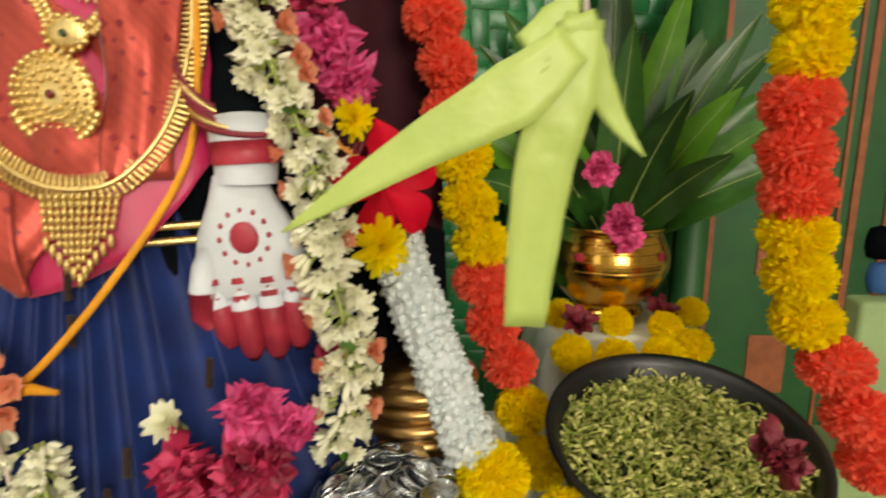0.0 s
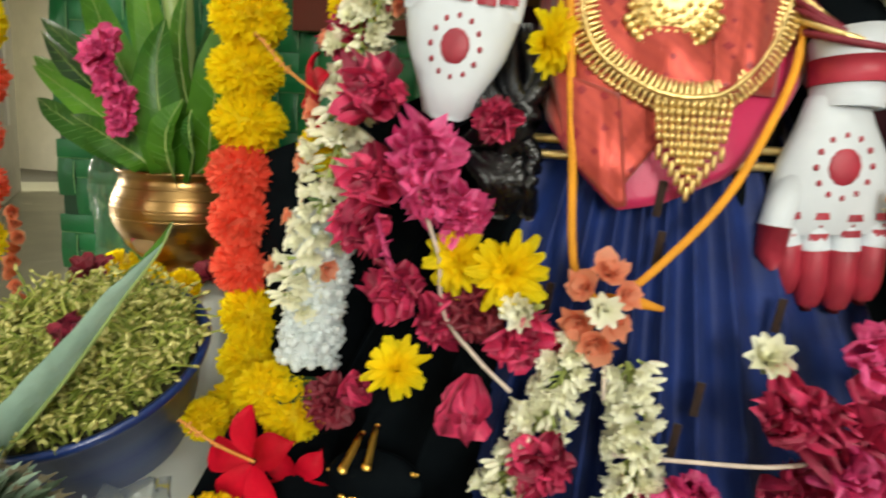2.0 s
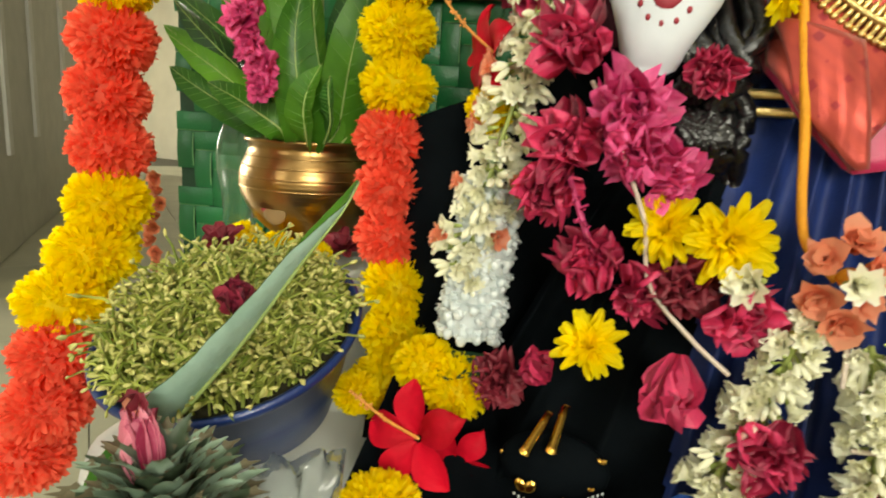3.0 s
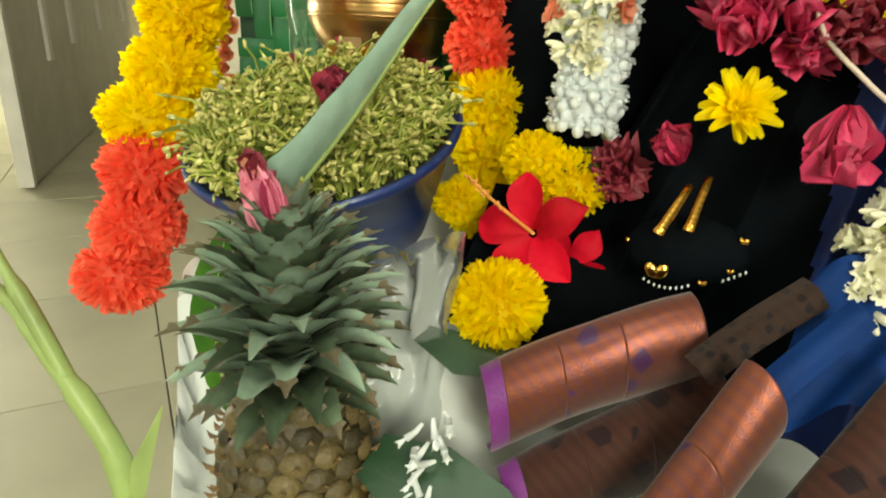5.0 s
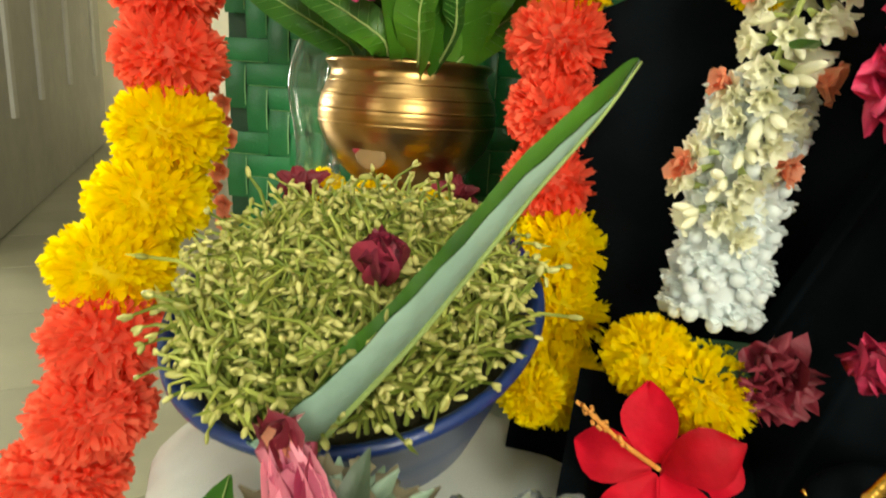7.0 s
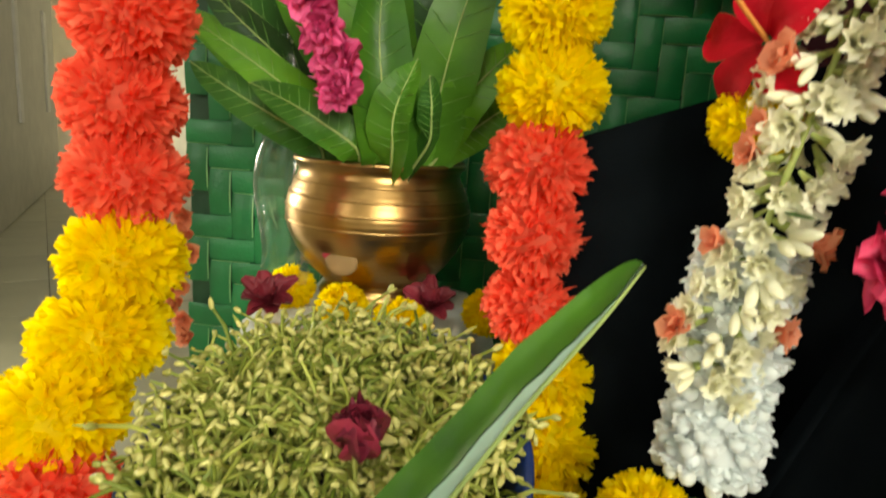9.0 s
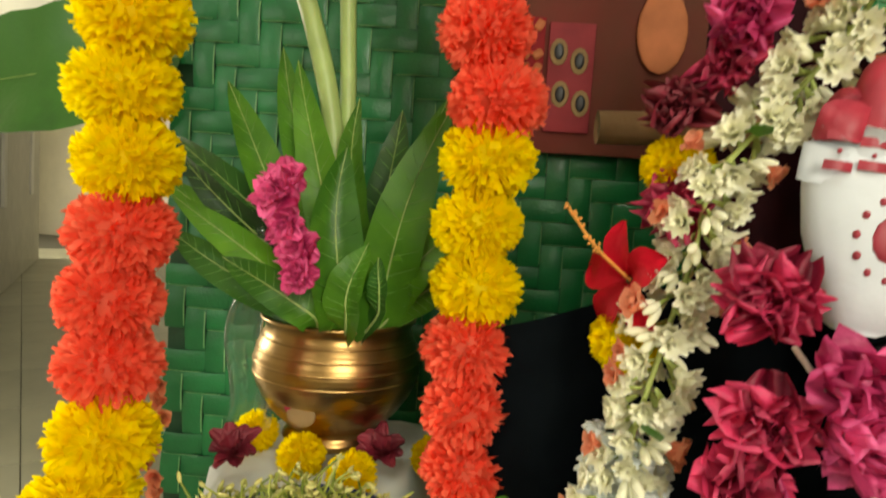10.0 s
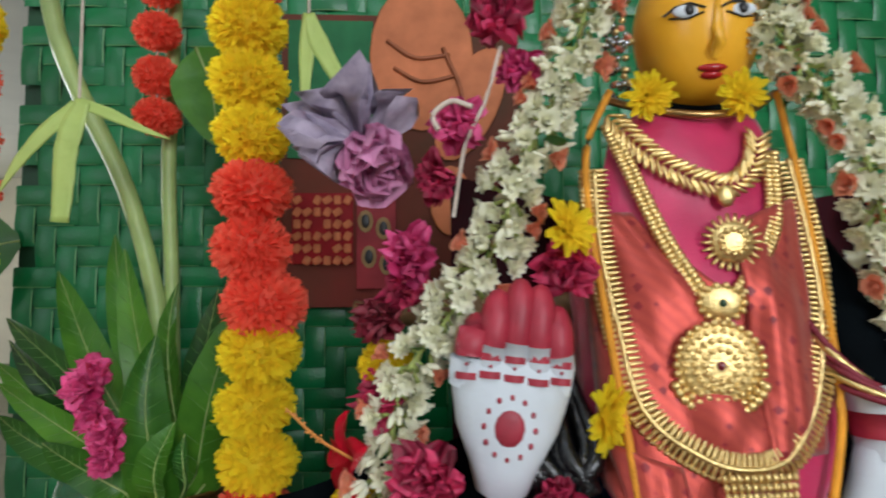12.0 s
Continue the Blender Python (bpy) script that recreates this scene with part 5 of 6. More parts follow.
blossom("rose_bud", ROSES["maroon"][0], (-0.528, 0.445, 0.685), (0.1, -0.9, 0.2), 0.75, "wilted dark rose petals lying on the lap", "flower bud")
blossom("marigold_blossom", POMS["r"][1], (-0.445, 0.49, 1.345), (0, -1, 0), 0.85, "orange-red artificial marigold beside the mask", "flower")

# strings that tie the blossoms
tie = [[(-0.478, 0.428, 0.918), (-0.463, 0.415, 0.895), (-0.447, 0.408, 0.862), (-0.432, 0.402, 0.828)], [(-0.432, 0.402, 0.828), (-0.425, 0.395, 0.79), (-0.398, 0.388, 0.762), (-0.372, 0.385, 0.742)], [(-0.160, 0.395, 0.725), (-0.20, 0.39, 0.715), (-0.25, 0.385, 0.712), (-0.30, 0.385, 0.708)], [(-0.440, 0.470, 1.265), (-0.452, 0.462, 1.22), (-0.468, 0.462, 1.185), (-0.478, 0.466, 1.13)], [(-0.318, 0.392, 0.79), (-0.312, 0.388, 0.77), (-0.31, 0.388, 0.745)], [(-0.127, 0.40, 0.765), (-0.145, 0.393, 0.745), (-0.175, 0.393, 0.722)]]
for pts in tie:
    solo("tie_string", tube(smooth_line(pts, 6), 0.0016, 6).mesh("string", M_STRING), "pale twisted string tying the blossoms", "string", group="tie strings")
hook = smooth_line([(-0.462, 0.455, 1.213), (-0.478, 0.455, 1.218), (-0.492, 0.455, 1.208), (-0.488, 0.455, 1.196)], 6)
solo("string_hook", tube(hook, 0.0022, 7).mesh("hook", M_STRING), "curled pale string end", "string")

# salmon flowers at the thread knot
for at, d, s in (((-0.316, 0.400, 0.825), (0.1, -0.7, 0.7), 1.1), ((-0.326, 0.400, 0.818), (-0.5, -0.9, 0.3), 1.0), ((-0.307, 0.398, 0.817), (0.5, -0.9, 0.2), 0.9), ((-0.329, 0.396, 0.800), (-0.3, -0.9, -0.2), 1.1), ((-0.319, 0.393, 0.790), (0.0, -0.9, -0.4), 1.1), ((-0.311, 0.396, 0.800), (0.4, -0.9, -0.2), 0.9)):
    blossom("crossandra", SAL[int(s * 20) % 2], at, d, s * 1.3, "salmon-orange crossandra flower at the thread knot", "flower", "crossandra flowers")
blossom("jasmine_bloom", JAS, (-0.360, 0.402, 0.80), (-0.6, -1, 0), 1.4, "cream jasmine flower beside the knot", "flower")
blossom("jasmine_bloom", JAS, (-0.318, 0.388, 0.808), (0.1, -1, 0.2), 1.2, "cream jasmine flower beside the knot", "flower")
blossom("jasmine_bloom", JAS, (-0.202, 0.428, 0.768), (-0.2, -1, 0.8), 1.6, "single cream jasmine bloom on the navy skirt", "flower")


def hibiscus(at, d, s, spin, label, open_=True):
    th = thing("hibiscus", aim(at, d, spin, s), label, "flower", "hibiscus flowers")
    for k in range(5):
        g = Geo()
        vs, n = [], 8
        for i in range(n + 1):
            t = i / n
            w = 0.0195 * (0.22 + 0.78 * math.sin(min(1, t / 0.58) * math.pi / 2)) * (1 if t < 0.58 else max(0.05, math.cos((t - 0.58) / 0.42 * 1.52)))
            a = radians(35 + 45 * t)
            for q in (-1, -0.5, 0, 0.5, 1):
                vs.append((0.004 + 0.056 * t, q * w, 0.018 * math.sin(t * 2.2) - 0.014 * t * t + 0.005 * q * q + 0.0025 * math.sin(q * 5 + t * 9 + k) * t))
        g.add(vs, grid_faces(n, 4), 0, Matrix.Rotation(2 * math.pi * k / 5, 4, "Z"))
        part("petal", g.mesh("petal", M_CRIMSON), th)
    if not open_:
        return
    st = Geo()
    tip = th.matrix_basis.to_3x3().inverted() @ (Vector((-0.62, -0.50, 0.66)) * 0.068)
    shaft = smooth_line([(0, 0, 0), tip * 0.45 + Vector((0, 0, 0.008)), tip], 6)
    tube(shaft, [0.0018] * 7 + [0.0015] * 6, 8, 0, st)
    for k in range(34):
        p = shaft[rnd.randrange(6, 13)]
        ball(0.0015, 0.0015, 0.0015, 4, 6, 0, st, Matrix.Translation(p + Vector((rnd.uniform(-1, 1), rnd.uniform(-1, 1), rnd.uniform(-1, 1))) * 0.0032))
    part("stamen", st.mesh("stamen", M_POLLEN), th, None, "orange pollen stamen")


hibiscus((-0.578, 0.402, 0.642), (-0.25, -1.0, 0.35), 0.76, 0.62, "fresh crimson hibiscus in full bloom with an orange stamen")
hibiscus((-0.556, 0.432, 0.612), (0.35, -1.0, 0.1), 0.6, 0.9, "second crimson hibiscus tucked behind the first", False)
hibiscus((-0.560, 0.480, 0.940), (-0.75, -0.6, 0.0), 0.64, 0.5, "crimson hibiscus tucked behind the jasmine garland")
hibiscus((-0.052, 0.52, 0.945), (0.6, -0.8, 0.1), 0.95, 0.4, "crimson hibiscus tucked behind the jasmine garland")
# single marigolds at the front
for at, s in (((-0.558, 0.487, 0.899), 0.62), ((-0.536, 0.492, 1.014), 0.60), ((-0.590, 0.440, 0.688), 0.68), ((-0.560, 0.435, 0.676), 0.75), ((-0.588, 0.350, 0.606), 0.86), ((-0.655, 0.45, 0.645), 0.55), ((0.046, 0.50, 0.680), 0.88), ((-0.605, 0.262, 0.492), 0.9), ((-0.570, 0.235, 0.492), 0.9), ((-0.535, 0.215, 0.492), 0.85), ((0.115, 0.50, 0.64), 0.7), ((0.170, 0.750, 0.700), 0.72), ((0.225, 0.735, 0.700), 0.72), ((0.285, 0.738, 0.702), 0.7), ((0.335, 0.765, 0.705), 0.66)):
    blossom("marigold_blossom", POMS["y"][int(s * 100) % 3], at, (0, -0.5, 1), s, "yellow artificial marigold head", "flower", "marigold heads")
DISC = [bloom(180 + k, [(12, 0.024, 0.012, 45, 85, 0.2), (10, 0.018, 0.010, 15, 50, 0.3)], M_YELLOW if k else M_MAROON, 0.1) for k in range(2)]
for bx, by, bz in (KAL_L, KAL_R):
    for k, a in enumerate((-150, -120, -92, -62, -35, -15)):
        rr = 0.075 + 0.035 * (k % 2)
        blossom("pot_flower", DISC[0] if k in (1, 4) else POMS["y"][k % 3], (bx + rr * 1.15 * math.cos(radians(a)), by + rr * math.sin(radians(a)), bz + 0.008), (0.1, -0.6, 1), 1.25 if k in (1, 4) else 0.62, "dark maroon blossom at the foot of the pot" if k in (1, 4) else "small yellow blossom at the foot of the pot", "flower", "pot flowers")

# the lotus
lot = thing("lotus", aim((-0.558, 0.500, 1.205), (0.40, -0.62, -0.68), 0.4, 1.25), "half-wilted pink lotus with drooping lilac outer petals", "flower")
for me in bloom(200, [(7, 0.056, 0.042, 14, 44, 0.35), (7, 0.054, 0.040, 8, 26, 0.4), (6, 0.048, 0.032, 2, 12, 0.4)], M_LOTUS, 0.14):
    part("inner_petal", me, lot, None, "pink closed inner petal")
lr = random.Random(11)
turn_back = lot.matrix_basis.inverted()
for k, (dx, dy, dz, w) in enumerate(((-0.012, -0.02, 0.066, 0.046), (-0.050, -0.012, 0.040, 0.040), (-0.060, -0.02, -0.004, 0.030), (0.048, -0.01, 0.044, 0.036), (0.010, 0.01, 0.058, 0.040), (-0.030, 0.0, 0.055, 0.038), (-0.040, -0.02, -0.030, 0.026))):
    d = Vector((dx, dy, dz))
    g = Geo()
    soft_petal(g, d.length * 0.85, w * 0.9, -0.3, lr.uniform(0.2, 0.9), lr.uniform(0, 6.28), 0.7, 0.3, 0, 300 + k, 0.55)
    part("outer_petal", g.mesh("outer_petal", M_LILAC), lot, turn_back @ aim((-0.560, 0.495, 1.200), d), "wilted lilac outer petal")

# ---- pots ----


def kalash(at, mat_body, label, spots):
    th = thing("kalash_pot", Matrix.Translation(at) @ Matrix.Diagonal((1.07, 1.07, 1.13, 1)), label, "pot", "kalash pots")
    prof = [(0.0, 0.0), (0.040, 0.0), (0.050, 0.002), (0.053, 0.006), (0.050, 0.011), (0.046, 0.015), (0.052, 0.021), (0.064, 0.032), (0.075, 0.047), (0.0825, 0.063), (0.0845, 0.076), (0.083, 0.088), (0.0785, 0.099), (0.0745, 0.107), (0.0728, 0.112), (0.0742, 0.116), (0.0775, 0.119), (0.0782, 0.121), (0.0765, 0.123), (0.072, 0.120), (0.069, 0.110), (0.073, 0.098), (0.078, 0.080), (0.06, 0.03), (0.0, 0.015)]
    body = part("body", lathe(prof, 56).mesh("body", mat_body), th)
    for z, rr in ((0.070, 0.0841), (0.082, 0.0842), (0.093, 0.0813), (0.104, 0.0760)):
        part("ring", lathe([(rr - 0.003, z - 0.002), (rr + 0.0006, z - 0.0008), (rr + 0.0006, z + 0.0008), (rr - 0.003, z + 0.002)], 56).mesh("ring", mat_body), body)
    for a, z, rr, mm in spots:
        g = ball(rr, 0.002, rr * 0.75, 6, 14)
        R = 0.0745 if z < 0.06 else 0.0835
        part("paste_mark", g.mesh("mark", mm), body, Matrix.Translation((R * math.cos(radians(a)), R * math.sin(radians(a)), z)) @ Matrix.Rotation(radians(a + 90), 4, "Z"), "smeared paste mark")
    return th


kalash(KAL_L, M_BRASS, "aged brass kalash pot holding mango leaves", [(-92, 0.045, 0.015, M_POSTCREAM), (-102, 0.050, 0.007, M_ALTA)])
kalash(KAL_R, M_GOLDPOT, "polished brass kalash pot holding mango leaves", [(-130, 0.088, 0.008, M_ALTA), (-50, 0.088, 0.008, M_ALTA)])


def mango_bunch(at, leaves, label, deep_step=0):
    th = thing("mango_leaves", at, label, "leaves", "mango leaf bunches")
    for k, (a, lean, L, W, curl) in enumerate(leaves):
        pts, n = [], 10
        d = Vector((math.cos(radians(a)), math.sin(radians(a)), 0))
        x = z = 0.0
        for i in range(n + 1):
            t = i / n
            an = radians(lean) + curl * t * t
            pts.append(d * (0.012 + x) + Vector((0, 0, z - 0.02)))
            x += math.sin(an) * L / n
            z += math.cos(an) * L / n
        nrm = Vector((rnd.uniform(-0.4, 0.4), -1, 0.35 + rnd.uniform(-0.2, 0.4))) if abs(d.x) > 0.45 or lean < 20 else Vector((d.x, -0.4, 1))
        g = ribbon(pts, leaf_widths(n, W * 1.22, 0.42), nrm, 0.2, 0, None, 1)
        part("leaf", g.mesh("leaf", [M_LEAFDEEP if deep_step and k % deep_step else M_LEAF, M_VEIN]), th)


def mango_spray(at, leaves, label):
    """A bunch whose leaves run from the pot's mouth to a tip: (start, tip, width)."""
    th = thing("mango_leaves", at, label, "leaves", "mango leaf bunches")
    o = Vector(at)
    for k, (a, b, w) in enumerate(leaves):
        a, b = Vector(a), Vector(b)
        root = Vector((0.6 * o.x + 0.4 * a.x, 0.65, o.z - 0.03))
        out = Vector((0, -1, 0.35))
        line = [root - o, a.lerp(root, 0.4) - o]
        for q in (0.0, 0.25, 0.5, 0.75, 1.0):
            line.append(a.lerp(b, q) - o + out * (0.012 * math.sin(math.pi * q) - 0.006 * q * q) + Vector((0.004 * math.sin(k * 2.1 + 4 * q), 0, 0)))
        pts = smooth_line(line, 3)
        n = len(pts) - 1
        side = (b - a).normalized()
        nrm = out + side * -0.2 + Vector((0.5 * math.sin(k * 1.7), 0, 0.25 * math.cos(k * 2.3)))
        g = ribbon(pts, leaf_widths(n, w, 0.50), nrm, 0.16 + 0.08 * math.sin(k), 0, None, 1)
        # side veins that leave the midrib
        for q in range(6, n - 1):
            for e in (0, 4):
                p0, p1 = Vector(g.v[q * 5 + 2]), Vector(g.v[min(n, q + 1) * 5 + e]).lerp(Vector(g.v[q * 5 + 2]), 0.12)
                tube([p0 + out * 0.0003, p0.lerp(p1, 0.5) + out * 0.0004, p1 + out * 0.0003], [0.0004, 0.00035, 0.0002], 4, 2, g)
        part("leaf", g.mesh("leaf", [M_LEAFDEEP if k % 4 == 3 else M_LEAF, M_VEIN, M_SIDEVEIN]), th)


mango_spray((KAL_L[0], KAL_L[1], KAL_L[2] + 0.135), [
    ((-0.832, 0.600, 0.865), (-0.932, 0.600, 0.915), 0.036), ((-0.812, 0.615, 0.862), (-0.816, 0.615, 1.029), 0.051), ((-0.796, 0.600, 0.866), (-0.788, 0.600, 0.940), 0.038),
    ((-0.769, 0.602, 0.874), (-0.770, 0.600, 0.928), 0.026), ((-0.791, 0.655, 0.868), (-0.724, 0.650, 1.077), 0.056), ((-0.777, 0.660, 0.872), (-0.710, 0.660, 0.970), 0.043),
    ((-0.869, 0.650, 0.876), (-1.015, 0.630, 0.973), 0.037), ((-0.872, 0.660, 0.890), (-1.032, 0.660, 1.019), 0.040), ((-0.861, 0.660, 0.905), (-0.992, 0.680, 1.101), 0.045),
    ((-0.840, 0.665, 0.905), (-0.912, 0.700, 1.129), 0.042), ((-0.814, 0.660, 0.905), (-0.831, 0.680, 1.086), 0.050), ((-0.786, 0.665, 0.905), (-0.794, 0.700, 1.078), 0.046),
    ((-0.766, 0.660, 0.872), (-0.699, 0.680, 0.921), 0.036), ((-0.895, 0.650, 0.864), (-1.024, 0.640, 0.934), 0.038), ((-0.900, 0.670, 0.895), (-1.072, 0.680, 0.990), 0.040),
    ((-0.890, 0.675, 0.921), (-1.075, 0.705, 1.043), 0.042), ((-0.850, 0.690, 0.900), (-0.950, 0.730, 1.150), 0.045), ((-0.800, 0.700, 0.900), (-0.752, 0.735, 1.100), 0.046)],
    "bunch of glossy green mango leaves in the aged brass pot")
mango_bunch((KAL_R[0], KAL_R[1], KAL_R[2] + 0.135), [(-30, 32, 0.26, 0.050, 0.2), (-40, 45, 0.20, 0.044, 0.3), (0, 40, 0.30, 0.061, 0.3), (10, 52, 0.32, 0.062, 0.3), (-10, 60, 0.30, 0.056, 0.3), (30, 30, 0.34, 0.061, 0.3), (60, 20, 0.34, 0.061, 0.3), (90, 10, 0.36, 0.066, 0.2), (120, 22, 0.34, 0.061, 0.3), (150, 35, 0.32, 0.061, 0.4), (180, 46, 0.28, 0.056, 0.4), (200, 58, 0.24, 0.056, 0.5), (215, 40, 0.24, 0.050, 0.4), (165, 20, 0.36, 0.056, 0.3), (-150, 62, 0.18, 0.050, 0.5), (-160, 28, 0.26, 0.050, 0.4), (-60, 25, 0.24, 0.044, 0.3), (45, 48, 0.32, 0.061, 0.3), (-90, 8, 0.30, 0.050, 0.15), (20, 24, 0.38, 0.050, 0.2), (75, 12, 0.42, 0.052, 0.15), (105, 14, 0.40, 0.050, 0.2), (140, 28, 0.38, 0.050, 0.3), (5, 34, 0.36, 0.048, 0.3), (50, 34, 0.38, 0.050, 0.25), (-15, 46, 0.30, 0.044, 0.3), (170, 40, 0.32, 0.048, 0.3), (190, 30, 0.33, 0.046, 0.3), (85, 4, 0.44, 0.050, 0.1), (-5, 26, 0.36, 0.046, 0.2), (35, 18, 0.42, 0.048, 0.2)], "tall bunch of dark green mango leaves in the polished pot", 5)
OLE = [bloom(230 + k, [(9, 0.027, 0.021, 40, 105, 0.2), (8, 0.024, 0.019, 18, 75, 0.3), (6, 0.019, 0.015, 0, 40, 0.3)], M_PINK, 0.3) for k in range(2)]
for at, s in (((-0.855, 0.572, 0.978), 0.95), ((-0.850, 0.580, 0.990), 0.85), ((-0.838, 0.585, 0.928), 0.95), ((-0.832, 0.575, 0.908), 0.8), ((-0.846, 0.572, 0.951), 0.8), ((0.235, 0.795, 0.865), 1.05), ((0.248, 0.80, 0.845), 0.9), ((0.205, 0.80, 0.935), 0.95)):
    blossom("oleander", OLE[int(s * 100) % 2], at, (-0.1, -1, 0.2), s, "deep pink ruffled oleander blossom among the mango leaves", "flower", "oleanders")

# ---- sprout bowls ----


def sprout_bowl(at, R, tilt, mat_rim, label, seed, grow, fill, lift):
    th = thing("sprout_bowl", Matrix.Translation(at) @ Matrix.Rotation(radians(tilt), 4, "X"), label, "bowl", "sprout bowls")
    H = 0.105
    part("bowl", lathe([(0.0, 0.0), (R * 0.62, 0.0), (R * 0.66, 0.004), (R * 0.82, 0.05), (R * 0.95, H - 0.012), (R * 1.0, H - 0.010), (R * 1.03, H - 0.003), (R * 1.02, H + 0.002), (R * 0.97, H), (R * 0.93, H - 0.008), (R * 0.78, 0.05), (R * 0.55, 0.02), (0.0, 0.02)], 64).mesh("bowl", mat_rim), th)
    part("soil", lathe([(0.0, H + 0.002 + lift), (R * 0.5, H - 0.002 + lift), (R * 0.90, H - 0.020 + min(lift, 0.0))], 40).mesh("soil", M_SOIL), th, None, "dark soil under the sprouts")
    r = random.Random(seed)
    g = Geo()
    for k in range(1850):
        rr = R * fill * math.sqrt(r.random())
        a = r.uniform(0, 6.283)
        edge = (rr / R) ** 3
        p = Vector((rr * math.cos(a), rr * math.sin(a), H + lift - 0.014 * (rr / R) ** 2))
        lean = Vector((math.cos(a), math.sin(a), 0)) * edge * 0.4 + Vector((r.uniform(-1.4, 1.4), r.uniform(-1.4, 1.4), 0)) * 0.5
        L = grow * r.uniform(0.013, 0.026) * (1.4 if r.random() < 0.05 else 1)
        bend = Vector((r.gauss(0, 1), r.gauss(0, 1), r.uniform(-0.6, 0.5)))
        d1 = (Vector((0, 0, 1)) + lean * 0.45).normalized()
        d2 = (Vector((0, 0, 0.7)) + lean * 0.9 + bend * 0.35).normalized()
        d3 = (Vector((0, 0, 0.25)) + lean + bend * 0.9).normalized()
        q1 = p + d1 * L * 0.45
        q2 = q1 + d2 * L * 0.40
        e = q2 + d3 * L * 0.32
        w = r.uniform(0.85, 1.3) * (0.75 + 0.25 * grow / 1.6)
        tube([p, q1, q2, e], [0.0013 * w, 0.0012 * w, 0.0011 * w, 0.0008 * w], 5, 0, g)
        # one or two seed leaves, drooping from the bent neck
        for s in range(1 + (r.random() < 0.45)):
            dd = (d3 + Vector((r.uniform(-1, 1), r.uniform(-1, 1), r.uniform(-1.2, 0.4))) * 0.8).normalized()
            long = r.uniform(0.0026, 0.0044)
            ball(0.0021 * w, 0.0013 * w, long * w, 4, 6, 1, g, aim(e + dd * long * 0.7, dd, r.uniform(0, 3)))
        if r.random() < 0.10:
            t1 = e + (d3 + bend * 0.2).normalized() * 0.012 * grow / 1.6
            ribbon([e, e.lerp(t1, 0.5), t1], [0.0016, 0.0026, 0.0004], (r.uniform(-1, 1), -1, 0.4), 0.1, 0, g)
    ob = part("sprout_carpet", g.mesh("sprout_carpet", [M_SPROUT, M_SEED]), th, None, "dense pale green sprouted seedlings")
    tagged(ob, kind="stuff")


sprout_bowl(BOWL_L, 0.113, 22, M_BLUE, "blue plastic bowl brimming with pale green sprouts", 5, 1.42, 0.89, 0.004)
sprout_bowl(BOWL_R, 0.132, 14, M_BLACK, "black plastic bowl filled with short pale green sprouts", 6, 0.85, 0.90, -0.022)
DRYBUD = bloom(158, [(6, 0.040, 0.036, 10, 32, 0.4), (6, 0.038, 0.030, 2, 16, 0.4), (4, 0.034, 0.022, -4, 4, 0.4)], M_DRYROSE, 0.4, 0.5)
blossom("dry_rosebud", DRYBUD, (-0.735, 0.392, 0.722), (0.15, -0.45, 1), 0.70, "dried dark red rosebud on the sprouts", "flower bud")
blossom("wilted_flower", ROSES["maroon"][1], (0.282, 0.47, 0.712), (0.2, -0.6, 1), 0.75, "wilted pink and dark red blossom lying on the sprouts", "flower")

# long leaf lying over the bowl
leaf = thing("long_leaf", (0, 0, 0), "long grey-green leaf lying aslant over the sprout bowl", "leaf")
KEEL = smooth_line([(-0.733, 0.318, 0.664), (-0.727, 0.320, 0.674), (-0.690, 0.334, 0.725), (-0.652, 0.348, 0.785), (-0.628, 0.356, 0.820), (-0.615, 0.356, 0.843)], 11)
NEAR, FAR = Vector((-0.0070, -0.042, 0.0240)), Vector((-0.013, 0.028, 0.026))


def leaf_face(side, other, lift, wave):
    """One face of one half of the folded blade, from the keel out to the margin."""
    g, vs, n = Geo(), [], len(KEEL) - 1
    for i, p in enumerate(KEEL):
        t = i / n
        w = max(0.01, (1 - 1.15 * t) if side is NEAR else min(1.0, 0.8 + t) * (1 - t) ** 0.55 * (1.05 - 0.2 * t))
        for q in range(6):
            u = q / 5
            o = side * (u * w) - other.normalized() * (lift + 0.006 * w * math.sin(math.pi * u))
            o += side.normalized() * wave * u * math.sin(i * 0.62 + 0.6 * math.sin(i * 0.37)) * (1 - t)
            o += other.normalized() * 0.0010 * math.sin(i * 1.5 - q * 1.1) * min(1.0, 2 * u) * (1 - t)
            vs.append(p + o)
    return g.add(vs, grid_faces(n, 5))


part("near_underside", leaf_face(NEAR, FAR, 0.0009, 0.0016).mesh("underside", M_BLUELEAF), leaf, None, "crinkled blue-grey underside")
# the near half's upper side takes a darker green than the far half's
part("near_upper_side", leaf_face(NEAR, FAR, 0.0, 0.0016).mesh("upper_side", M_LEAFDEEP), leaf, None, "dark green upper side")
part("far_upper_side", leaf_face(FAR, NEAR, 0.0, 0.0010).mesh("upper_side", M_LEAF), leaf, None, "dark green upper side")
part("far_underside", leaf_face(FAR, NEAR, 0.0009, 0.0010).mesh("underside", M_BLUELEAF), leaf, None, "blue-grey underside")
part("midrib", tube([p + Vector((0.001, -0.001, -0.001)) for p in KEEL], [0.0022 * (1 - 0.8 * i / len(KEEL)) for i in range(len(KEEL))], 7).mesh("midrib", M_VEIN), leaf, None, "pale yellowish midrib")

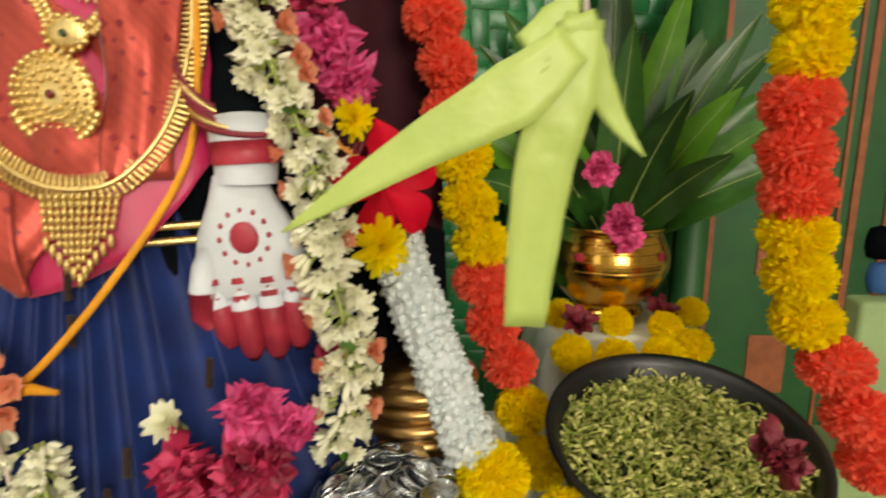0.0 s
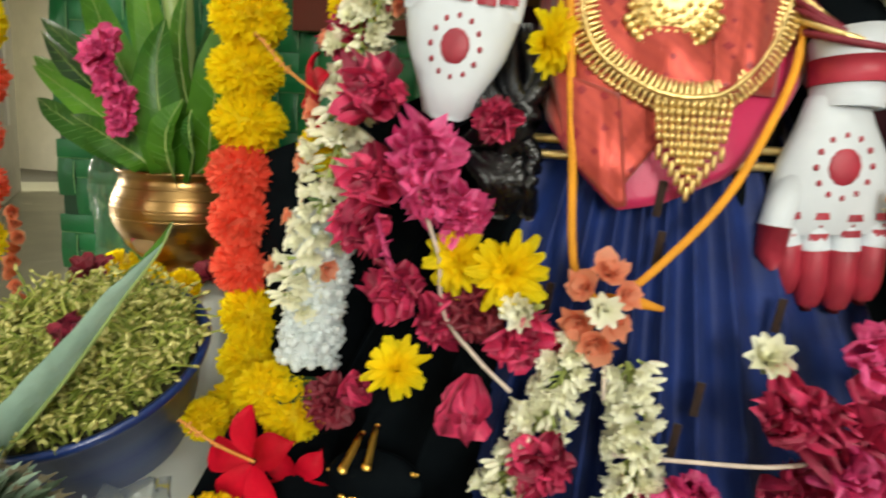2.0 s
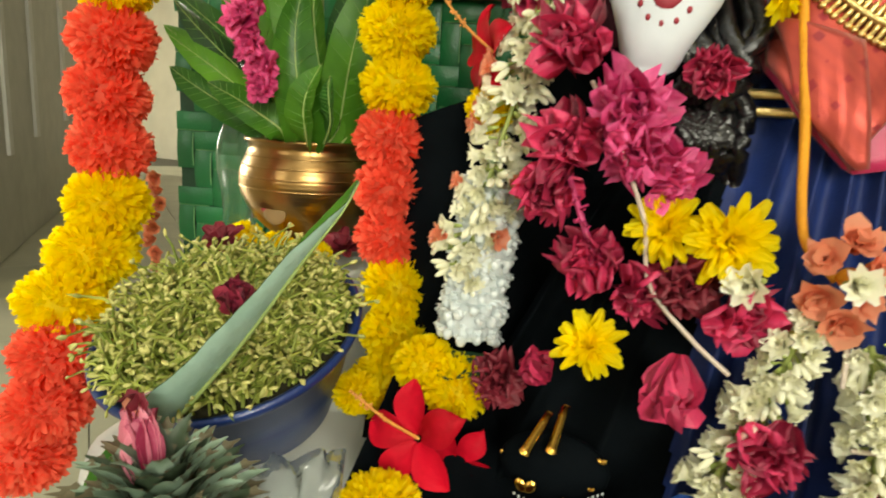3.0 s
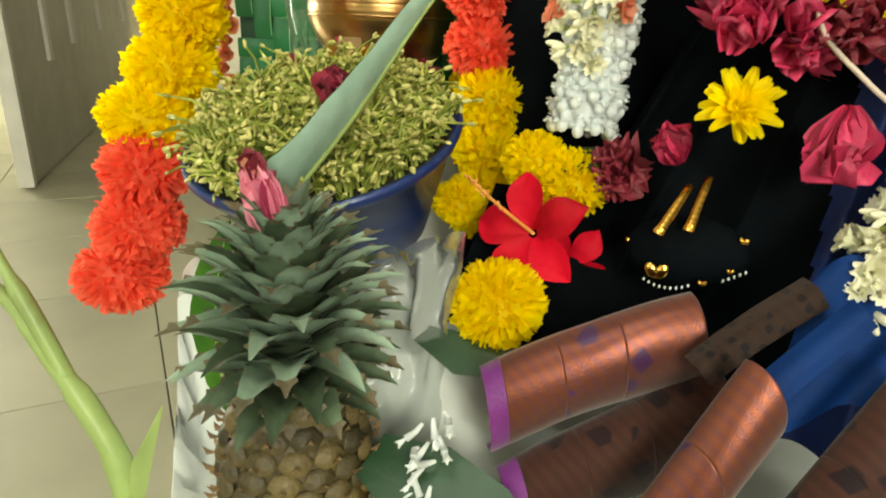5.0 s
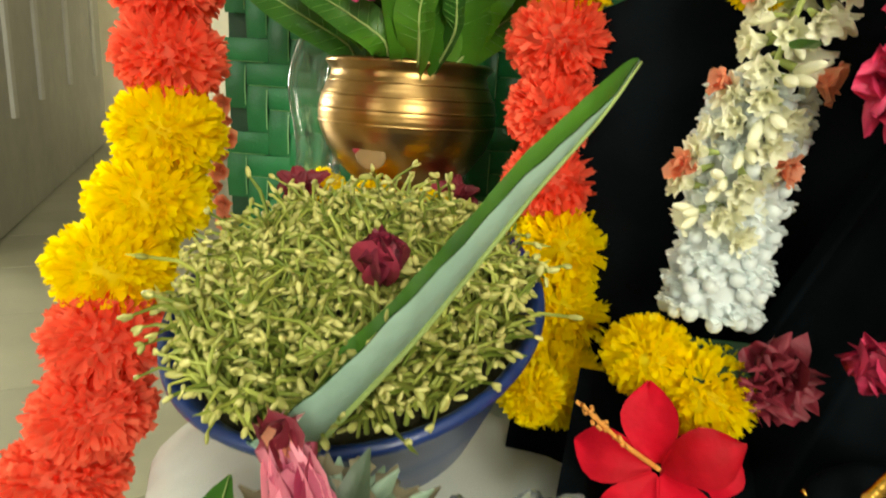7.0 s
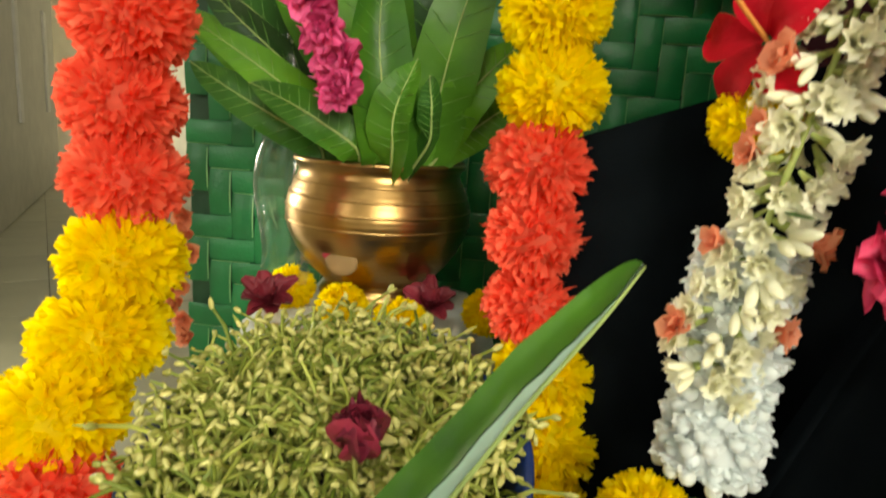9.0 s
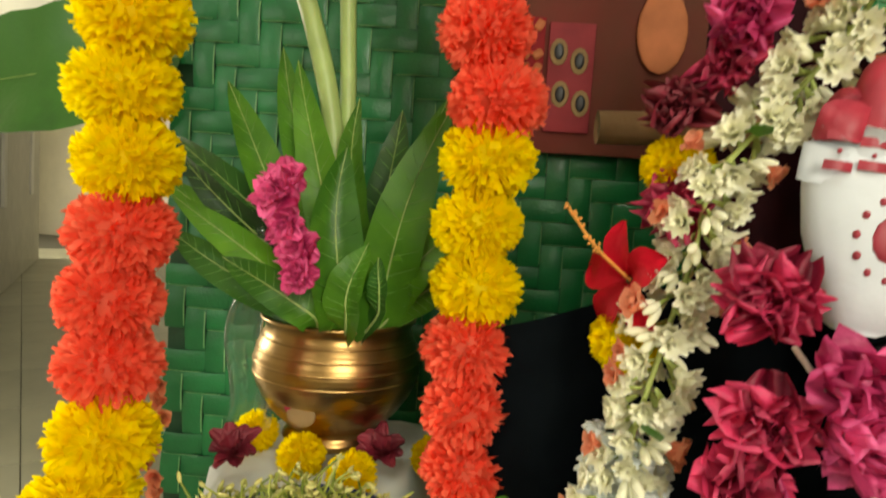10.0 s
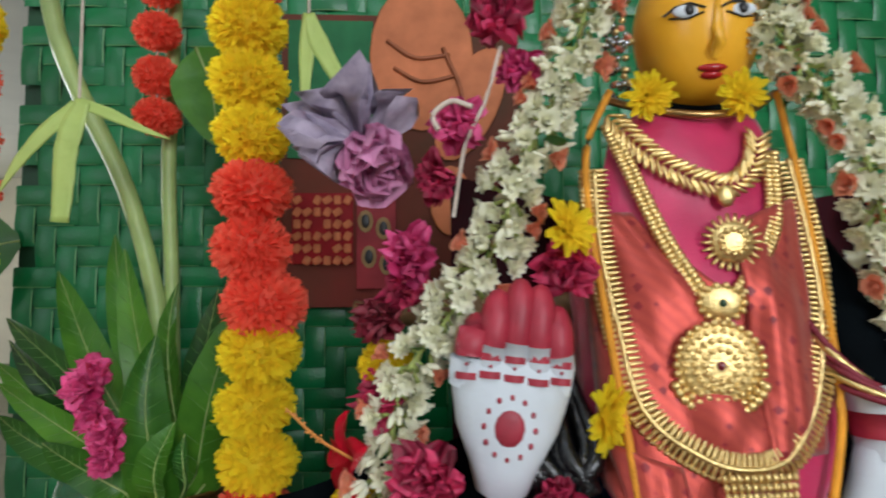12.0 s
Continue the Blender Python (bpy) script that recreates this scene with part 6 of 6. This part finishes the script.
# ---- pineapple ----
PX, PY, PZ = -0.690, 0.255, TABLE - 0.01
pine = thing("pineapple", (PX, PY, PZ), "ripe brown pineapple with its full grey-green crown", "pineapple")
part("flesh", lathe([(0.0, 0.0), (0.025, 0.0), (0.038, 0.012), (0.044, 0.04), (0.043, 0.07), (0.036, 0.098), (0.022, 0.112), (0.0, 0.114)], 28).mesh("flesh", M_PINEBODY), pine)
eye = Geo()
n = 6
eye.add([(0.0105 * math.cos(math.pi / 3 * i), 0.0085 * math.sin(math.pi / 3 * i), 0) for i in range(n)] + [(0.0078 * math.cos(math.pi / 3 * i), 0.006 * math.sin(math.pi / 3 * i), 0.0042) for i in range(n)] + [(0, -0.001, 0.0055)], [(i, (i + 1) % n, (i + 1) % n + n, i + n) for i in range(n)] + [(i + n, (i + 1) % n + n, 2 * n) for i in range(n)], 0)
petal(eye, 0.010, 0.006, radians(20), radians(60), radians(90), 2, 0.3, 0.05, 0, 0.4, (0, -0.001, 0.004), 1)
FRUITLET = eye.mesh("fruitlet", [M_PINEBODY, M_PINEEYE])
for row in range(9):
    z = 0.008 + 0.0122 * row
    rr = 0.045 * math.sqrt(max(0.05, 1 - ((z - 0.05) / 0.072) ** 2)) + 0.0005
    cnt = max(8, int(2 * math.pi * rr / 0.0185))
    for i in range(cnt):
        a = 2 * math.pi * (i + 0.5 * (row % 2)) / cnt
        d = Vector((math.cos(a), math.sin(a), (z - 0.05) * 12 * 0.6))
        ob = part("fruitlet", FRUITLET, pine, Matrix.Translation((rr * math.cos(a), rr * math.sin(a), z)) @ Vector((d.x, d.y, d.z)).to_track_quat("Z", "Y").to_matrix().to_4x4())
for k in range(112):
    t = k / 111
    a = k * 2.39996
    z = 0.104 + 0.085 * t
    lean = radians(108 - 72 * t)
    L, W = 0.054 + 0.022 * math.sin(math.pi * min(1, t * 1.1)), 0.029 - 0.006 * t
    d = Vector((math.cos(a), math.sin(a), 0))
    pts, x, zz = [], 0.008, 0.0
    for i in range(7):
        an = lean - 0.55 + 1.15 * (i / 6) ** 2
        pts.append(d * x + Vector((0, 0, z + zz)))
        x += math.sin(an) * L / 6
        zz += math.cos(an) * L / 6
    g = ribbon(pts, [W * 1.1, W * 1.15, W, W * 0.85, W * 0.6, W * 0.34, 0.001], Vector((0, 0, 1)) - d * 0.7, 0.2)
    # saw teeth along the margins
    for i in range(1, 6):
        for s in (-1, 1):
            p = Vector(g.v[i * 5 + (0 if s < 0 else 4)])
            q = Vector(g.v[(i + 1) * 5 + (0 if s < 0 else 4)])
            o = (p - pts[i]).normalized()
            g.add([p, p.lerp(q, 0.45), p.lerp(q, 0.3) + o * 0.0030], [(0, 1, 2)], 1)
    # dry brown margins and tip
    for f in range(24):
        if f // 4 == 5 and k % 2:
            g.m[f] = 1
    part("crown_leaf", g.mesh("crown_leaf", [M_PINELEAF2 if t > 0.15 and k % 3 else M_PINELEAF, M_PINEDRY]), pine)
# wilted bud standing in the crown
wb = thing("wilted_bud", aim((-0.690, 0.250, 0.657), (-0.52, 0.28, 0.85), 0, 1.0), "wilted pink bud with a dry brown tip in the pineapple crown", "flower bud")
for me in bloom(260, [(6, 0.052, 0.020, 2, 10, 0.4), (5, 0.050, 0.016, 0, 5, 0.4)], M_PALEPINK, 0.06):
    part("petal", me, wb)
part("dry_tip", rosette(261, [(7, 0.022, 0.012, 0, 55, 0.4, 0.5, 0), (6, 0.018, 0.006, 0, 35, 0.4, 0.3, 1)], [M_MAROON, M_SALMON], 0.25), wb, Matrix.Translation((0, 0, 0.040)), "dry dark petals at the tip")

# ---- folded silk at the front ----


def silk_fold(name, a, b, wa, wb_, bend, label, zari=M_COPPER):
    """A rolled pleat of bordered silk between two ends: a half tube that opens towards the viewer."""
    th = thing(name, (0, 0, 0), label, "silk fold", "silk folds")
    a, b = Vector(a), Vector(b)
    d = (b - a)
    up = Vector((0, -0.35, 1)).normalized()
    outw = d.normalized().cross(up).normalized()
    if outw.y > 0:
        outw = -outw
    for nm, m, u0, u1 in (("purple_edge", M_PURPLE, 0.0, 0.09), ("zari_border", zari, 0.09, 0.36), ("buti_band", M_BUTI if zari == M_COPPER else zari, 0.36, 0.64), ("zari_border", zari, 0.64, 1.0)):
        g, vs, nu, nv = Geo(), [], 40, 22
        for i in range(nu + 1):
            for j in range(nv + 1):
                u, v = u0 + (u1 - u0) * i / nu, j / nv
                an = math.pi * (-0.12 + 1.05 * v)
                w = wa + (wb_ - wa) * u
                p = a + d * u + up * (math.cos(an) * w + bend * math.sin(math.pi * u)) + outw * (math.sin(an) * w * 0.75)
                p += up * 0.0008 * math.sin(u * 9 + v * 5)
                vs.append(p)
        g.add(vs, grid_faces(nu, nv))
        ob = part(nm, g.mesh(nm, m), th)
        so = ob.modifiers.new("thickness", "SOLIDIFY")
        so.thickness = 0.0016


LABS = "purple silk pleat with a broad copper zari border"
silk_fold("silk_pleat", (-0.579, 0.300, 0.555), (-0.466, 0.345, 0.610), 0.032, 0.031, 0.006, LABS)
silk_fold("silk_pleat", (-0.560, 0.290, 0.492), (-0.445, 0.345, 0.562), 0.034, 0.036, 0.004, "silk pleat with a zari border, shade put into its dark maroon colour", M_SHADEZARI)
silk_fold("silk_pleat", (-0.497, 0.250, 0.470), (-0.436, 0.292, 0.604), 0.031, 0.028, 0.004, LABS)
silk_fold("silk_pleat", (-0.440, 0.250, 0.470), (-0.365, 0.315, 0.600), 0.036, 0.032, 0.004, "silk pleat with a zari border, shade put into its dark maroon colour", M_SHADEZARI)
silk_fold("silk_pleat", (-0.375, 0.255, 0.470), (-0.30, 0.325, 0.590), 0.036, 0.032, 0.004, "silk pleat with a zari border, shade put into its dark maroon colour", M_SHADEZARI)
# blue silk between the pleats and the lap
g, vs = Geo(), []
for i in range(41):
    for j in range(21):
        u, v = i / 40, j / 20
        vs.append((-0.405 + 0.26 * u - 0.02 * v, 0.355 - 0.055 * v + 0.05 * u, 0.660 - 0.065 * v + 0.012 * math.sin(u * 26 + v * 4)))
g.add(vs, grid_faces(40, 20))
solo("navy_silk_lap", g.mesh("lap", M_BLUESILK), "deep blue silk of the saree over the lap", "silk")
g, vs = Geo(), []
for i in range(61):
    for j in range(31):
        u, v = i / 60, j / 30
        vs.append((-0.628 + 0.563 * u, 0.47 - 0.12 * v + SLOPE * 0.5 * u + 0.05 * u * v, 0.66 - 0.085 * v + 0.010 * math.sin(u * 18 + 2 * v) * v - 0.02 * u))
g.add(vs, grid_faces(60, 30))
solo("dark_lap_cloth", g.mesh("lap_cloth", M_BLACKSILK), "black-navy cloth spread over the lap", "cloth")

# patterned strip and bright blue fold that run up from the pleat to the lap
for nm, pts, w, mm, lab in (("zari_strip", [(-0.462, 0.298, 0.614), (-0.436, 0.315, 0.637), (-0.408, 0.332, 0.658)], 0.024, M_MOTIF, "dull bronze zari strip at the saree edge"), ("blue_fold", [(-0.434, 0.282, 0.612), (-0.413, 0.298, 0.633), (-0.390, 0.314, 0.656)], 0.020, M_BLUESILK, "bright blue silk fold beside the zari strip")):
    solo(nm, ribbon(smooth_line(pts, 4), [w * 0.85] * 9, (-0.3, -1, 0.5), -0.3).mesh(nm, mm), lab, "silk")

# lap ornament: black beads with gold pieces
lapo = thing("bead_ornament", (-0.473, 0.402, 0.645), "black beaded ornament with gold tubes, hearts and white beads", "ornament")
part("pad", ball(0.040, 0.016, 0.026, 10, 22).mesh("pad", M_BLACKSILK), lapo)
goldtube = tube([(0, 0, -0.022), (0, 0, -0.016), (0, 0, 0.010), (0, 0, 0.020)], [0.0050, 0.0040, 0.0032, 0.0030], 12).mesh("gold_tube", M_GOLDPOT)
part("gold_tube", goldtube, lapo, Matrix.Translation((-0.012, -0.02, 0.034)) @ Matrix.Rotation(0.40, 4, "Y") @ Matrix.Scale(0.85, 4))
part("gold_tube", goldtube, lapo, Matrix.Translation((0.002, -0.017, 0.039)) @ Matrix.Rotation(0.18, 4, "Y") @ Matrix.Scale(0.85, 4))
for dx, dz, s in ((-0.017, -0.012, 1.1), (0.033, 0.014, 0.5), (0.012, -0.014, 0.45), (-0.037, 0.003, 0.4), (0.028, -0.006, 0.4)):
    h = Geo()
    for sx in (-1, 1):
        ball(0.0042, 0.002, 0.0055, 6, 10, 0, h, Matrix.Translation((sx * 0.0028, 0, 0.001)) @ Matrix.Rotation(sx * 0.6, 4, "Y"))
    part("gold_heart", h.mesh("heart", M_GOLDPOT), lapo, Matrix.Translation((dx, -0.021 + 14 * dx * dx, dz)) @ Matrix.Diagonal((s, 1, s, 1)))
wbead = ball(0.0008, 0.0008, 0.0013, 4, 6).mesh("white_bead", M_WHITE_BUD)
for k in range(9):
    part("white_bead", wbead, lapo, Matrix.Translation((-0.024 + 0.0035 * k, -0.0195, -0.0205 + 0.0008 * (k - 4) ** 2 * 0.3)))
for k in range(5):
    part("white_bead", wbead, lapo, Matrix.Translation((0.024 + 0.003 * k, -0.0185, -0.010 + 0.002 * k)))

# white tuberose sprig and dark leaf under the silk
sprig = thing("tuberose_sprig", (-0.596, 0.272, 0.565), "white tuberose buds hanging from the silk edge", "flower")
for k in range(17):
    p = Vector((-0.006 * (k % 3), -0.002 * k, -0.0045 * k))
    d = Vector((rnd.uniform(-1.0, 0.7), -0.6, rnd.uniform(-1, 0.3))).normalized()
    q = d + Vector((rnd.uniform(-0.5, 0.5), 0, rnd.uniform(-0.7, 0.2)))
    g = tube([p, p + d * 0.006, p + d * 0.006 + q * 0.006], [0.0012, 0.0018, 0.0024], 7)
    for j in range(4):
        pg = Geo()
        petal(pg, 0.008, 0.005, radians(10), radians(70), j * 1.57, 2, 0.2, 0.1)
        g.add(pg.v, pg.f, 0, aim(p + d * 0.006 + q * 0.0055, q))
    part("bud", g.mesh("bud", M_WHITE_BUD), sprig)
solo("dark_leaf_sheet", ribbon([(-0.640, 0.262, 0.528), (-0.60, 0.255, 0.522), (-0.56, 0.245, 0.512), (-0.53, 0.24, 0.505)], [0.03, 0.055, 0.055, 0.03], (0, -0.6, 1), 0.04).mesh("sheet", M_DEEPLEAF), "dark green leaf on the cloth before the silk", "leaf")
solo("dark_leaf_sheet", ribbon([(-0.635, 0.325, 0.585), (-0.60, 0.32, 0.578), (-0.565, 0.318, 0.575)], [0.015, 0.032, 0.012], (0, -0.6, 1), 0.04).mesh("sheet", M_DEEPLEAF), "dark green leaf under the front marigold", "leaf")
# leaf behind the pineapple
solo("broad_leaf", ribbon(smooth_line([(-0.765, 0.285, 0.50), (-0.775, 0.287, 0.56), (-0.772, 0.29, 0.61), (-0.762, 0.295, 0.655)], 4), leaf_widths(12, 0.045, 0.45), (-0.2, -1, 0.2), 0.1, 0, None, 1).mesh("leaf", [M_LEAF, M_VEIN]), "broad green leaf standing behind the pineapple", "leaf")

# green plant stalks beside the table
st = thing("plant_stalk", (-0.885, 0.29, 0.0), "pale green forked plant stalk leaning past the cloth", "plant")
part("main_stalk", tube(smooth_line([(-0.0, 0.0, 0.0), (0.0, 0.0, 0.25), (-0.012, 0.0, 0.40), (-0.035, 0.0, 0.455), (-0.075, 0.0, 0.505), (-0.12, 0.005, 0.545), (-0.20, 0.01, 0.585)], 5), [0.012] * 12 + [0.0105] * 6 + [0.008] * 6 + [0.006] * 7, 10).mesh("stalk", M_STALK), st)
part("branch", tube(smooth_line([(-0.060, 0.0, 0.49), (-0.085, 0.0, 0.54), (-0.12, 0.0, 0.60), (-0.15, 0.0, 0.67)], 5), [0.0075] * 8 + [0.005] * 8, 9).mesh("branch", M_STALK), st)
part("sheath", ribbon([(0.0, -0.008, 0.35), (0.02, -0.008, 0.42), (0.045, 0.0, 0.49)], [0.02, 0.028, 0.002], (-0.3, -1, 0.2), 0.1).mesh("sheath", M_STALK), st)

# brass vessel and coins beside the lowered palm
vase = thing("brass_vessel", Matrix.Translation((-0.030, 0.57, TABLE)) @ Matrix.Diagonal((1.2, 1.2, 1.15, 1)), "ringed brass vessel behind the coin bowl", "vessel")
part("body", lathe([(0.0, 0.0), (0.05, 0.0), (0.055, 0.02), (0.05, 0.12), (0.044, 0.17), (0.047, 0.20), (0.047, 0.24), (0.044, 0.252), (0.0, 0.256)], 40).mesh("body", M_BRASS), vase)
for z, rr in ((0.184, 0.050), (0.199, 0.051), (0.214, 0.054), (0.229, 0.053), (0.243, 0.055)):
    part("ring", lathe([(rr - 0.010, z - 0.0075), (rr - 0.002, z - 0.005), (rr, z), (rr - 0.002, z + 0.005), (rr - 0.010, z + 0.0075)], 40).mesh("ring", M_BRASS), vase)
coins = thing("coin_bowl", Matrix.Translation((-0.052, 0.475, TABLE)) @ Matrix.Diagonal((1.15, 1.15, 1.12, 1)), "silver bowl heaped with shiny coins", "bowl")
part("bowl", lathe([(0.0, 0.0), (0.045, 0.0), (0.05, 0.02), (0.04, 0.08), (0.055, 0.15), (0.066, 0.172), (0.069, 0.176), (0.064, 0.177), (0.05, 0.15), (0.0, 0.12)], 36).mesh("bowl", M_SILVER), coins)
part("mound", ball(0.058, 0.058, 0.045, 10, 20).mesh("heap", M_SILVER), coins, Matrix.Translation((0, 0, 0.168)))
COIN = lathe([(0.0, -0.0007), (0.0095, -0.0007), (0.0105, 0.0), (0.0095, 0.0007), (0.0085, 0.0007), (0.0083, 0.0004), (0.0, 0.0004)], 18).mesh("coin", M_SILVER)
r = random.Random(4)
for k in range(110):
    a, q = r.uniform(0, 6.283), math.sqrt(r.random()) * 0.95
    p = Vector((0.058 * q * math.cos(a), 0.058 * q * math.sin(a), 0.168 + 0.046 * math.sqrt(max(0, 1 - q * q)) + r.uniform(-0.002, 0.004)))
    d = (p - Vector((0, 0, 0.13))).normalized() + Vector((r.uniform(-1, 1), r.uniform(-1, 1), r.uniform(-1, 1))) * 0.35
    part("coin", COIN, coins, aim(p, d, 0, r.uniform(0.9, 1.25)))

# ---- coconut frond decorations ----


def frond(at, turn, s, blades, label):
    th = thing("coconut_frond_star", Matrix.Translation(at) @ Matrix.Rotation(turn, 4, "Z") @ Matrix.Diagonal((s, s, s, 1)), label, "frond decoration", "frond decorations")
    for pts, ws in blades:
        k = 5
        line = smooth_line(pts, k)
        wl = [ws[min(int(i / k), len(ws) - 1)] * (1 - (i % k) / k) + ws[min(int(i / k) + 1, len(ws) - 1)] * ((i % k) / k) for i in range(len(line))]
        ob = part("blade", ribbon(line, wl, (0.05, -1, 0.1), 0.06).mesh("blade", M_FROND), th)
        so = ob.modifiers.new("thickness", "SOLIDIFY")
        so.thickness = 0.0012


BL = [([(0.004, 0, 0.002), (-0.003, -0.004, -0.025), (-0.0095, -0.003, -0.050), (-0.0130, 0, -0.085), (-0.0155, 0, -0.119)], [0.014, 0.0235, 0.0230, 0.0205, 0.0165]),
      ([(-0.001, -0.004, -0.008), (-0.022, -0.006, -0.026), (-0.055, -0.007, -0.044), (-0.085, -0.008, -0.062), (-0.111, -0.008, -0.078)], [0.016, 0.0255, 0.018, 0.010, 0.0008]),
      ([(0.000, -0.002, 0.002), (0.006, 0.0, -0.014), (0.018, 0.003, -0.035), (0.031, 0.004, -0.050)], [0.014, 0.015, 0.008, 0.0006]),
      ([(0.000, 0.002, 0.012), (-0.006, 0.0, 0.000), (-0.018, -0.003, -0.010)], [0.004, 0.016, 0.012])]
frond((0.049, 0.237, 1.036), 0.0, 1.0, BL, "folded pale green coconut frond star hanging near the lens")
solo("frond_string", tube([(0.053, 0.237, 1.03), (0.053, 0.24, 2.815)], 0.0008, 6).mesh("string", M_STRING), "thin string holding the frond star", "string")
frond((-0.822, 0.50, 1.246), 0.1, 0.92, [([(x, y, z) for x, y, z in b], w) for b, w in BL[:1]] + [([(-0.003, 0, -0.002), (-0.03, -0.004, -0.03), (-0.055, -0.005, -0.06), (-0.075, -0.005, -0.092)], [0.012, 0.016, 0.011, 0.001]), ([(0, 0, 0), (0.03, 0, -0.012), (0.065, 0, -0.028), (0.092, 0, -0.038)], [0.010, 0.012, 0.006, 0.0006])], "folded pale coconut frond star hanging before the woven mat")
frond((-0.628, 0.56, 1.345), 0.1, 0.95, [([(0, 0, 0), (0.01, 0, -0.03), (0.035, 0, -0.075), (0.06, 0.0, -0.11)], [0.010, 0.02, 0.014, 0.001]), ([(0, 0, 0), (-0.002, 0, -0.04), (-0.004, 0, -0.09)], [0.012, 0.016, 0.008])], "folded pale coconut frond star beside the marigold garland")
solo("frond_string", tube([(-0.822, 0.50, 1.25), (-0.83, 0.51, 2.815)], 0.0012, 6).mesh("string", M_STRING), "thin string holding the frond star", "string")
solo("frond_string", tube([(-0.628, 0.56, 1.345), (-0.628, 0.56, 2.815)], 0.0012, 6).mesh("string", M_STRING), "thin string holding the frond star", "string")

# banana stalks standing before the mat
for pts, w in (([(-0.862, 0.70, 0.95), (-0.868, 0.70, 1.06), (-0.905, 0.69, 1.20), (-0.97, 0.66, 1.36), (-1.0, 0.65, 1.5)], 0.011), ([(-0.852, 0.715, 0.95), (-0.858, 0.715, 1.10), (-0.862, 0.71, 1.25), (-0.85, 0.70, 1.5)], 0.009)):
    solo("banana_stalk", tube(smooth_line(pts, 6), w, 10).mesh("stalk", M_STALK), "pale green banana leaf stalk standing before the woven mat", "plant stalk", group="banana stalks")
bl = Geo()
ribbon(smooth_line([(-1.115, 0.768, 1.145), (-1.17, 0.74, 1.13), (-1.28, 0.72, 1.11), (-1.42, 0.72, 1.09)], 4), [0.02, 0.07, 0.11, 0.14, 0.155, 0.165, 0.17, 0.17, 0.17, 0.165, 0.15, 0.12, 0.05], (0.1, -1, 0.25), 0.10, 0, bl, 1)
solo("banana_leaf", bl.mesh("banana_leaf", [M_LEAFDEEP, M_VEIN]), "broad green banana leaf beside the altar", "leaf")
bl = Geo()
ribbon(smooth_line([(-0.80, 0.66, 1.36), (-0.78, 0.66, 1.31), (-0.77, 0.66, 1.24)], 5), leaf_widths(10, 0.085, 0.45), (0.1, -1, 0.1), 0.1, 0, bl, 1)
solo("hanging_leaf", bl.mesh("hanging_leaf", [M_LEAF, M_VEIN]), "dark green leaf hanging before the mat", "leaf")
pom_garland([(-0.852, 0.665, 1.44), (-0.853, 0.665, 1.385), (-0.852, 0.665, 1.33), (-0.85, 0.665, 1.28)], "rrrr", 0.7, "dull orange marigold garland hanging before the mat")
# clear film beside the pot
fl = Geo()
vs = []
for i in range(13):
    for j in range(25):
        u, v = i / 12, j / 24
        vs.append((-0.955 + 0.05 * u + 0.01 * math.sin(v * 9), 0.655 + 0.012 * math.sin(u * 7 + v * 5), 0.96 - 0.24 * v))
fl.add(vs, grid_faces(12, 24))
ob = solo("plastic_film", fl.mesh("film", M_PLASTIC), "crumpled clear plastic film beside the aged pot", "film")
ob.visible_shadow = False
# salmon flower strand behind the end garland
strand = thing("salmon_strand", (-0.945, 0.535, 0.805), "peach-coloured strand of small flowers hanging behind the garland", "garland")
for k in range(8):
    part("flower", SAL[k % 2], strand, aim((0.006 * math.sin(k), 0, -0.014 * k), (0.3 * (-1) ** k, -1, 0), k, 1.0))
# magenta stamen column hanging from the rose cluster
sta = smooth_line([(-0.487, 0.415, 0.858), (-0.478, 0.408, 0.838), (-0.468, 0.404, 0.815), (-0.462, 0.402, 0.798)], 5)
g = tube(sta, 0.0022, 7)
for k in range(24):
    p = sta[rnd.randrange(4, len(sta))]
    d = Vector((rnd.uniform(-1, 1), rnd.uniform(-1, 0.3), rnd.uniform(-0.5, 0.5))).normalized()
    tube([p, p + d * 0.007], [0.0006, 0.0010], 5, 0, g)
solo("magenta_stamen", g.mesh("stamen", M_PINK), "magenta stamen column hanging from the rose cluster", "flower")
# crumpled clear wrapping between the pineapple and the silk
film = Geo()
vs = []
for i in range(31):
    for j in range(31):
        u, v = i / 30, j / 30
        x, z = -0.690 + 0.078 * u, 0.625 - 0.115 * v + 0.03 * u * (1 - v)
        vs.append((x, 0.345 - 0.05 * v + 0.022 * noise.noise((u * 5, v * 4, 2.0)) + 0.008 * abs(noise.noise((u * 13, v * 11, 5.0))), z + 0.01 * noise.noise((u * 6, v * 6, 9.0))))
film.add(vs, grid_faces(30, 30))
ob = solo("crumpled_wrapping", film.mesh("wrapping", M_WRAPPING, True), "crumpled grey translucent plastic wrapping beside the pineapple", "wrapping")
ob.visible_shadow = False
